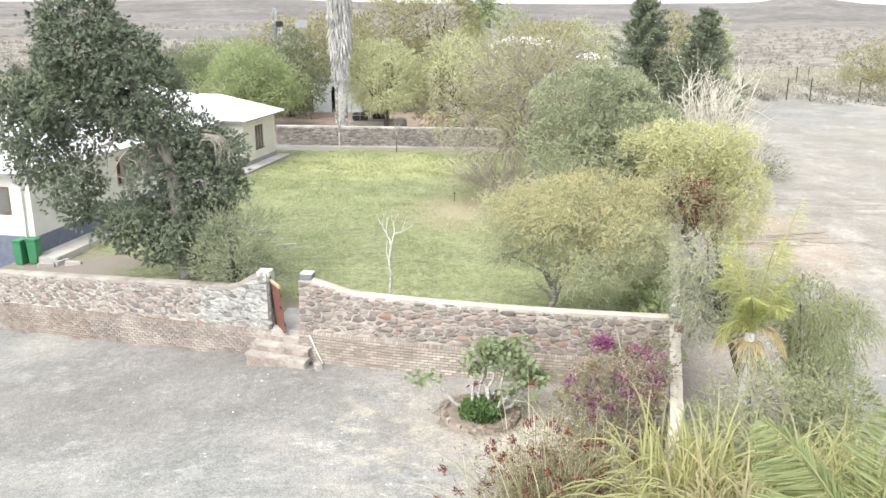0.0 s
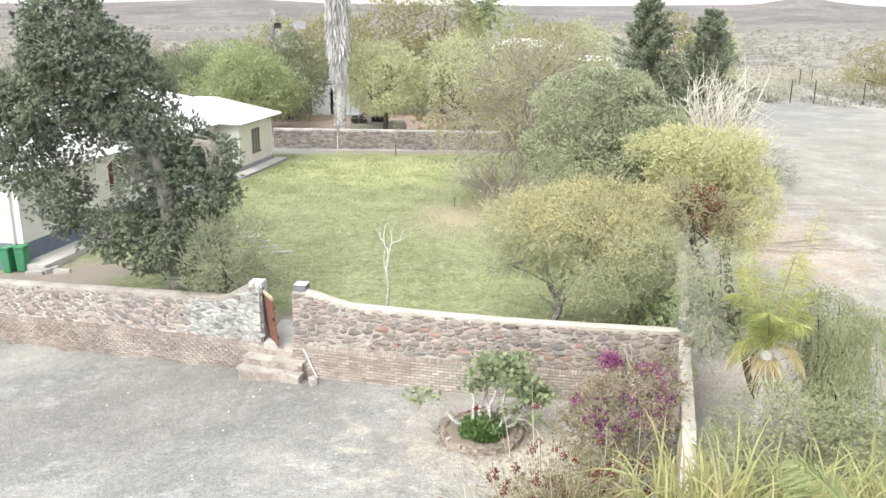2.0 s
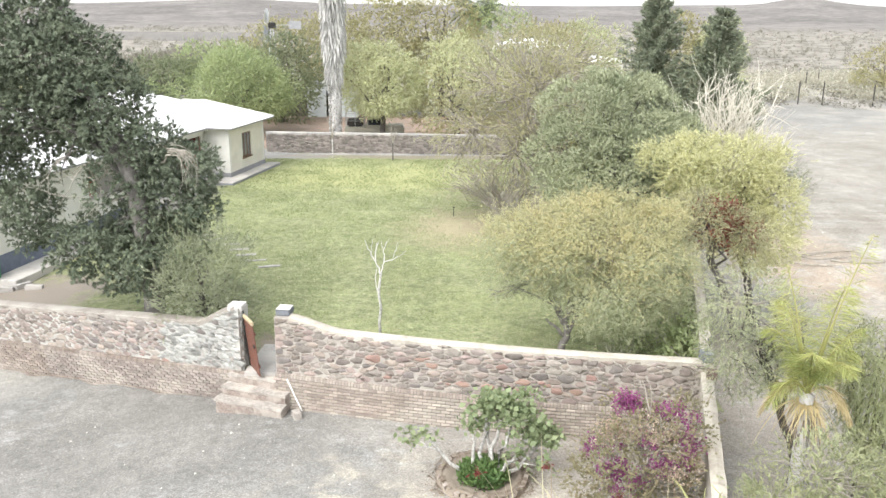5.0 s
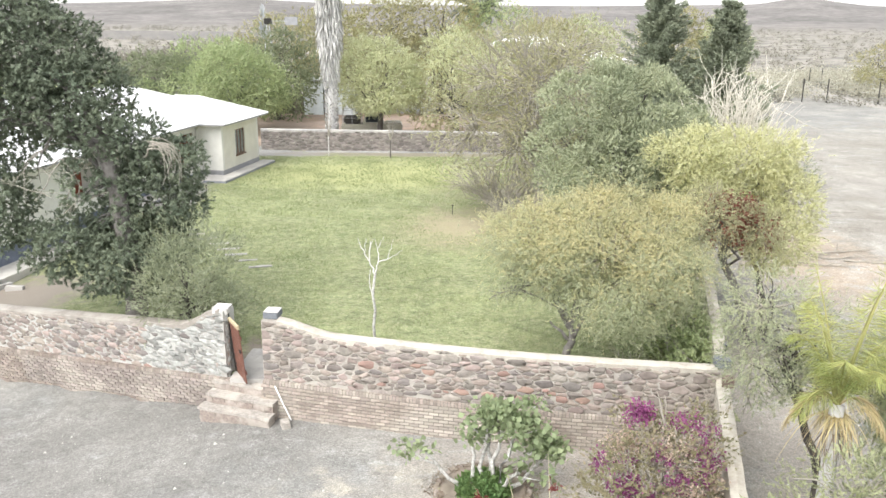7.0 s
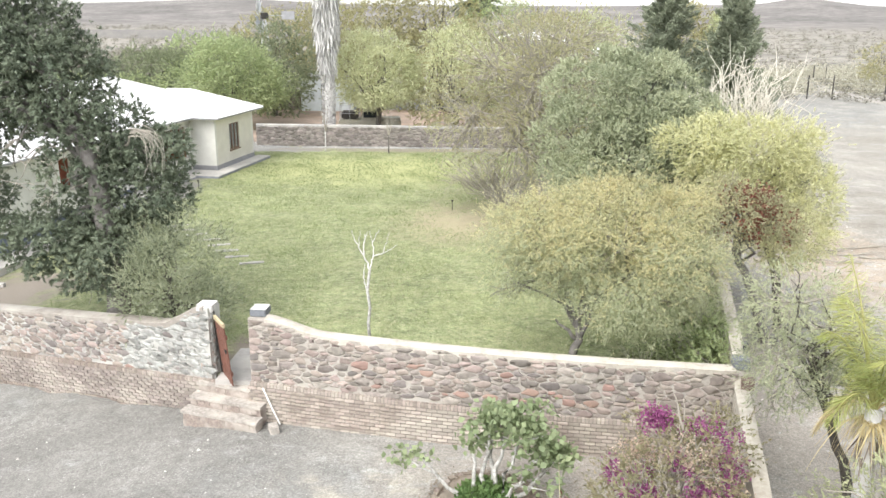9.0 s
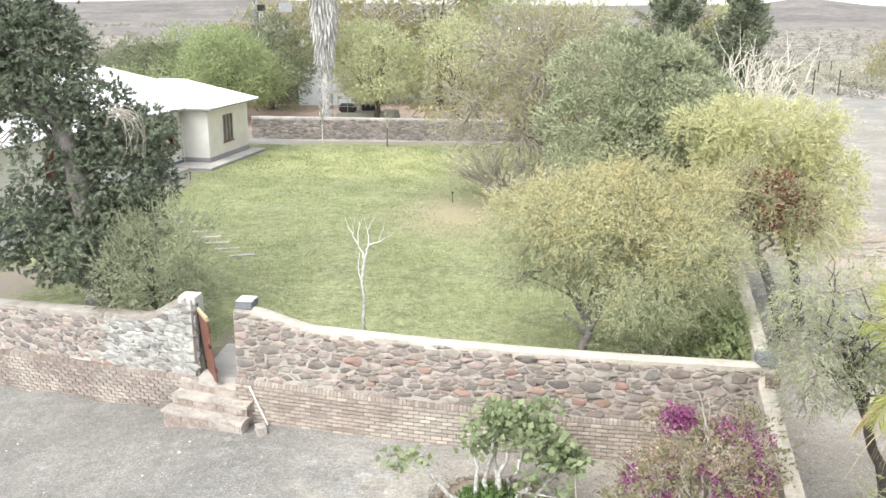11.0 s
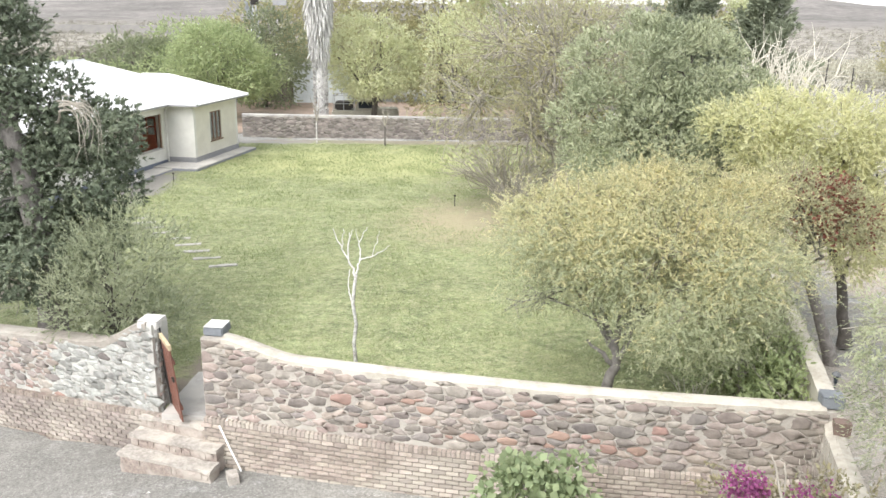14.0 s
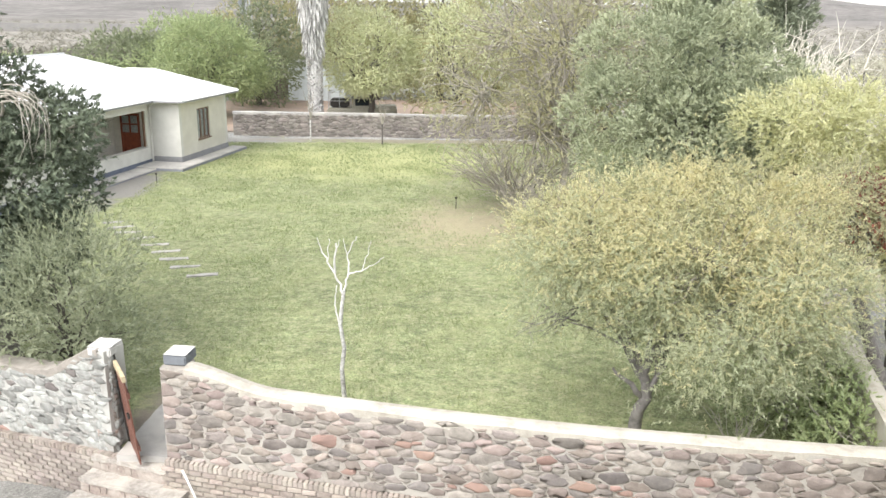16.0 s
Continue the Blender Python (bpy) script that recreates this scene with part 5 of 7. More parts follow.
# ---- tall palm ----
def tall_palm(x, y, z):
    top = thing("fan_palm", "tall fan palm with a shaggy skirt of dead fronds", "palm", (x, y, z))
    p = Pile()
    hs = np.linspace(-0.2, 15, 24)
    p.add(*tube(np.stack([0.12 * np.sin(hs * 0.25), hs * 0, hs], 1), 0.34 + 0.05 * np.cos(hs * 6), 12))
    put("trunk", p.mesh("trunk", M_PALMBARK, True), top)
    n = 5200
    a = rng.random(n) * 2 * np.pi
    h = 4.9 + 10.1 * rng.random(n) ** 0.9
    rr = np.interp(h, [4.9, 6.0, 7.4, 15], [0.36, 0.52, 0.72, 0.84]) * rng.uniform(0.75, 1.05, n)
    at = np.stack([np.cos(a) * rr, np.sin(a) * rr, h], 1)
    along = np.stack([np.cos(a) * 0.12, np.sin(a) * 0.12, -np.ones(n)], 1) + rng.normal(size=(n, 3)) * 0.12
    v, f = leaf_quads(at, along, rng.uniform(0.5, 1.2, n), 0.09)
    put("dead_frond_skirt", mesh_from("dead_frond_skirt", v, f, M_PALMBARK), top, "grey skirt of hanging dead fronds")
    # leaf-base lattice on the lower trunk
    n = 420
    k = np.arange(n)
    h = 0.8 + k * 0.0115
    a = k * 2.399
    at = np.stack([np.cos(a) * 0.36, np.sin(a) * 0.36, h], 1)
    along = np.stack([np.cos(a) * 0.7, np.sin(a) * 0.7, np.ones(n)], 1)
    v, f = leaf_quads(at, along, 0.22, 0.16)
    put("leaf_base", mesh_from("leaf_base", v, f, M_PALMBARK), top)
    for j in range(20):
        a = j * 2.399
        fan = Pile()
        c = np.array([math.cos(a), math.sin(a), 0])
        q = np.array([0, 0, 15.0]) + c * 0.2
        tip = q + c * 1.6 + np.array([0, 0, rng.uniform(-0.6, 1.3)])
        fan.add(*tube(bent(q, tip, 0.08, 0.02, 5), np.linspace(0.035, 0.02, 5), 5))
        m = 30
        sp = np.linspace(-1.25, 1.25, m)
        side = np.array([-c[1], c[0], 0])
        d = unit(tip - q)
        fan.add(*leaf_quads(np.repeat(tip[None], m, 0), d * np.cos(sp)[:, None] + side * np.sin(sp)[:, None] + (0, 0, -0.2), 1.0, 0.07))
        put("frond", fan.mesh("frond", L_PALM), top)


tall_palm(-8.05, 63, 0.9)


def feather_palm(name, label, x, y, z, trunk_h, trunk_r, fronds, length, leaflets, leaf_len, rise, mat, dry=0, leaf_w=0.035, reach=0.72, hang=0.3, mess=0.07):
    """A palm of arching feather fronds; each frond a rib with leaflets."""
    top = thing(name, label, "palm", (x, y, z))
    if trunk_h > 0.3:
        p = Pile()
        hs = np.linspace(-0.1, trunk_h, 10)
        p.add(*tube(np.stack([hs * 0, hs * 0, hs], 1), trunk_r * (1.15 - 0.25 * hs / trunk_h), 10))
        put("trunk", p.mesh("trunk", M_PALMBARK, True), top)
    for j in range(fronds):
        a = j * 2.399 + rng.normal() * 0.15
        up = rise * (1 - 0.75 * (j / fronds)) + rng.normal() * 0.06
        c = np.array([math.cos(a), math.sin(a), 0])
        t = np.linspace(0, 1, 12)
        L = length * rng.uniform(0.8, 1.1)
        rib = np.array([0, 0, trunk_h]) + c * (t * L * reach)[:, None] + np.array([0, 0, 1.0]) * (t * L * up - t ** 2.2 * L * (0.35 + 0.4 * j / fronds))[:, None]
        fr = Pile()
        fr.add(*tube(rib, np.linspace(0.025, 0.006, 12), 5))
        side = np.array([-c[1], c[0], 0])
        m = leaflets
        tt = np.linspace(0.14, 0.99, m)
        at = np.stack([np.interp(tt, t, rib[:, q]) for q in range(3)], 1)
        tan = unit(np.stack([np.interp(tt, t, np.gradient(rib[:, q])) for q in range(3)], 1))
        ll = leaf_len * np.sin(np.pi * (0.12 + 0.86 * tt)) ** 0.6
        for sgn in (1, -1):
            along = tan * 0.75 + side * sgn * 0.9 + rng.normal(size=(m, 3)) * mess + np.array([0, 0, -hang])
            fr.add(*leaf_quads(at, along, ll * rng.uniform(0.85, 1.1, m), leaf_w, 0.3))
        put("frond", fr.mesh("frond", L_PALMDRY if j >= fronds - dry else mat), top, "dry yellow frond" if j >= fronds - dry else "")
    return top


feather_palm("far_palm", "date palm far behind the grove", 2.75, 90, 0.85, 8.9, 0.4, 44, 3.9, 34, 0.8, 1.0, L_CYPRESS, 6, 0.12)
bare_bush("brush_pile", "tangle of pale dead branches at the lawn's far end", 2.6, 43.5, 0.83, 8.0, 3.4, 70, M_BARKPALE, 0.03, 0.0)
bare_bush("brush_pile", "low grey tangle of dead branches under the thorn tree", 3.6, 40.5, 0.83, 5.0, 2.0, 40, M_BARKPALE, 0.022, 0.0)

# ---- gate and steps ----
def gate():
    g = thing("garden_gate", "red-brown boarded wooden gate standing open over the steps", "gate", (-5.27, 24.42, 0.8), math.degrees(math.atan2(23.75 - 24.42, -4.87 + 5.27)))
    g.matrix_basis = g.matrix_basis @ pose(0, 0, 0, 5)
    w = 0.78
    for k in range(6):
        x0 = 0.03 + k * (w - 0.03) / 6
        part("board", box(x0, -0.012, 0.0 + 0.01 * (k % 2), x0 + (w - 0.03) / 6 - 0.006, 0.012, 1.57 - 0.012 * k, 0.003), M_GATE, g)
    part("top_rail", box(0.02, -0.03, 1.5, w + 0.01, 0.03, 1.6, 0.006), M_GATETOP, g, "weathered pale top rail")
    for z in (0.25, 1.2):
        part("ledge", box(0.02, 0.014, z, w, 0.045, z + 0.1, 0.005), M_GATE, g)
    part("latch", box(w - 0.12, -0.05, 0.85, w - 0.02, -0.014, 0.93, 0.005), M_DARKIRON, g, "dark iron latch")
    for z in (0.3, 1.25):
        part("hinge", box(-0.04, -0.02, z, 0.12, -0.013, z + 0.04), M_DARKIRON, g, "dark iron strap hinge")
    p = Pile()
    p.add(*tube([(-0.05, 0.0, -0.05), (-0.05, 0, 1.75)], [0.035, 0.035], 8))
    put("hinge_post", p.mesh("hinge_post", M_DARKIRON, True), g, "dark iron hinge post")


gate()


def rough_box(x0, y0, z0, x1, y1, z1, seed, n=8, amp=0.02):
    """A block with worn, uneven faces."""
    bm = box(x0, y0, z0, x1, y1, z1)
    bmesh.ops.subdivide_edges(bm, edges=[e for e in bm.edges if e.calc_length() > 0.5], cuts=n, use_grid_fill=True)
    bmesh.ops.subdivide_edges(bm, edges=[e for e in bm.edges if e.calc_length() > 0.16], cuts=1, use_grid_fill=True)
    for v in bm.verts:
        q = v.co * 5 + Vector((seed * 7.1, 0, 0))
        v.co += Vector((noise.noise(q), noise.noise(q + Vector((9, 0, 0))), noise.noise(q + Vector((0, 9, 0))))) * amp
    return bm


def steps():
    s = thing("garden_steps", "three worn stone steps with rubble risers up to the gate", "steps", (-4.34, 23.0, 0), -18.4)
    low = -0.35
    for k, (y0, z1) in enumerate(((0.0, 0.24), (0.31, 0.49), (0.62, 0.74))):
        end = y0 + 0.32 if k < 2 else 1.25
        part("riser", rough_box(-1.84 + 0.03 * k, y0 + 0.005, low, -0.01 + 0.16 - 0.05 * k, end, z1 - 0.07, k, 12, 0.035), M_RISER, s, "rubble riser")
        part("tread", rough_box(-1.88 + 0.03 * k, y0 - 0.008, z1 - 0.07, 0.165 - 0.05 * k, end, z1, k + 20, 14, 0.028), M_STEP, s, "pale worn tread")
        x, i = -1.82 + 0.03 * k, 0
        while x < 0.03:
            w = 0.1 + 0.09 * ((i * 37 + k * 11) % 7) / 6
            part("riser_stone", rough_box(x, y0 - 0.005, z1 - 0.21, min(x + w, 0.14 - 0.05 * k), y0 + 0.06, z1 - 0.095 - 0.02 * (i % 2), i + 11 * k, 1, 0.02), M_RISER, s)
            x += w + 0.02
            i += 1
    part("threshold", rough_box(-1.25, 1.0, 0.5, -0.12, 1.7, 0.82, 5), M_STEP, s, "worn stone threshold")


steps()
ob = part("path", rough_box(-0.55, 0, -0.3, 0.5, 2.0, 0.0, 44, 5, 0.015), M_CEMENT, None)
ob.matrix_basis = pose(-4.82, 23.95, 0.855, 0, 0, -4)
tagged(ob, "short grey concrete path behind the gate", "path", kind="structure")
pile = Pile()
pile.add(*tube([(-3.7, 23.3, 0.04), (-3.9, 23.37, 0.46), (-4.1, 23.45, 0.9)], [0.016] * 3, 8))
tagged(put("white_pipe", pile.mesh("white_pipe", M_WHITEPIPE, True)), "thin white pipe leaning against the brick base", "pipe")
ob = part("loose_block", rough_box(-0.1, -0.16, -0.03, 0.1, 0.16, 0.13, 3, 2, 0.02), M_STEP, None)
ob.matrix_basis = pose(-3.8, 23.05, 0.02, 0, 0, 25)
tagged(ob, "loose broken brick lying beside the steps", "brick")

# lantern and stacked brick on the corner pillar
lan = thing("wall_lantern", "small grey garden lantern on the corner pillar", "lantern", (6.62, 22.3, 2.345))
lan.matrix_basis = lan.matrix_basis @ Matrix.Diagonal((0.7, 0.7, 0.7, 1))
pile = Pile()
pile.add(*tube([(0, 0, 0), (0, 0, 0.12)], [0.025, 0.02], 8))
put("stem", pile.mesh("stem", M_LAMPGREY, True), lan)
for k in range(4):
    a = k * math.pi / 2 + 0.4
    pile = Pile()
    pile.add(*tube([(0.04 * math.cos(a), 0.04 * math.sin(a), 0.12), (0.085 * math.cos(a), 0.085 * math.sin(a), 0.34)], [0.008, 0.008], 5))
    put("frame_bar", pile.mesh("frame_bar", M_LAMPGREY), lan)
pile = Pile()
pile.add(*tube([(0, 0, 0.34), (0, 0, 0.37), (0, 0, 0.43)], [0.11, 0.1, 0.02], 8))
put("hood", pile.mesh("hood", M_LAMPGREY, True), lan)
pile = Pile()
pile.add(*tube([(0, 0, 0.13), (0, 0, 0.33)], [0.04, 0.072], 8))
put("glass", pile.mesh("glass", M_DARKGLASS, True), lan)
ob = part("brick_stub", rough_box(-0.13, -0.12, 0, 0.13, 0.12, 0.22, 8, 1, 0.015), M_STUB, None)
ob.matrix_basis = pose(6.55, 21.74, 1.8, 0, 0, -14)
tagged(ob, "short red-brown brick stub on the side wall", "brick stub")

# ---- lawn things ----
def dead_white_tree():
    t = thing("limewashed_tree", "small dead tree with limewashed trunk and forked bare branches", "tree", (-1.79, 25.4, 0.8))
    p = Pile()
    stem = np.array([(0.02, 0, -0.1), (0.03, 0, 0.5), (0.0, 0, 1.0), (0.05, 0.02, 1.4), (-0.01, 0.02, 1.85), (0.03, 0, 2.2), (0.07, 0, 2.48)])
    p.add(*tube(stem, [0.06, 0.044, 0.04, 0.038, 0.036, 0.034, 0.032], 9))
    put("trunk", p.mesh("trunk", M_BARKWHITE, True), t, "blotched grey and limewashed trunk")
    p = Pile()
    for s, e, r in (((-0.01, 0, 1.85), (-0.1, 0.05, 2.2), 0.028), ((-0.1, 0.05, 2.2), (-0.06, 0.08, 2.55), 0.022), ((0.06, 0, 2.42), (-0.08, 0.02, 2.8), 0.04), ((0.07, 0, 2.45), (0.15, 0.03, 2.78), 0.036), ((-0.08, 0.02, 2.78), (-0.04, -0.05, 3.34), 0.034),
                    ((-0.08, 0.02, 2.78), (-0.32, 0.1, 3.2), 0.026), ((-0.32, 0.1, 3.2), (-0.38, 0.1, 3.4), 0.014), ((-0.2, 0.06, 3.0), (-0.18, 0.12, 3.38), 0.014), ((-0.04, -0.05, 3.2), (0.04, -0.1, 3.42), 0.013),
                    ((0.15, 0.03, 2.76), (0.13, 0.1, 3.1), 0.026), ((0.13, 0.1, 3.1), (0.3, 0.12, 3.42), 0.016), ((0.15, 0.03, 2.76), (0.4, -0.05, 2.86), 0.026), ((0.4, -0.05, 2.86), (0.62, -0.06, 2.98), 0.016),
                    ((0.62, -0.06, 2.98), (0.78, -0.1, 3.12), 0.01), ((0.4, -0.05, 2.86), (0.5, 0.1, 3.18), 0.014), ((0.5, 0.1, 3.18), (0.55, 0.1, 3.35), 0.009), ((0.13, 0.1, 3.1), (0.06, 0.2, 3.36), 0.011)):
        p.add(*tube(bent(s, e, 0.03, 0.14, 6), np.linspace(r, r * 0.6, 6) * 0.68, 6))
    put("branch_mass", p.mesh("branch_mass", M_CAPWHITE, True), t, "white bare forked branches")["kind"] = "stuff"


dead_white_tree()


def young_tree(name, label, x, y, h, mat, lime):
    t = thing(name, label, "tree", (x, y, float(lawn_z(x, y))))
    p = Pile()
    p.add(*tube([(0, 0, -0.05), (0.01, 0, h * 0.45)], [0.045, 0.035], 7))
    put("trunk", p.mesh("trunk", lime, True), t, "limewashed lower trunk")
    for k in range(9):
        p = Pile()
        a = k * 2.4
        e = (math.cos(a) * 0.5 * (0.4 + 0.6 * rng.random()), math.sin(a) * 0.5, h * rng.uniform(0.75, 1.0))
        p.add(*tube(bent((0.01, 0, h * 0.42), e, 0.03, 0.12, 5), np.linspace(0.025, 0.006, 5), 5))
        put("branch", p.mesh("branch", mat, True), t)


young_tree("young_tree", "young bare tree with a limewashed trunk by the far wall", -7.75, 58.9, 2.9, M_BARKPALE, M_BARKWHITE)
young_tree("young_tree", "young bare tree with a dark trunk by the far wall", -3.65, 58.1, 2.6, M_BARKPALE, M_BARK)

for k in range(9):
    u = k / 8
    x, y = -6.75 - 4.9 * u, 33.85 + 6.2 * u
    ob = part("stepping_slab", rough_box(-0.42, -0.1, -0.06, 0.42, 0.1, 0.015, k + 30, 3, 0.02), M_CEMENT, None)
    ob.matrix_basis = pose(x + 0.1 * math.sin(k * 5), y, float(lawn_z(x, y)) + 0.01, 0, 0, 14 + 6 * math.sin(k * 3))
    tagged(ob, "narrow pale stepping slab set in the lawn", "stepping slab", "stepping slabs in the lawn")

for x, y, h in ((-4.9, 26.3, 0.4), (0.35, 42.3, 0.45), (-12.35, 46.7, 0.4), (4.9, 24.1, 0.35), (-13.0, 57.6, 0.35)):
    ob = thing("sprinkler_peg", "short dark sprinkler stand pipe in the lawn", "sprinkler", (x, y, float(lawn_z(x, y)) - 0.03), group="sprinklers in the lawn")
    p = Pile()
    p.add(*tube([(0, 0, 0), (0, 0, h)], [0.018, 0.016], 6))
    put("stand_pipe", p.mesh("stand_pipe", M_DARKIRON), ob)
    part("head", box(-0.045, -0.03, h, 0.045, 0.03, h + 0.06, 0.008), M_DARKIRON, ob)


def grass():
    n = 230000
    x, y = rng.uniform(-12.5, 12, n), 23.9 + 34.5 * rng.random(n) ** 1.25
    keep = (x < side_x(y) - 0.4) & (y > 24.2 - 0.18 * (x + 4.4)) & (y > L0[1] + (x - L0[0]) / (L1[0] - L0[0]) * (L1[1] - L0[1]) + 0.7)
    keep &= ~((np.abs(x + 4.9) < 0.7) & (y < 26.3))
    keep &= np.hypot((x - 0.8) / 2.6, (y - 40.5) / 2.9) > rng.uniform(0.3, 1.1, n)
    den = np.array([noise.noise((a * 0.5, b * 0.5, 2)) for a, b in zip(x, y)])
    keep &= den > rng.uniform(-0.7, 0.35, n)
    x, y = x[keep], y[keep]
    z = lawn_z(x, y) - 0.01
    m = len(x)
    al = np.stack([rng.normal(size=m) * 0.6, rng.normal(size=m) * 0.6, np.ones(m)], 1)
    v, f = leaf_tris(np.stack([x, y, z], 1), al, rng.uniform(0.035, 0.08, m) * (0.6 + y / 60), 0.014 + 0.0006 * (y - 24), facing=rng.normal(size=(m, 3)) * 0.6 + (0, -0.6, 0.8))
    ob = new("grass", mesh_from("grass", v, f, M_BLADE))
    tagged(ob, "short tufted green and straw-tipped grass blades", "grass", kind="stuff")


grass()

# ---- bins and odds at the house end ----
def bin_thing(x, y, z, mat, label, turn, h=1.05):
    b = thing("wheelie_bin", label, "bin", (x, y, z), turn, group="bins by the house")
    b.matrix_basis = b.matrix_basis @ Matrix.Diagonal((0.75, 0.75, 0.85, 1))
    bm = bmesh.new()
    vs = []
    for zz, w, d in ((0.06, 0.24, 0.27), (h * 0.9, 0.29, 0.34)):
        vs.append([bm.verts.new((sx * w, sy * d, zz)) for sx, sy in ((-1, -1), (1, -1), (1, 1), (-1, 1))])
    bm.faces.new(vs[0][::-1]), bm.faces.new(vs[1])
    for k in range(4):
        bm.faces.new((vs[0][k], vs[0][(k + 1) % 4], vs[1][(k + 1) % 4], vs[1][k]))
    bmesh.ops.bevel(bm, geom=list(bm.edges), offset=0.03, segments=2, affect="EDGES")
    part("body", bm, mat, b)
    part("lid", box(-0.31, -0.37, h * 0.9 + 0.003, 0.31, 0.36, h * 0.97, 0.025), mat, b)
    for sx in (-1, 1):
        p = Pile()
        p.add(*tube([(sx * 0.2, 0.27, 0.1), (sx * 0.27, 0.27, 0.1)], [0.1, 0.1], 12))
        put("wheel", p.mesh("wheel", M_DARKIRON, True), b)
    p = Pile()
    p.add(*tube([(-0.22, 0.4, h * 0.93), (0.22, 0.4, h * 0.93)], [0.018, 0.018], 6))
    put("handle", p.mesh("handle", mat), b)


bin_thing(-17.85, 33.45, -0.02, M_GREENBIN, "green wheeled bin against the farmhouse plinth", -15, 1.35)
bin_thing(-17.3, 33.5, 0.02, M_GREENBIN, "green wheeled bin beside another green bin", -5, 1.35)
for k, (x, y, a) in enumerate(((-16.6, 32.9, 10), (-16.1, 33.3, 60), (-15.5, 33.0, 0))):
    ob = part("kerb_block", rough_box(-0.32, -0.1, -0.05, 0.32, 0.1, 0.16, k + 50, 2, 0.025), M_CEMENT, None)
    ob.matrix_basis = pose(x, y, float(lawn_z(x, y)) + 0.02, 0, 0, a)
    tagged(ob, "loose grey concrete block on bare soil", "block", "loose blocks by the house")

# ---- planting in the yard ----
def fig():
    t = thing("fig_tree", "small fig tree with limewashed branches in a round bed", "tree", (1.0, 20.1, 0))
    p = Pile()
    ends = []
    for (sx, sy), (ex, ey, ez), w in (((-0.3, -0.1), (-1.25, 0.0, 1.0), 1), ((-0.2, 0.0), (-0.25, 0.2, 1.2), 0), ((0.0, 0.1), (0.1, 0.3, 1.65), 2), ((0.1, 0.1), (0.5, 0.3, 1.85), 3), ((0.15, 0.0), (0.85, 0.1, 1.65), 3), ((0.3, 0.0), (1.2, 0.0, 1.3), 3), ((0.35, -0.1), (1.55, 0.1, 1.05), 2), ((0.2, -0.2), (0.7, -0.4, 0.85), 1), ((0.1, 0.2), (0.25, 0.6, 1.7), 2)):
        arc = bent((sx, sy, -0.05), (ex, ey, ez), 0.02, 0.14, 7)
        p.add(*tube(arc, np.linspace(0.06, 0.022, 7), 7))
        ends += [arc[-1]] * max(1, w)
        for _ in range(w):
            e2 = arc[5] + rng.normal(size=3) * (0.3, 0.25, 0.14) + (0, 0, 0.12)
            p.add(*tube(bent(arc[4], e2, 0.02, 0.1, 4), np.linspace(0.026, 0.01, 4), 5))
            ends.append(e2)
    put("branch_mass", p.mesh("branch_mass", M_BARKWHITE, True), t, "limewashed branches")
    ends = np.array(ends)
    n = 1500
    c = ends[rng.integers(len(ends), size=n)] + rng.normal(size=(n, 3)) * np.array([0.14, 0.14, 0.09]) + (0.0, 0, 0.04)
    al = rng.normal(size=(n, 3)) + (0, 0, -0.25)
    L = rng.uniform(0.1, 0.19, n)
    v, f = leaf_quads(c, al, L, L * 0.8, 0.12, rng.normal(size=(n, 3)) * 0.5 + (0, -0.1, 0.8))
    put("crown", mesh_from("crown", v, f, L_FIG), t)
    n = 2600
    a, r = rng.random(n) * 2 * np.pi, 0.58 * np.sqrt(rng.random(n))
    at = np.stack([np.cos(a) * r, np.sin(a) * r - 0.05, rng.uniform(0.03, 0.42, n) * (1 - 0.4 * r / 0.58)], 1)
    L = rng.uniform(0.07, 0.13, n)
    v, f = leaf_quads(at, rng.normal(size=(n, 3)) + (0, 0, 0.6), L, L * 0.7)
    ob = tagged(put("groundcover", mesh_from("groundcover", v, f, L_FERN)), "dense fresh green groundcover round the fig stems", "groundcover")
    ob.matrix_basis = pose(1.0, 20.1, 0.05)
    # raised earth ring
    v, f = [], []
    m, prof = 48, ((0.62, 0.04), (0.74, 0.07), (0.86, 0.13), (0.97, 0.13), (1.06, 0.02), (1.1, -0.06))
    for k in range(m):
        a = 2 * math.pi * k / m
        for r, z in ((0.0, 0.05),) + prof:
            w = 1 + 0.05 * noise.noise((math.cos(a) * 2, math.sin(a) * 2, r * 4))
            v.append((math.cos(a) * r * w, math.sin(a) * r * w, z + 0.03 * noise.noise((math.cos(a) * 4, math.sin(a) * 4, r * 3 + 8))))
    q = len(prof) + 1
    for k in range(m):
        for j in range(q - 1):
            a, b = k * q + j, ((k + 1) % m) * q + j
            f.append((a, b, b + 1, a + 1))
    ob = new("planting_ring", mesh_from("planting_ring", v, f, M_SOIL, shade=True))
    ob.matrix_basis = pose(1.0, 20.1, 0.0)
    tagged(ob, "raised earth ring edged with small stones round the fig tree", "planting ring")
    for k in range(46):
        a = 2 * math.pi * k / 46 + rng.normal() * 0.02
        r = 1.0 + rng.normal() * 0.025
        w = rng.uniform(0.05, 0.085)
        part("edge_stone", rough_box(-w, -0.05, -0.05, w, 0.05, rng.uniform(0.03, 0.07), k, 1, 0.025), M_SOIL if k % 3 else M_RISER, ob).matrix_basis = pose(math.cos(a) * r, math.sin(a) * r, 0.1, rng.normal() * 8, rng.normal() * 8, math.degrees(a) + 90)
    n = 1500
    a, r = rng.random(n) * 2 * np.pi, rng.normal(1.05, 0.16, n)
    L = rng.uniform(0.03, 0.08, n)
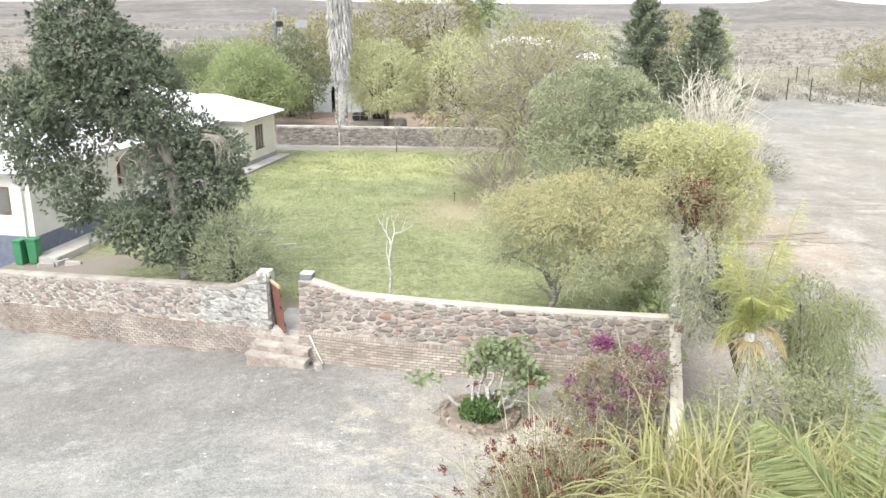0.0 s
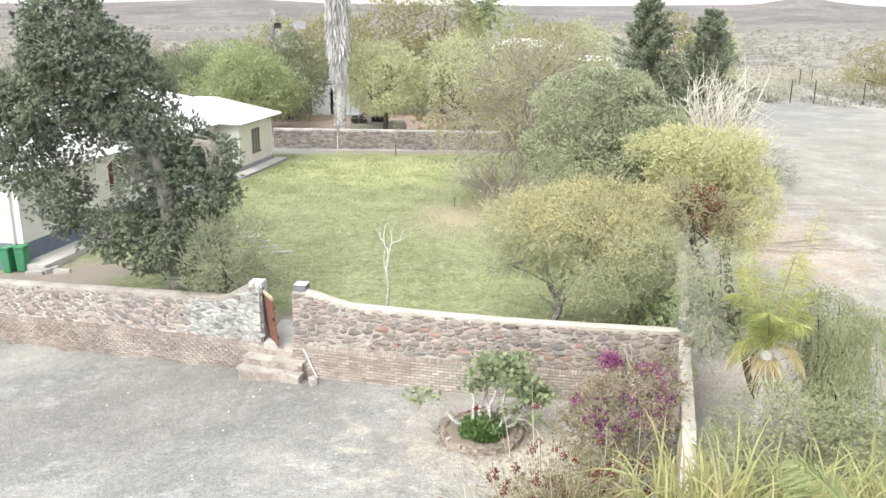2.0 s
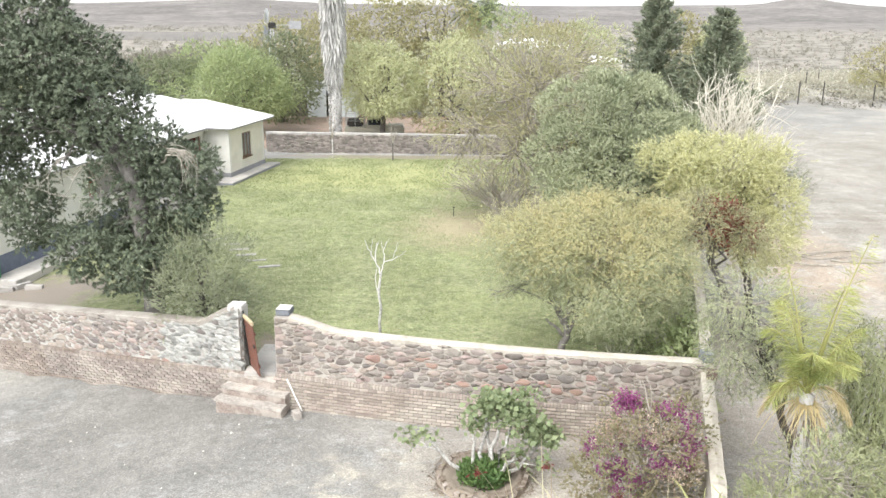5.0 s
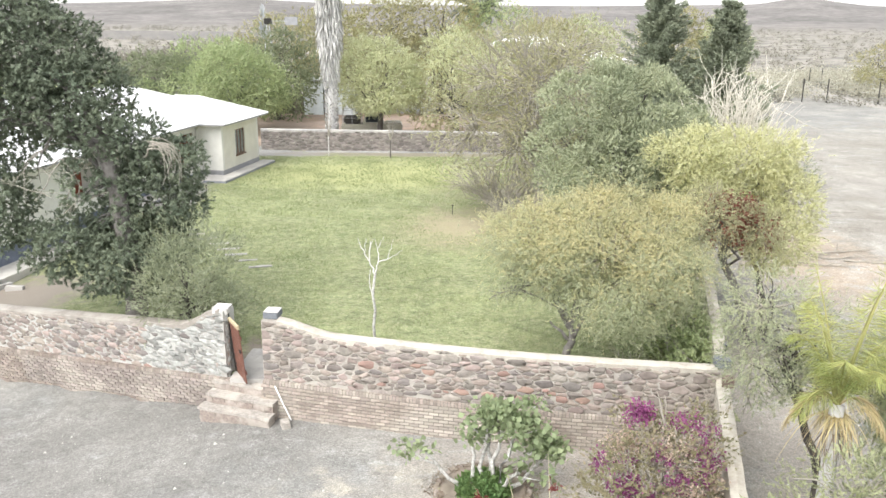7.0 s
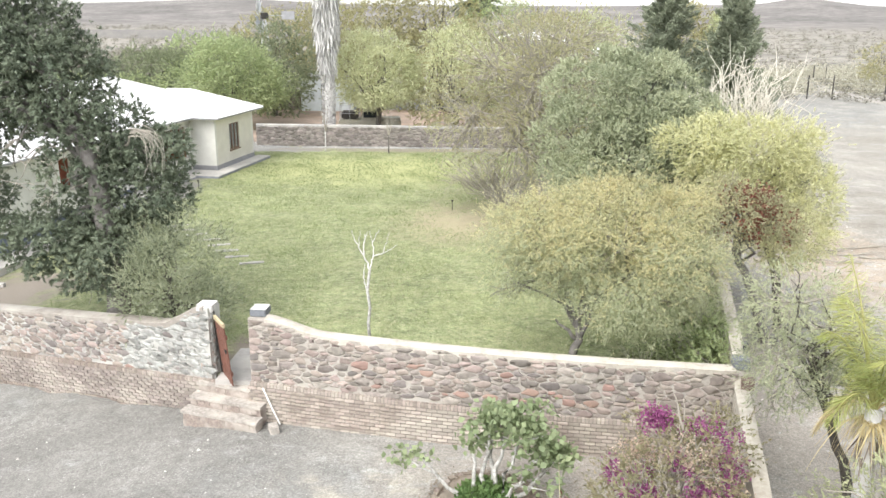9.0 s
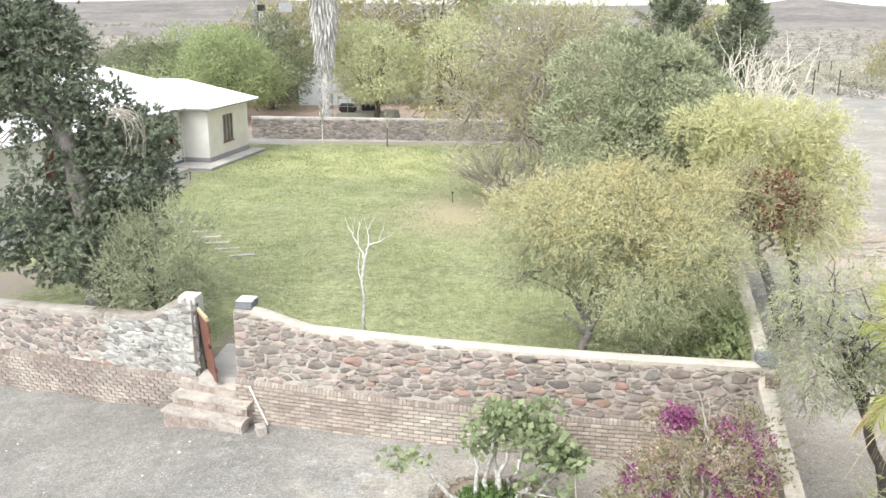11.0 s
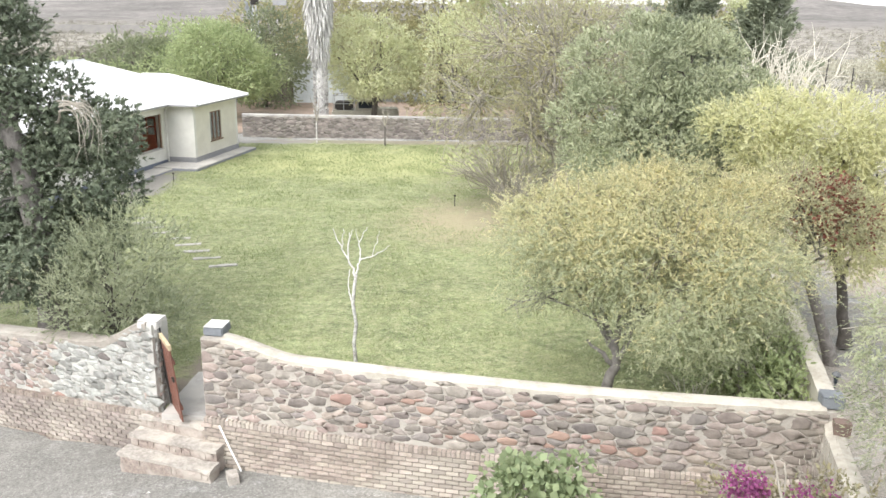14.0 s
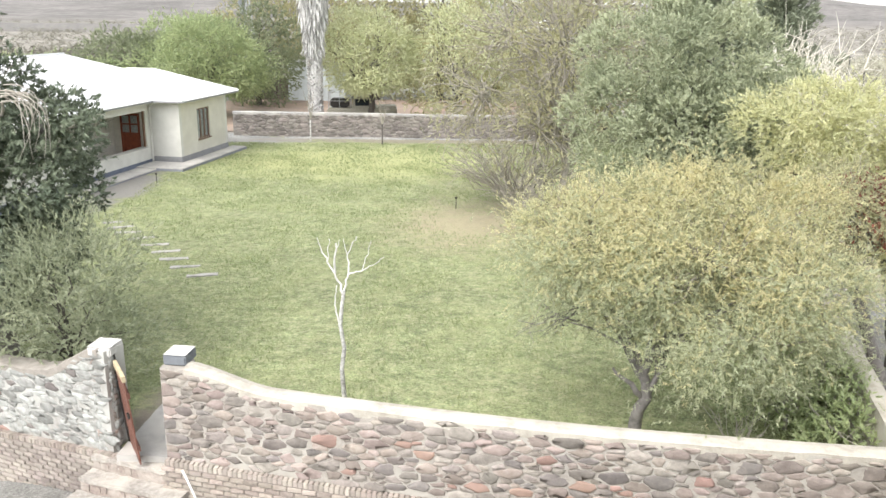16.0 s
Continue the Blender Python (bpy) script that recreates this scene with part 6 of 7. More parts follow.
    v, f = leaf_quads(np.stack([np.cos(a) * r, np.sin(a) * r, 0.03 + 0.12 * (np.abs(r - 0.95) < 0.1)], 1), rng.normal(size=(n, 3)) * (1, 1, 0.15), L, L * 0.5, facing=rng.normal(size=(n, 3)) * 0.3 + (0, 0, 1))
    lit = put("leaf_litter", mesh_from("leaf_litter", v, f, L_LITTER))
    lit.matrix_basis = pose(1.0, 20.1, 0.0)
    tagged(lit, "dry brown leaf litter along the earth ring", "leaf litter", kind="stuff")


L_LITTER = leaf_mat("dry leaf litter", (0.13, 0.1, 0.075), (0.2, 0.16, 0.12), 0.5)
L_FERN = leaf_mat("fresh groundcover leaves", (0.075, 0.125, 0.045), (0.11, 0.165, 0.06), 0.4)
L_BOUG = leaf_mat("dull bougainvillea leaves", (0.16, 0.16, 0.09), (0.2, 0.17, 0.11), 0.4)
fig()
L_DRYPINK = leaf_mat("faded dry bracts", (0.36, 0.27, 0.22), (0.42, 0.36, 0.29), 0.35)
bo = tree("bougainvillea", "loose bougainvillea bush with magenta bracts over dry stems", "bush", (4.2, 18.3, 0.0),
          [(0, -0.1, 1.75, 1.0, 0.8, 0.8), (0.7, 0.1, 2.1, 0.55, 0.7, 0.6), (-0.64, -0.3, 1.4, 0.75, 0.75, 0.9), (-0.38, 0.2, 2.45, 0.28, 0.4, 0.3), (0, 0, 0.8, 1.1, 0.9, 0.8)],
          L_BOUG, M_BARKPALE, 11000, 0.065, 0.55, 0.24, 0.95, 0.18, 8, 0.8, 0.1, 0.05, limbs=34, twigs=130, low=0.12, gap=-0.2, ragged=0.5)


def sprinkle(name, label, parent, lobes, clumps, per, size, mat, r, slim=0.8):
    """Flowers in small heads over the lobes' upper sides."""
    lob = np.array(lobes, float)
    w = rng.integers(len(lob), size=clumps)
    d = unit(rng.normal(size=(clumps, 3)) + (0, -0.4, 0.5))
    c = lob[w, :3] + d * lob[w, 3:] * rng.uniform(0.85, 1.1, (clumps, 1))
    idx = np.repeat(np.arange(clumps), per)
    at = c[idx] + rng.normal(size=(len(idx), 3)) * r
    L = size * rng.uniform(0.7, 1.3, len(idx))
    v, f = leaf_quads(at, rng.normal(size=(len(idx), 3)), L, L * slim)
    ob = put(name, mesh_from(name, v, f, mat), parent, label)
    ob["kind"] = "stuff"


sprinkle("bract_mass", "magenta bracts in loose sprays", bo, [(-0.38, 0.2, 2.72, 0.2, 0.2, 0.16), (0.45, 0.1, 2.4, 0.45, 0.4, 0.3), (0.85, 0.0, 2.25, 0.45, 0.4, 0.35), (0.3, -0.3, 1.85, 0.7, 0.5, 0.4), (-0.85, 0, 1.65, 0.35, 0.4, 0.35), (-0.6, -0.4, 1.2, 0.5, 0.4, 0.4)], 78, 46, 0.05, L_PURPLE, 0.075)
sprinkle("dry_bract_mass", "faded dry bracts and twigs", bo, [(0.55, -0.5, 1.7, 0.4, 0.4, 0.4), (-0.7, 0.1, 2.0, 0.35, 0.3, 0.3), (0.2, -0.2, 2.3, 0.3, 0.3, 0.25)], 34, 40, 0.05, L_DRYPINK, 0.09)
pile = Pile()
for a, e in (((0.1, 0, 1.6), (0.05, 0.2, 3.1)), ((0.05, 0.05, 2.6), (-0.12, 0.2, 3.2)), ((-0.55, 0, 1.6), (-0.75, 0.1, 2.6)), ((0.5, -0.3, 1.3), (1.35, -0.5, 1.65)), ((0.3, -0.3, 1.0), (1.3, -0.6, 0.95)), ((-0.3, -0.3, 1.2), (-0.5, -0.5, 2.0))):
    pile.add(*tube(bent(a, e, 0.04, 0.08, 7), np.linspace(0.022, 0.008, 7), 6))
put("shoot_mass", pile.mesh("shoot_mass", M_BARKPALE, True), bo, "long pale bare shoots")["kind"] = "stuff"


sprinkle("pod_mass", "dull red seed pods in clusters", pod_shrub, [(-2.0, -1.95, 4.15, 0.9, 0.7, 0.55), (-1.1, -1.95, 3.85, 0.7, 0.7, 0.5), (-1.7, -1.8, 4.5, 0.8, 0.7, 0.35)], 120, 13, 0.075, L_RED, 0.08)


def strap_clump(name, label, x, y, z, n, length, spread, rise, mat, width=0.035, parent=None, curl=0.5, thick_base=0.15, lift=0.0):
    """Long arching strap leaves from one root."""
    k = 8
    t = np.linspace(0, 1, k)
    vs, fs, cnt = [], [], 0
    for _ in range(n):
        a = rng.random() * 2 * np.pi
        L = length * rng.uniform(0.5, 1.1)
        o = spread * rng.uniform(0.1, 1.0)
        c = np.array([math.cos(a), math.sin(a), 0])
        up = rise * rng.uniform(0.7, 1.1)
        path = c * (t * L * o)[:, None] + np.array([0, 0, 1.0]) * (t * L * up - t ** 2.3 * L * curl * (0.4 + o))[:, None]
        path += np.array([rng.normal() * thick_base, rng.normal() * thick_base, 0])
        path += rng.normal(size=3) * 0.1 * (t ** 2)[:, None] * L
        path[:, 2] = np.maximum(path[:, 2] + lift, 0.02)
        side = unit(np.cross(c, (0, 0, 1)) + rng.normal(size=3) * 0.3)
        w = width * (1 - t ** 3)[:, None] * 0.5 + 0.002
        vs.append(np.stack([path - side * w, path + side * w], 1).reshape(-1, 3))
        i = np.arange(k - 1) * 2 + cnt
        fs.append(np.stack([i, i + 1, i + 3, i + 2], 1))
        cnt += 2 * k
    top = parent or thing(name, label, "plant", (x, y, z))
    put("strap_leaf_mass", mesh_from("strap_leaf_mass", np.concatenate(vs), np.concatenate(fs), mat), top)["kind"] = "stuff"
    return top, np.array([q[-1] for q in vs])


def red_shrub():
    t, tips = strap_clump("red_flowering_shrub", "dense shrub of pale arching stems with red flower heads", 2.35, 13.5, 0, 1100, 3.9, 0.62, 1.0, L_STRAP2, 0.024, thick_base=0.5, curl=0.5)
    strap_clump("", "", 0, 0, 0, 700, 3.3, 0.55, 1.0, L_BROWNSTEM, 0.014, t, 0.45, 0.55)
    pick = tips[rng.choice(len(tips), 300, replace=False)] * rng.uniform(0.75, 1.0, (300, 1))
    per = 26
    idx = np.repeat(np.arange(len(pick)), per)
    at = pick[idx] * 0.97 + rng.normal(size=(len(idx), 3)) * 0.034
    L = rng.uniform(0.05, 0.1, len(idx))
    v, f = leaf_quads(at, rng.normal(size=(len(idx), 3)), L, L * 0.4)
    put("flower_mass", mesh_from("flower_mass", v, f, L_REDFLOWER), t, "small dark red flower heads")["kind"] = "stuff"
    n = 17000
    at = rng.normal(size=(n, 3)) * np.array([0.75, 0.65, 0.6]) + (0, 0, 1.6)
    at[:, 2] = np.abs(at[:, 2])
    L = rng.uniform(0.05, 0.1, n)
    v, f = leaf_quads(at, rng.normal(size=(n, 3)), L, L * 0.35)
    put("undergrowth", mesh_from("undergrowth", v, f, L_BOUG), t)["kind"] = "stuff"


L_FOUNTAIN = leaf_mat("fine yellow-green fronds", (0.2, 0.225, 0.08), (0.32, 0.32, 0.135), 0.7, 0.4)
L_STRAP2 = leaf_mat("pale grey-green stems", (0.4, 0.37, 0.26), (0.28, 0.265, 0.17), 0.4)
L_BROWNSTEM = leaf_mat("red-brown stems", (0.17, 0.11, 0.085), (0.23, 0.17, 0.12), 0.4)
red_shrub()

L_STRAW = leaf_mat("straw leaves", (0.33, 0.29, 0.18), (0.26, 0.24, 0.14), 0.35)
# the strip beyond the side wall
def tall_clump(label, x, y, stalk, reach, n, mat):
    """Upright stalks that carry a fountain of long arching leaves."""
    top, _ = strap_clump("grass_clump", label, x, y, 0, n // 2, stalk * 1.05, 0.16, 1.0, L_STRAW, 0.03, thick_base=0.3, curl=0.05)
    strap_clump("", "", 0, 0, 0, n, reach, 0.85, 1.15, mat, 0.036, top, 0.8, 0.35, stalk * 0.75)
    strap_clump("", "", 0, 0, 0, n // 2, reach * 0.9, 0.9, 0.7, L_STRAW, 0.024, top, 0.8, 0.35, stalk * 0.7)


tall_clump("tall straw-green strap-leaved clump beside the side wall", 4.0, 11.9, 3.1, 2.7, 420, L_STRAP)
tall_clump("tall straw-green strap-leaved clump between the palms", 5.5, 12.2, 2.7, 2.6, 420, L_STRAP)
tall_clump("dry straw-coloured clump below the palm fronds", 4.4, 10.6, 3.2, 2.5, 300, L_STRAW)
tall_clump("straw-green clump at the end of the planting", 7.2, 12.6, 2.5, 2.5, 420, L_STRAP)
feather_palm("young_palm", "young feather palm with long arching green fronds", 5.3, 8.6, 0.0, 3.9, 0.2, 15, 2.5, 110, 0.8, 1.15, L_PALM, 2, 0.03, 0.66, 0.5)
M_SLATBROWN = material("dead frond bases", (0.24, 0.2, 0.16), (0.17, 0.14, 0.115), 8.0, 0.95, 0.4, 25.0)
qp = feather_palm("queen_palm", "upright palm with fine hanging yellow-green leaflets", 6.9, 17.4, 0.05, 3.4, 0.14, 15, 2.25, 100, 0.55, 1.7, L_FOUNTAIN, 2, 0.013, 0.38, 0.75, 0.25)
strap_clump("", "", 0, 0, 0, 200, 1.5, 0.5, 0.3, L_PALMDRY, 0.018, qp, 1.0, 0.06, 3.2)
strap_clump("", "", 0, 0, 0, 90, 1.3, 0.2, 0.1, M_SLATBROWN, 0.03, qp, 1.2, 0.06, 3.0)
L_BUSH2 = leaf_mat("drooping willow leaves", (0.19, 0.21, 0.115), (0.24, 0.25, 0.14), 0.4, 0.5)
L_LEAF2 = leaf_mat("mid green shrub leaves", (0.2, 0.218, 0.128), (0.26, 0.272, 0.162), 0.4)
tree("garden_shrub", "loose green shrub with pale twisting stems", "bush", (6.1, 16.0, 0.05),
     [(0.1, -0.1, 2.3, 0.75, 0.8, 0.6), (1.23, 0.1, 2.1, 0.85, 0.8, 0.65), (-0.5, -0.5, 2.0, 0.5, 0.6, 0.5), (0.5, -0.1, 2.55, 0.85, 0.8, 0.6), (0.4, 0, 1.3, 1.1, 0.9, 0.7)], L_LEAF2, M_BARKPALE, 12000, 0.07, 0.4, 0.26, 1.0, 0.2, 8, 0.8, 0.0, 0.05, limbs=26, twigs=120, low=0.15, gap=-0.15, ragged=0.5)
tree("garden_shrub", "low green shrub under the palm fronds", "bush", (8.3, 16.8, 0.05),
     [(0.26, 0, 2.1, 0.75, 0.8, 0.6), (0, 0, 1.3, 0.8, 0.8, 0.7)], L_LEAF2, M_BARKPALE, 12000, 0.075, 0.4, 0.28, 0.95, 0.2, 8, 0.8, 0.0, 0.04, limbs=16, twigs=24, low=0.15, gap=-0.15, ragged=0.5)
tree("willow_shrub", "thin-leaved olive-yellow small tree with a crooked dark trunk", "tree", (7.3, 19.6, 0.1),
     [(-0.9, 0.0, 4.35, 0.85, 0.85, 0.55), (-0.34, -0.2, 3.95, 0.8, 0.8, 0.61), (-1.07, -0.3, 3.55, 0.65, 0.77, 0.61), (-0.26, -0.3, 2.94, 0.62, 0.77, 0.49), (-1.0, 0.0, 2.8, 0.5, 0.6, 0.5), (0.1, 0.1, 3.6, 0.6, 0.7, 0.6)], L_OLIVE_LOW, M_BARK, 18000, 0.07, 0.25, 0.24, 1.1, 0.22, 9, 0.8, 0.3, 0.085, [(0.55, 0, -0.1), (0.48, 0, 1.15), (0.18, 0, 1.57), (0.05, 0, 2.1), (-0.33, 0, 2.81), (-0.5, -0.1, 3.5)], 14, L_BUSHPALE, 0.35, 120, None, 1.9, gap=-0.1, ragged=0.5)
tree("willow_shrub", "drooping grey-green small tree beside the palm", "tree", (8.6, 18.4, 0.1),
     [(0.0, 0.2, 3.5, 0.75, 0.8, 0.7), (0.26, 0, 2.7, 0.6, 0.8, 0.85), (0.9, 0.1, 3.0, 0.6, 0.7, 0.8)], L_BUSH2, M_BARK, 24000, 0.1, 0.15, 0.3, 0.95, 0.4, 10, 0.45, 0.9, 0.07, limbs=7, low=1.0, gap=-0.3, ragged=0.3)
tree("corner_bush", "low green bush under the spreading tree in the corner", "bush", (6.1, 25.2, 0.8),
     [(0, 0.3, 0.7, 1.0, 0.9, 0.6), (0.6, 1.3, 0.8, 0.7, 1.0, 0.7), (0.25, -1.5, 0.65, 0.45, 0.9, 0.6), (0.55, -0.4, 0.8, 0.45, 0.9, 0.75)], L_PEPPER, M_BARKPALE, 13000, 0.085, 0.42, 0.26, 0.95, 0.16, 8, 0.8, 0.0, 0.04, limbs=12, twigs=16, low=0.1, gap=-0.2, ragged=0.4)
tree("corner_bush", "dull green and brown undergrowth along the side wall", "bush", (7.2, 28.6, 0.8),
     [(-0.4, -2.2, 0.6, 0.8, 1.0, 0.6), (0.0, -0.4, 0.7, 0.8, 1.2, 0.75), (0.3, 1.6, 0.7, 0.9, 1.2, 0.8)], L_BUSH, M_BARKPALE, 10000, 0.085, 0.42, 0.26, 0.95, 0.16, 8, 0.8, 0.0, 0.03, limbs=10, leaf2=L_LITTER, split=0.4, twigs=40, low=0.1, gap=-0.2, ragged=0.4)
bare_bush("dry_twig_bush", "small bare pale twig bush by the front wall", 4.9, 24.0, 0.83, 0.9, 0.9, 9, M_BARKPALE, 0.014)
bare_bush("dry_climber", "dry straw-coloured climber on the corner", 6.1, 21.1, 0.0, 0.8, 2.0, 16, M_BARKPALE, 0.014)

# ---- beyond the far wall ----
def soil_patch(name, label, x0, y0, x1, y1, mat, lift, nx=24, ny=14):
    v = []
    for i in range(nx + 1):
        for j in range(ny + 1):
            u, w = i / nx, j / ny
            x = x0 + (x1 - x0) * u + (0.5 * noise.noise((w * 5, u * 9, 2)) if 0 < u < 1 else 0.8 * noise.noise((w * 6, u, 1)))
            y = y0 + (y1 - y0) * w + (0.8 * noise.noise((u * 6, w, 4)) if w in (0.0, 1.0) else 0)
            v.append((x, y, float(yard_z(x, y)) + 0.05 * noise.noise((x * 0.35, y * 0.35, 0)) + lift))
    i, j = np.meshgrid(np.arange(nx), np.arange(ny), indexing="ij")
    a = (i * (ny + 1) + j).ravel()
    f = np.stack([a, a + ny + 1, a + ny + 2, a + 1], -1)
    ob = new(name, mesh_from(name, np.array(v), f, mat, shade=True))
    tagged(ob, label, "soil", kind="structure")


M_REDSOIL = material("reddish swept soil", (0.3, 0.235, 0.19), (0.24, 0.188, 0.155), 3.0, 0.95, 0.4, 25.0, (0.36, 0.27, 0.21), 0.4)
soil_patch("swept_yard", "reddish swept soil behind the far wall", -18, 62.2, 10, 82, M_REDSOIL, 0.06)


def shed():
    s = thing("tool_shed", "small pale shed with a dark open doorway", "shed", (-13.0, 80.5, 0.85))
    part("wall", box(0, 0, 0, 1.75, 0.12, 3.1), M_SHED, s, "pale blue-white panel wall")
    part("wall", box(2.55, 0, 0, 4.6, 0.12, 2.9), M_SHED, s)
    part("wall", box(0, 0.12, 0, 0.12, 3.2, 3.0), M_SHED, s)
    part("wall", box(4.48, 0.12, 0, 4.6, 3.2, 2.9), M_SHED, s)
    part("back_wall", box(0.12, 3.08, 0, 4.48, 3.2, 2.9), M_SHED, s)
    part("lintel", box(1.75, 0, 2.5, 2.55, 0.12, 2.95), M_SHED, s)
    part("roof", box(-0.15, -0.2, 3.1, 4.75, 3.35, 3.18), M_GALV, s)
    part("door_sill", box(1.75, -0.1, 0, 2.55, 0.12, 0.06), M_CEMENT, s)
    part("wall_lamp", box(-0.16, -0.12, 1.9, -0.003, 0.08, 2.1, 0.03), M_WHITEPIPE, s, "small white lamp")


M_SHED = material("pale blue-white panel", (0.62, 0.66, 0.67), (0.54, 0.58, 0.59), 2.0, 0.7, 0.1)
shed()
fence = thing("slat_fence", "weathered grey wooden slat fence beside the shed", "fence", (-15.4, 81.2, 0.85))
M_SLAT = material("weathered grey slats", (0.24, 0.21, 0.18), (0.17, 0.15, 0.13), 6.0, 0.9, 0.4, 30.0, pick="object", spread=0.25)
me = bpy.data.meshes.new("slat")
bm = box(-0.085, -0.015, 0, 0.085, 0.015, 1.9, 0.005)
bm.to_mesh(me)
bm.free()
me.materials.append(M_SLAT)
for k in range(15):
    put("slat", me, fence, m=pose(k * 0.19, 0.02 * math.sin(k * 4), 0.06 * math.sin(k * 7)))
part("rail", box(-0.1, 0.02, 0.4, 2.85, 0.07, 0.5), M_SLAT, fence)
part("rail", box(-0.1, 0.02, 1.4, 2.85, 0.07, 1.5), M_SLAT, fence)


def pickup():
    c = thing("pickup_truck", "khaki pickup truck with a load rack parked behind the wall", "truck", (-5.6, 67.2, 0.86), 4)
    M_KHAKI = material("khaki paint", (0.3, 0.29, 0.24), (0.25, 0.24, 0.2), 2.0, 0.4, 0)
    bm = box(-2.3, -0.85, 0.55, 2.2, 0.85, 1.05, 0.08)
    part("body", bm, M_KHAKI, c)
    bm = bmesh.new()
    pr = [(0.9, 1.05), (0.45, 1.75), (-0.55, 1.78), (-0.75, 1.05)]
    lo = [bm.verts.new((x, -0.78, z)) for x, z in pr]
    hi = [bm.verts.new((x, 0.78, z)) for x, z in pr]
    bm.faces.new(lo), bm.faces.new(hi[::-1])
    for k in range(4):
        bm.faces.new((lo[k], lo[(k + 1) % 4], hi[(k + 1) % 4], hi[k]))
    bmesh.ops.bevel(bm, geom=list(bm.edges), offset=0.06, segments=2, affect="EDGES")
    part("cab", bm, M_KHAKI, c)
    part("side_window", box(-0.5, -0.8, 1.2, 0.4, -0.785, 1.62, 0.005), M_DARKGLASS, c, "dark side window")
    part("windscreen", box(0.72, -0.65, 1.15, 0.78, 0.65, 1.5, 0.01), M_DARKGLASS, c, "dark windscreen")
    part("bonnet", box(0.9, -0.78, 1.0, 2.15, 0.78, 1.15, 0.06), M_KHAKI, c)
    for x in (-1.5, 1.45):
        for y in (-0.88, 0.88):
            w = put("wheel", None, c)
            p = Pile()
            p.add(*tube([(x, y - 0.11, 0.37), (x, y + 0.11, 0.37)], [0.37, 0.37], 18))
            put("tyre", p.mesh("tyre", M_DARKIRON, True), w)
            p = Pile()
            p.add(*tube([(x, y - 0.13, 0.37), (x, y + 0.13, 0.37)], [0.2, 0.2], 12))
            put("rim", p.mesh("rim", M_GALV, True), w)
    p = Pile()
    for y in (-0.75, 0.75):
        p.add(*tube([(-2.2, y, 1.05), (-2.2, y, 2.05), (-0.8, y, 2.05), (-0.8, y, 1.05)], [0.03] * 4, 6))
        p.add(*tube([(-2.2, y, 1.5), (-0.8, y, 1.5)], [0.02] * 2, 6))
        p.add(*tube([(-1.5, y, 1.05), (-1.5, y, 2.05)], [0.02] * 2, 6))
    for x in (-2.2, -1.5, -0.8):
        p.add(*tube([(x, -0.75, 2.05), (x, 0.75, 2.05)], [0.025] * 2, 6))
    put("load_rack", p.mesh("load_rack", M_GALV, True), c, "pale tubular load rack")
    part("load", box(-2.1, -0.6, 1.05, -0.9, 0.6, 1.6, 0.1), M_DARKIRON, c, "dark load under the rack")



pickup()


def windpump():
    w = thing("windpump", "steel windpump with its wheel seen edge-on and a tail vane", "windpump", (-15.8, 80, 0.85))
    for sx in (-1, 1):
        for sy in (-1, 1):
            p = Pile()
            p.add(*tube([(sx * 0.75, sy * 0.75, 0), (sx * 0.1, sy * 0.1, 7.9)], [0.04, 0.035], 6))
            put("tower_leg", p.mesh("tower_leg", M_GALV), w)
    for k in range(7):
        z, z2 = 0.6 + k, 1.6 + k
        r, r2 = 0.75 - 0.65 * z / 7.9, 0.75 - 0.65 * z2 / 7.9
        for (ax, ay), (bx, by) in (((-1, -1), (1, -1)), ((1, -1), (1, 1)), ((1, 1), (-1, 1)), ((-1, 1), (-1, -1))):
            p = Pile()
            p.add(*tube([(ax * r, ay * r, z), (bx * r, by * r, z)], [0.018] * 2, 4))
            p.add(*tube([(ax * r, ay * r, z), (bx * r2, by * r2, z2)], [0.014] * 2, 4))
            put("brace", p.mesh("brace", M_GALV), w)
    wheel = put("wheel", None, w)
    for k in range(16):
        a = 2 * math.pi * k / 16
        bm = bmesh.new()
        c, s = math.cos(a), math.sin(a)
        c2, s2 = math.cos(a + 0.3), math.sin(a + 0.3)
        q = [(-0.5, c * 0.55, s * 0.55), (-0.5, c * 1.45, s * 1.45), (-0.3, c2 * 1.45, s2 * 1.45), (-0.36, c2 * 0.55, s2 * 0.55)]
        vs = [bm.verts.new((x, y, z + 8.2)) for x, y, z in q] + [bm.verts.new((x + 0.012, y, z + 8.2)) for x, y, z in q]
        for f in ((0, 1, 2, 3), (7, 6, 5, 4), (0, 4, 5, 1), (1, 5, 6, 2), (2, 6, 7, 3), (3, 7, 4, 0)):
            bm.faces.new([vs[i] for i in f])
        part("blade", bm, M_GALV, wheel)
    part("gearbox", box(-0.3, -0.16, 7.95, 0.35, 0.16, 8.45, 0.05), M_DARKIRON, w, "dark gearbox")
    part("tail_boom", box(0.35, -0.03, 8.2, 1.7, 0.03, 8.26), M_GALV, w)
    part("tail_vane", box(1.5, -0.01, 7.9, 2.6, 0.01, 8.6), M_FASCIA, w, "flat galvanised tail vane")
    p = Pile()
    p.add(*tube([(-0.42, 0, 8.4), (-0.46, 0, 9.7)], [0.03, 0.02], 6))
    put("mast", p.mesh("mast", M_GALV), w)


windpump()


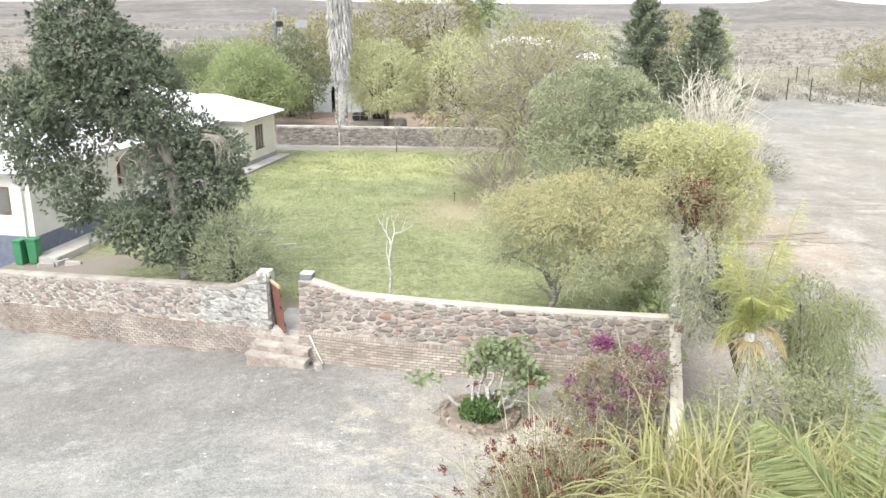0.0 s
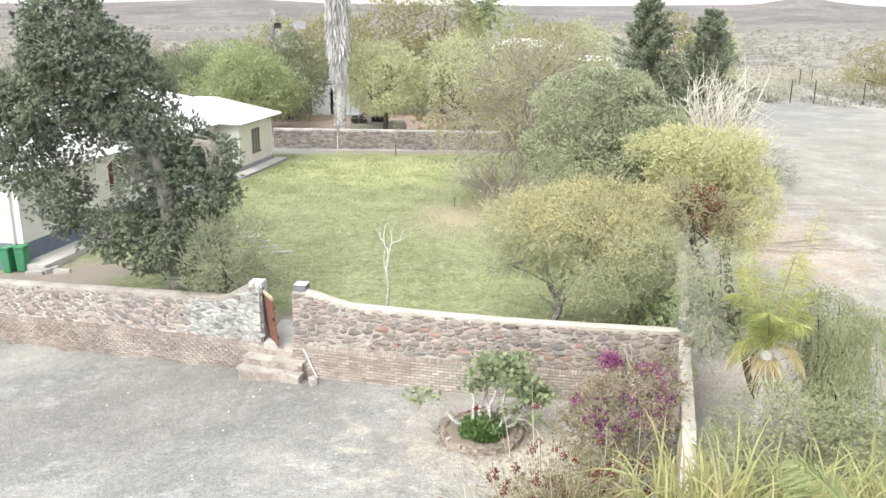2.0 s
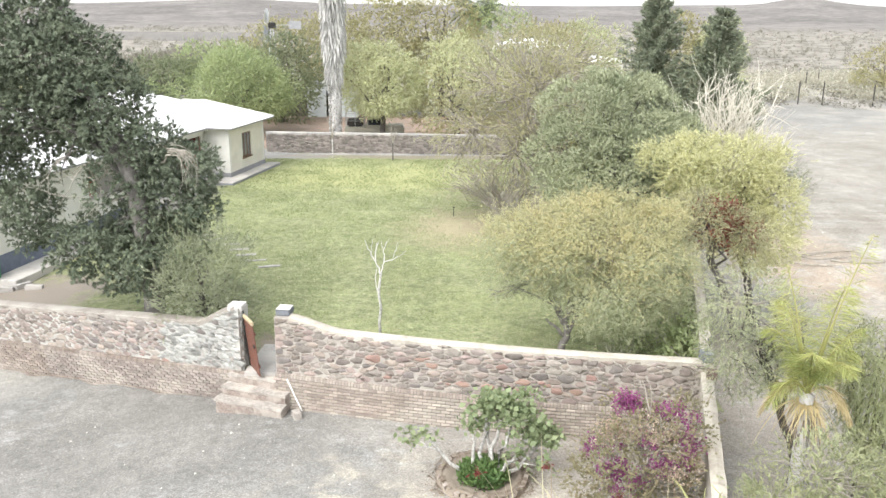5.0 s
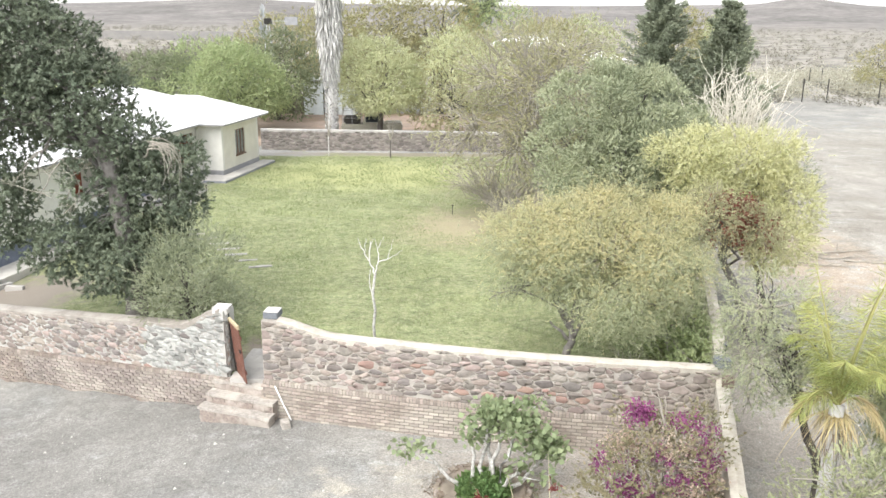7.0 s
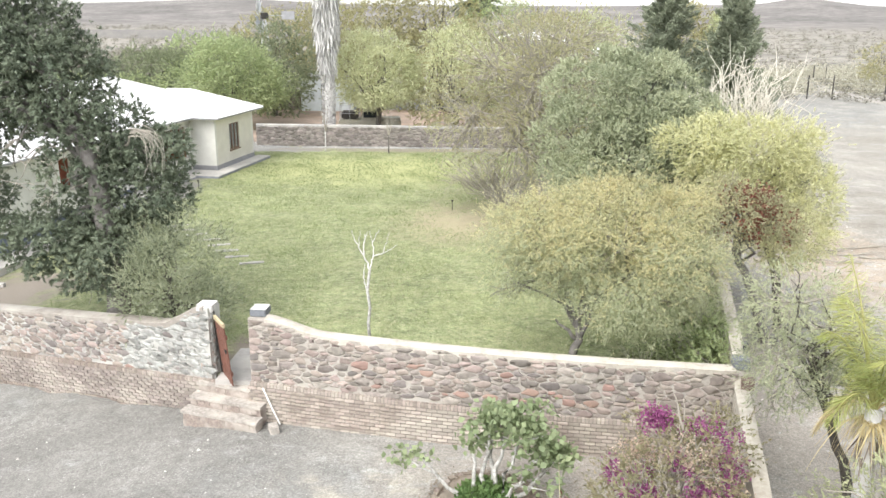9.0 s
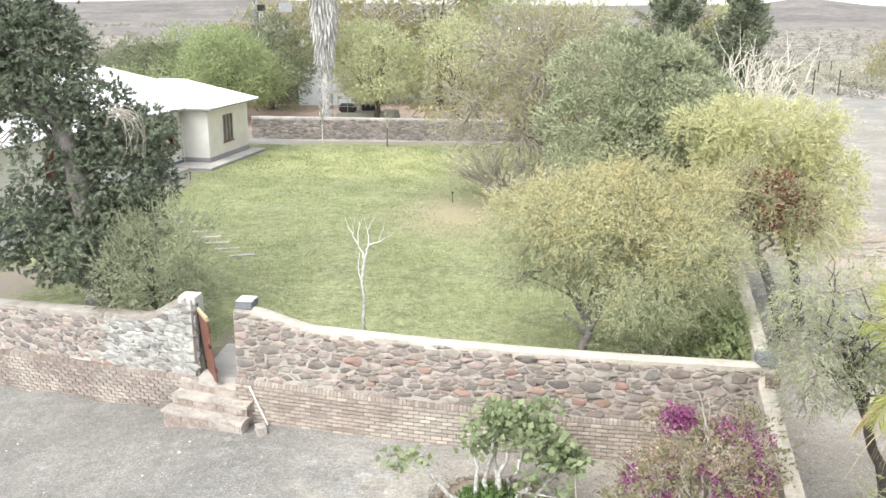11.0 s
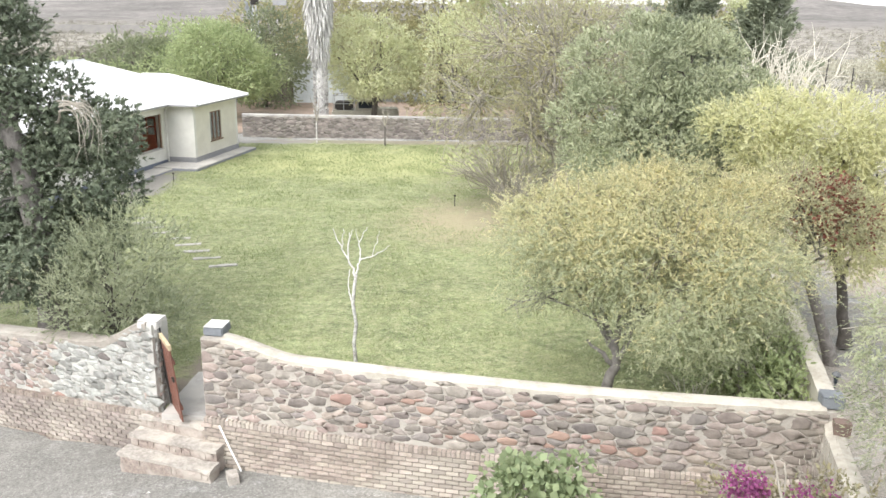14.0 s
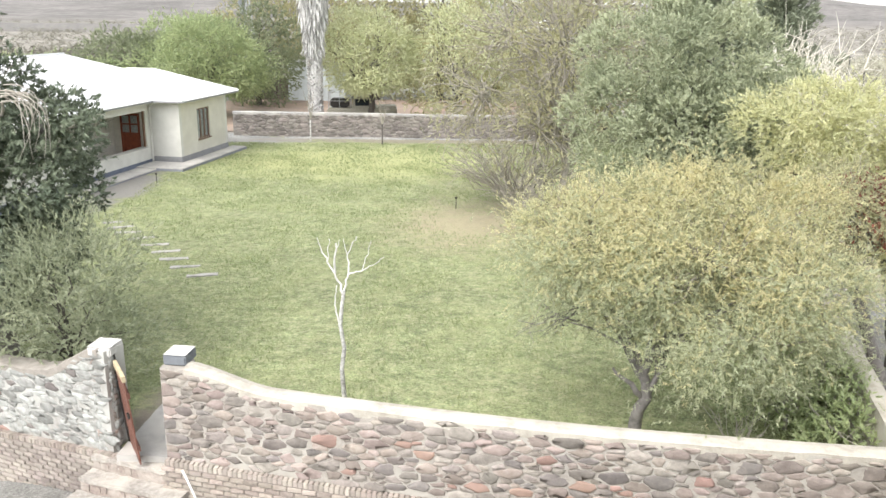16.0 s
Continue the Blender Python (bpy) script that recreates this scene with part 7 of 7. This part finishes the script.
def far_house(x, y, w, d, h, r, label):
    s = thing("far_house", label, "house", (x, y, 0.9))
    part("wall", box(0, 0, 0, w, d, h), M_WALLWHITE, s)
    bm = bmesh.new()
    e = 0.4
    q = [bm.verts.new(p) for p in ((-e, -e, h), (w + e, -e, h), (w + e, d + e, h), (-e, d + e, h), (d / 2, d / 2, h + r), (w - d / 2, d / 2, h + r))]
    for f in ((0, 1, 5, 4), (1, 2, 5), (2, 3, 4, 5), (3, 0, 4), (3, 2, 1, 0)):
        bm.faces.new([q[i] for i in f])
    part("roof", bm, M_ROOF, s, "white roof")
    for k in range(3):
        wx = w * (0.2 + 0.28 * k)
        win = put("window", None, s)
        part("frame", box(wx, -0.04, 1.0, wx + 1.0, -0.003, 2.3), M_WOODFRAME, win)
        part("pane", box(wx + 0.08, -0.06, 1.08, wx + 0.92, -0.043, 2.22), M_DARKGLASS, win)


far_house(5.0, 110, 9.8, 6, 5.0, 1.2, "white far house mostly hidden by the grove")
far_house(16.4, 112, 5.4, 4, 3.4, 0.9, "white far house behind the cypresses")

# ---- bare ground, road and fence ----
def ribbon(name, label, pts, widths, mat, lift):
    pts = np.array(pts, float)
    t = np.linspace(0, len(pts) - 1, 60)
    xy = np.stack([np.interp(t, np.arange(len(pts)), pts[:, k]) for k in range(2)], 1)
    for _ in range(8):
        xy[1:-1] = (xy[:-2] + xy[1:-1] * 2 + xy[2:]) / 4
    w = np.interp(t, np.arange(len(pts)), widths) / 2
    tan = unit(np.gradient(xy, axis=0))
    side = np.stack([-tan[:, 1], tan[:, 0]], 1)
    rows = []
    for k in (-1, -0.4, 0.4, 1):
        q = xy + side * (w * k)[:, None]
        q += np.array([[noise.noise((a * 0.7, b * 0.7, k)) * 0.12 for a, b in q]]).T * abs(k)
        rows.append(np.column_stack([q, yard_z(q[:, 0], q[:, 1]) + (lift if abs(k) < 1 else -0.06)]))
    v = np.stack(rows, 1).reshape(-1, 3)
    i, j = np.meshgrid(np.arange(len(xy) - 1), np.arange(3), indexing="ij")
    a = (i * 4 + j).ravel()
    f = np.stack([a, a + 1, a + 5, a + 4], -1)
    ob = new(name, mesh_from(name, v, f, mat, shade=True))
    tagged(ob, label, "road", kind="structure")


M_ROAD = material("pale dust track", (0.345, 0.325, 0.292), (0.27, 0.255, 0.23), 2.0, 0.95, 0.3, 20.0)
ribbon("road", "pale dust track past the fence", [(60, 60), (49, 76), (44, 88), (43.5, 97), (44.5, 106), (46, 116), (38, 128), (30, 150), (40, 190)], [2.6, 2.6, 2.6, 2.6, 3.2, 4, 4, 4, 3], M_ROAD, 0.12)
for k, (x, y, h) in enumerate(((27.5, 97.5, 2.3), (33.0, 96.5, 2.3), (37.6, 95.2, 2.45), (40.0, 94.7, 2.5), (44.2, 92.2, 2.4), (48.4, 90.0, 2.3), (53.0, 87.5, 2.3), (47.6, 118, 2.2), (49.2, 118, 2.2))):
    p = Pile()
    p.add(*tube([(0, 0, -0.2), (0, 0, h)], [0.07, 0.065], 8))
    ob = put("fence_post", p.mesh("fence_post", M_DARKIRON))
    ob.matrix_basis = pose(x, y, float(yard_z(x, y)))
    tagged(ob, "dark steel fence post beside the track", "fence post", "fence posts by the track")
fw = thing("fence_wire", "thin wires strung between the fence posts", "wire", (0, 0, 0))
for h in (0.35, 0.8, 1.25, 1.7, 2.1):
    p = Pile()
    q = [(27.5, 97.5), (33.0, 96.5), (37.6, 95.2), (40.0, 94.7), (44.2, 92.2), (48.4, 90.0), (53.0, 87.5)]
    p.add(*tube([(x, y, float(yard_z(x, y)) + h) for x, y in q], [0.008] * 7, 4))
    put("wire", p.mesh("wire", M_GALV), fw)


def scrub(name, label, n, x_of, y_of, size, per, mat, leaf):
    """Low bushes past counting, on open ground."""
    x, y = x_of, y_of
    z = yard_z(x, y) + hill_z(x, y)
    idx = np.repeat(np.arange(n), per)
    s = size[idx][:, None]
    off = rng.normal(size=(n * per, 3)) * np.array([0.42, 0.42, 0.25]) * s + np.array([0, 0, 0.35]) * s
    at = np.stack([x, y, z], 1)[idx] + off
    at[:, 2] = np.maximum(at[:, 2], z[idx] + 0.02)
    L = (leaf * rng.uniform(0.6, 1.4, n * per)) * np.sqrt(size[idx])
    v, f = leaf_tris(at, rng.normal(size=(n * per, 3)) + (0, 0, 0.5), L, L * 0.6)
    ob = new(name, mesh_from(name, v, f, mat))
    tagged(ob, label, "scrub", kind="stuff")


n = 4200
far = 100 + 420 * rng.random(n) ** 1.3
az = np.radians(rng.uniform(-34, 36, n))
x, y = np.sin(az) * far, np.cos(az) * far
keep = ~((np.abs(x - 2) < 26) & (y < 130)) & ~((x < -10) & (y < 105))
x, y = x[keep], y[keep]
scrub("far_scrub", "scattered grey-brown bushes on the dry plain", len(x), x, y, rng.uniform(0.4, 1.4, len(x)) * (0.7 + np.hypot(x, y) / 420), 34, L_SCRUB, 0.26)
n = 420
x, y = rng.uniform(29, 62, n), rng.uniform(98, 128, n)
keep = np.abs(x - np.interp(y, [86, 97, 106, 116, 128], [44, 43.5, 44.5, 46, 38])) > 2.0
x, y = x[keep], y[keep]
L_PALESCRUB = leaf_mat("pale dry scrub", (0.31, 0.3, 0.24), (0.25, 0.24, 0.19), 0.3, 0.3)
scrub("roadside_scrub", "pale straw-coloured bushes along the track", len(x), x, y, rng.uniform(1.0, 2.7, len(x)), 170, L_PALESCRUB, 0.15)
n = 160
x, y = rng.uniform(24, 30, n), rng.uniform(84, 100, n)
scrub("fence_scrub", "pale grey bushes at the end of the fence", n, x, y, rng.uniform(0.8, 1.8, n), 170, L_PALESCRUB, 0.14)
n = 500
x, y = rng.uniform(-62, -34, n), rng.uniform(95, 200, n)
scrub("field_scrub", "pale green and grey bushes behind the farm", n, x, y, rng.uniform(1.0, 2.6, n), 40, L_SCRUB, 0.35)

# long earth bank of the dam
v, f = [], []
for k in range(40):
    x = -190 + k * 4.4
    y = 292 - 0.12 * (x + 100) + 2 * noise.noise((k * 0.3, 0, 0))
    z = float(yard_z(x, y)) - 0.5
    for dy, h in ((-6, 0), (-1.5, 3.0), (1.5, 3.0), (6, 0)):
        v.append((x, y + dy, z + h))
for k in range(39):
    for j in range(3):
        a = 4 * k + j
        f.append((a, a + 4, a + 5, a + 1))
f += [(0, 1, 2, 3), (4 * 39 + 3, 4 * 39 + 2, 4 * 39 + 1, 4 * 39)]
M_BANK = material("dark earth bank", (0.14, 0.135, 0.13), (0.18, 0.17, 0.155), 0.4, 0.95, 0.3, 2.0)
tagged(new("dam_bank", mesh_from("dam_bank", v, f, M_BANK)), "long dark earth bank across the plain", "earth bank", kind="structure")

# stones and litter on the bare ground
n = 9000
x, y = rng.uniform(-14, 30, n), rng.uniform(12, 60, n)
keep = ((y < 22.5 - 0.17 * x - 0.6) & (y < 23.2 - 0.48 * (x + 5.3))) | (x > side_x(y) + 0.7)
x, y = x[keep], y[keep]
m = len(x)
s = 0.012 + 0.045 * rng.random(m) ** 7
base = np.array([(1, 0, 0), (-0.5, 0.87, 0), (-0.5, -0.87, 0), (0.1, 0, 0.9)])
v = (base[None] * s[:, None, None] * rng.uniform(0.6, 1.4, (m, 4, 1)) + np.stack([x, y, yard_z(x, y) + 0.005], 1)[:, None]).reshape(-1, 3)
q = np.arange(m)[:, None, None] * 4 + np.array([(0, 1, 3), (1, 2, 3), (2, 0, 3)])[None]
tagged(new("pebbles", mesh_from("pebbles", v, q.reshape(-1, 3), M_PEBBLE)), "small pale pebbles and litter scattered on the ground", "pebbles", kind="stuff")

# fallen branches on the bare ground
for x, y, L, turn in ((15.0, 37.2, 5.5, 4), (14.6, 36.3, 4.2, -6), (16.2, 38.0, 3.6, 14), (17.6, 36.6, 3.0, -14)):
    t = thing("fallen_branch", "long dry branch lying on the bare ground", "branch", (x, y, float(yard_z(x, y)) + 0.03), turn, group="fallen branches on the bare ground")
    p = Pile()
    arc = bent((-L / 2, 0, 0.03), (L / 2, 0, 0.02), 0.01, 0.06, 9)
    arc[:, 2] = np.clip(arc[:, 2], 0.0, 0.12)
    p.add(*tube(arc, np.linspace(0.05, 0.012, 9), 6))
    for k in range(9):
        s = arc[rng.integers(2, 8)]
        e = s + np.array([rng.uniform(0.3, 1.0), rng.normal() * 0.5, rng.uniform(0, 0.25)])
        p.add(*tube(bent(s, e, 0.02, 0.15, 5), np.linspace(0.018, 0.005, 5), 4))
    put("wood", p.mesh("wood", M_BARKPALE, True), t)

# ---- stones and bricks of the walls ----
def frame_on(face, s, z, out):
    p, d = face(s)
    o = np.array([d[1], -d[0]])
    if o[1] > 0:
        o = -o
    x = np.array([-o[1], o[0]])
    q = p + o * out
    return Matrix(((x[0], -o[0], 0, q[0]), (x[1], -o[1], 0, q[1]), (0, 0, 1, z), (0, 0, 0, 1)))


def cells(length, high, row, wide, seed, sharp=(0.08, 0.2)):
    """Stones packed over a wall's face: outlines (s, z) of uneven size that share thin joints."""
    r = np.random.default_rng(seed)
    k = wide / row
    pts, rad, cnt = np.zeros((4000, 2)), np.zeros(4000), 0
    for size, tries in ((1.5, 90), (1.15, 450), (0.8, 1500), (0.52, 3000)):
        for x, y, e in zip(r.uniform(0, length / k, int(tries * length / 10)), r.uniform(-0.02, high, int(tries * length / 10)), r.uniform(0.85, 1.15, int(tries * length / 10))):
            q = row * 0.5 * size * e
            d = (pts[:cnt, 0] - x) ** 2 + (pts[:cnt, 1] - y) ** 2
            if cnt and (d < ((rad[:cnt] + q) * 0.86) ** 2).any():
                continue
            pts[cnt], rad[cnt] = (x, y), q
            cnt += 1
    pts, rad = pts[:cnt], rad[:cnt]
    P, W = pts, rad ** 2
    out = []
    for i, p in enumerate(P):
        d = np.hypot(*(P - p).T)
        near = [j for j in np.argsort(d)[1:22]]
        m = rad[i] * 1.6
        poly = [p + m * np.array(c) for c in ((-1, -1), (1, -1), (1, 1), (-1, 1))]
        for j in near:
            n = P[j] - p
            L = np.hypot(*n)
            n = n / L
            off = (L * L + W[i] - W[j]) / (2 * L) - 0.004
            res = []
            for a, b in zip(poly, poly[1:] + poly[:1]):
                da, db = (a - p) @ n - off, (b - p) @ n - off
                if da <= 0:
                    res.append(a)
                if da * db < 0:
                    res.append(a + (b - a) * da / (da - db))
            poly = res
            if len(poly) < 3:
                break
        if len(poly) < 3:
            continue
        q = np.array(poly)
        nxt = np.roll(q, -1, 0)
        cut = r.uniform(*sharp)
        q = np.stack([q + (nxt - q) * cut, nxt + (q - nxt) * cut], 1).reshape(-1, 2)
        nxt = np.roll(q, -1, 0)
        q = q[np.hypot(*(nxt - q).T) > 0.008]
        if len(q) < 4:
            continue
        c = q.mean(0)
        q = c + (q - c) * r.uniform(0.9, 1.03) + r.normal(size=q.shape) * 0.006
        out.append((c * (k, 1), (q - c) * (k, 1)))
    return out


def stone_from(q, r, proud_by):
    """A squat stone with a flattened face towards -y, from its outline."""
    n = len(q)
    tilt = r.normal(size=2) * 0.06
    v = []
    for k, y in ((0.8, -proud_by), (0.96, -proud_by * 0.6), (1.0, 0.03)):
        v += [(a * k, y + (a * tilt[0] + b * tilt[1] + r.normal() * 0.003) * (y < 0), b * k) for a, b in q]
    v.append((0.0, -proud_by * 1.12, 0.0))
    f = [(3 * n, j, (j + 1) % n) for j in range(n)]
    for b in (0, n):
        f += [(b + j, b + n + j, b + n + (j + 1) % n, b + (j + 1) % n) for j in range(n)]
    return np.array(v), [tuple(reversed(t)) for t in f]


def lay_stones(parent, face, length, low, high, row, wide, pick, limit, seed, out=0.0, bulge=0.027, tall=1.75, far_mat=None, sharp=(0.08, 0.2), begin=0.0):
    """Packed stones on a wall's face; the first limit metres as parts, the rest joined."""
    r = np.random.default_rng(seed)
    far_v, far_f, far_m, cnt, made = [], [], [], 0, 0
    mats = [far_mat or M_STONE_FAR, M_STONE_PALE]
    for c, q in cells(length, tall, row, wide, seed, sharp):
        if c[0] < begin:
            continue
        s = float(np.clip(c[0], 0.05, length - 0.05))
        z = low(s) + 0.03 + c[1]
        top = high(s) - 0.03
        if z + q[:, 1].min() > top - 0.05 or z - low(s) < 0.02:
            continue
        q = np.column_stack([np.clip(q[:, 0], 0.01 - s, length - 0.01 - s), np.clip(q[:, 1], low(s) + 0.01 - z, top - z)])
        mat = pick(s, z, r.random())
        v, f = stone_from(q, r, bulge * r.uniform(0.5, 1.3))
        m = frame_on(face, s, z, out)
        if s < limit and made < 300:
            put("stone", mesh_from("stone", v, f, mat, shade=True), parent, m=m)
            made += 1
        else:
            mm = np.array(m)
            far_v.append(v @ mm[:3, :3].T + mm[:3, 3])
            far_f += [tuple(i + cnt for i in t) for t in f]
            far_m += [int(mat is M_STONE_PALE)] * len(f)
            cnt += len(v)
    if far_v:
        ob = put("joined_stones", mesh_from("joined_stones", np.concatenate(far_v), far_f, mats, far_m, shade=True), parent)
        ob["kind"] = "stuff"


# where the redder stones sit in the right wall: metres from the gate, height
RED_AT = np.array([(3.02, 1.2), (2.85, 1.72), (4.09, 1.76), (4.33, 1.56), (4.66, 1.18), (5.07, 1.23), (5.87, 1.22), (6.41, 1.18), (6.19, 1.78), (7.09, 1.4), (7.35, 1.18), (6.73, 1.43), (8.37, 1.55), (8.06, 1.18)])


def pick_right(s, z, r):
    if (np.abs(RED_AT - (s, z)) < (0.13, 0.075)).all(1).any():
        return M_STONE_RED
    return M_STONE_DARK if r < 0.12 else M_STONE_PINK if r < 0.5 else M_STONE


def pick_left(s, z, r):
    if s < 2.5 + 0.9 * r and r > 0.06:
        return M_STONE_PALE
    if z - left_ledge(s) < 0.17 and 2.4 < s < 4.6:
        return M_STONE_RED if r < 0.35 else M_STONE_PINK
    return M_STONE_DARK if r < 0.16 else M_STONE_PINK if r < 0.55 else M_STONE


lay_stones(wall_right, right_face, R_LEN - 0.1, right_ledge, right_top, 0.13, 0.29, pick_right, 9.0, 21, bulge=0.02, sharp=(0.05, 0.16))
lay_stones(wall_left, left_face, L_LEN, left_ledge, left_top, 0.12, 0.31, pick_left, 7.0, 22, bulge=0.02, sharp=(0.06, 0.16), begin=0.24)
lay_stones(wall_far, far_face, 26.0, lambda s: 0.8, lambda s: 2.16, 0.16, 0.34, lambda s, z, r: M_STONE, 0.0, 23, tall=1.4, far_mat=M_STONE_GREY)
for pl, mt in ((pillar_l, M_STONE_PALE), (pillar_r, M_STONE)):
    r = np.random.default_rng(31)
    for face_no in range(2):
        turn = 0 if face_no == 0 else (90 if pl is pillar_l else -90)
        for c, q in cells(0.37 if pl is pillar_l else 0.34, 2.05, 0.13, 0.2, 40 + face_no):
            hw = 0.185 if pl is pillar_l else 0.17
            x = c[0] - hw
            q = np.column_stack([np.clip(q[:, 0] + x, -hw, hw) - x, q[:, 1]])
            v, f = stone_from(q, r, 0.022 * r.uniform(0.5, 1.3))
            put("stone", mesh_from("stone", v, f, mt if r.random() > 0.2 else M_STONE_PINK, shade=True), pl, m=pose(0, 0, 0, 0, 0, turn) @ pose(x, -(0.19 if face_no == 0 else hw) + 0.005, c[1] + 0.05))


def brick_mesh(w, d, h, mat):
    bm = box(-w / 2, -d / 2, -h / 2, w / 2, d / 2, h / 2, 0.008)
    me = bpy.data.meshes.new("brick")
    bm.to_mesh(me)
    bm.free()
    me.materials.append(mat)
    return me


B_LONG, B_HEAD = brick_mesh(0.222, 0.1, 0.066, M_BRICK), brick_mesh(0.068, 0.11, 0.105, M_BRICK)
OLD_LONG, OLD_HEAD = brick_mesh(0.222, 0.1, 0.066, M_BRICK_OLD), brick_mesh(0.068, 0.11, 0.105, M_BRICK_OLD)


def lay_bricks(parent, face, length, foot, ledge, limit, part_rows, long, head, far_mat):
    """A soldier course under the ledge, stretchers below it."""
    far_v, far_f, cnt, made = [], [], 0, 0
    spec = {}
    for me in (long, head):
        v = np.empty(len(me.vertices) * 3)
        me.vertices.foreach_get("co", v)
        spec[me.name] = (v.reshape(-1, 3), [tuple(p.vertices) for p in me.polygons])

    def lay(me, m, near):
        nonlocal cnt, made
        if near and made < 300:
            put("brick", me, parent, m=m)
            made += 1
            return
        v, f = spec[me.name]
        mm = np.array(m)
        far_v.append(v @ mm[:3, :3].T + mm[:3, 3])
        far_f.extend(tuple(i + cnt for i in q) for q in f)
        cnt += len(v)

    s = 0.05
    while s < length - 0.04:
        m = frame_on(face, s, ledge(s) - 0.03, -0.042 + rng.normal() * 0.004) @ pose(0, 0, 0, rng.normal() * 2, rng.normal() * 2, 0)
        lay(head, m, False)
        s += 0.085
    for row in range(16):
        s = 0.1215 * (row % 2) + 0.06
        while s < length - 0.1:
            z = ledge(s) - 0.135 - row * 0.088
            if z > foot(s) + 0.12:
                m = frame_on(face, s, z, -0.022 + rng.normal() * 0.004) @ pose(0, 0, 0, rng.normal() * 0.8, rng.normal() * 0.8, rng.normal() * 0.8)
                lay(long, m, s < limit and row < part_rows)
            s += 0.243
    ob = put("joined_bricks", mesh_from("joined_bricks", np.concatenate(far_v), far_f, far_mat), parent)
    ob["kind"] = "stuff"


lay_bricks(base_right, proud(right_face, 0.10), R_LEN, right_foot, right_ledge, 8.0, 9, B_LONG, B_HEAD, M_BRICK_FAR)
lay_bricks(base_left, proud(left_face, 0.10), L_LEN, left_foot, left_ledge, 8.0, 9, OLD_LONG, OLD_HEAD, M_BRICK_OLD_FAR)
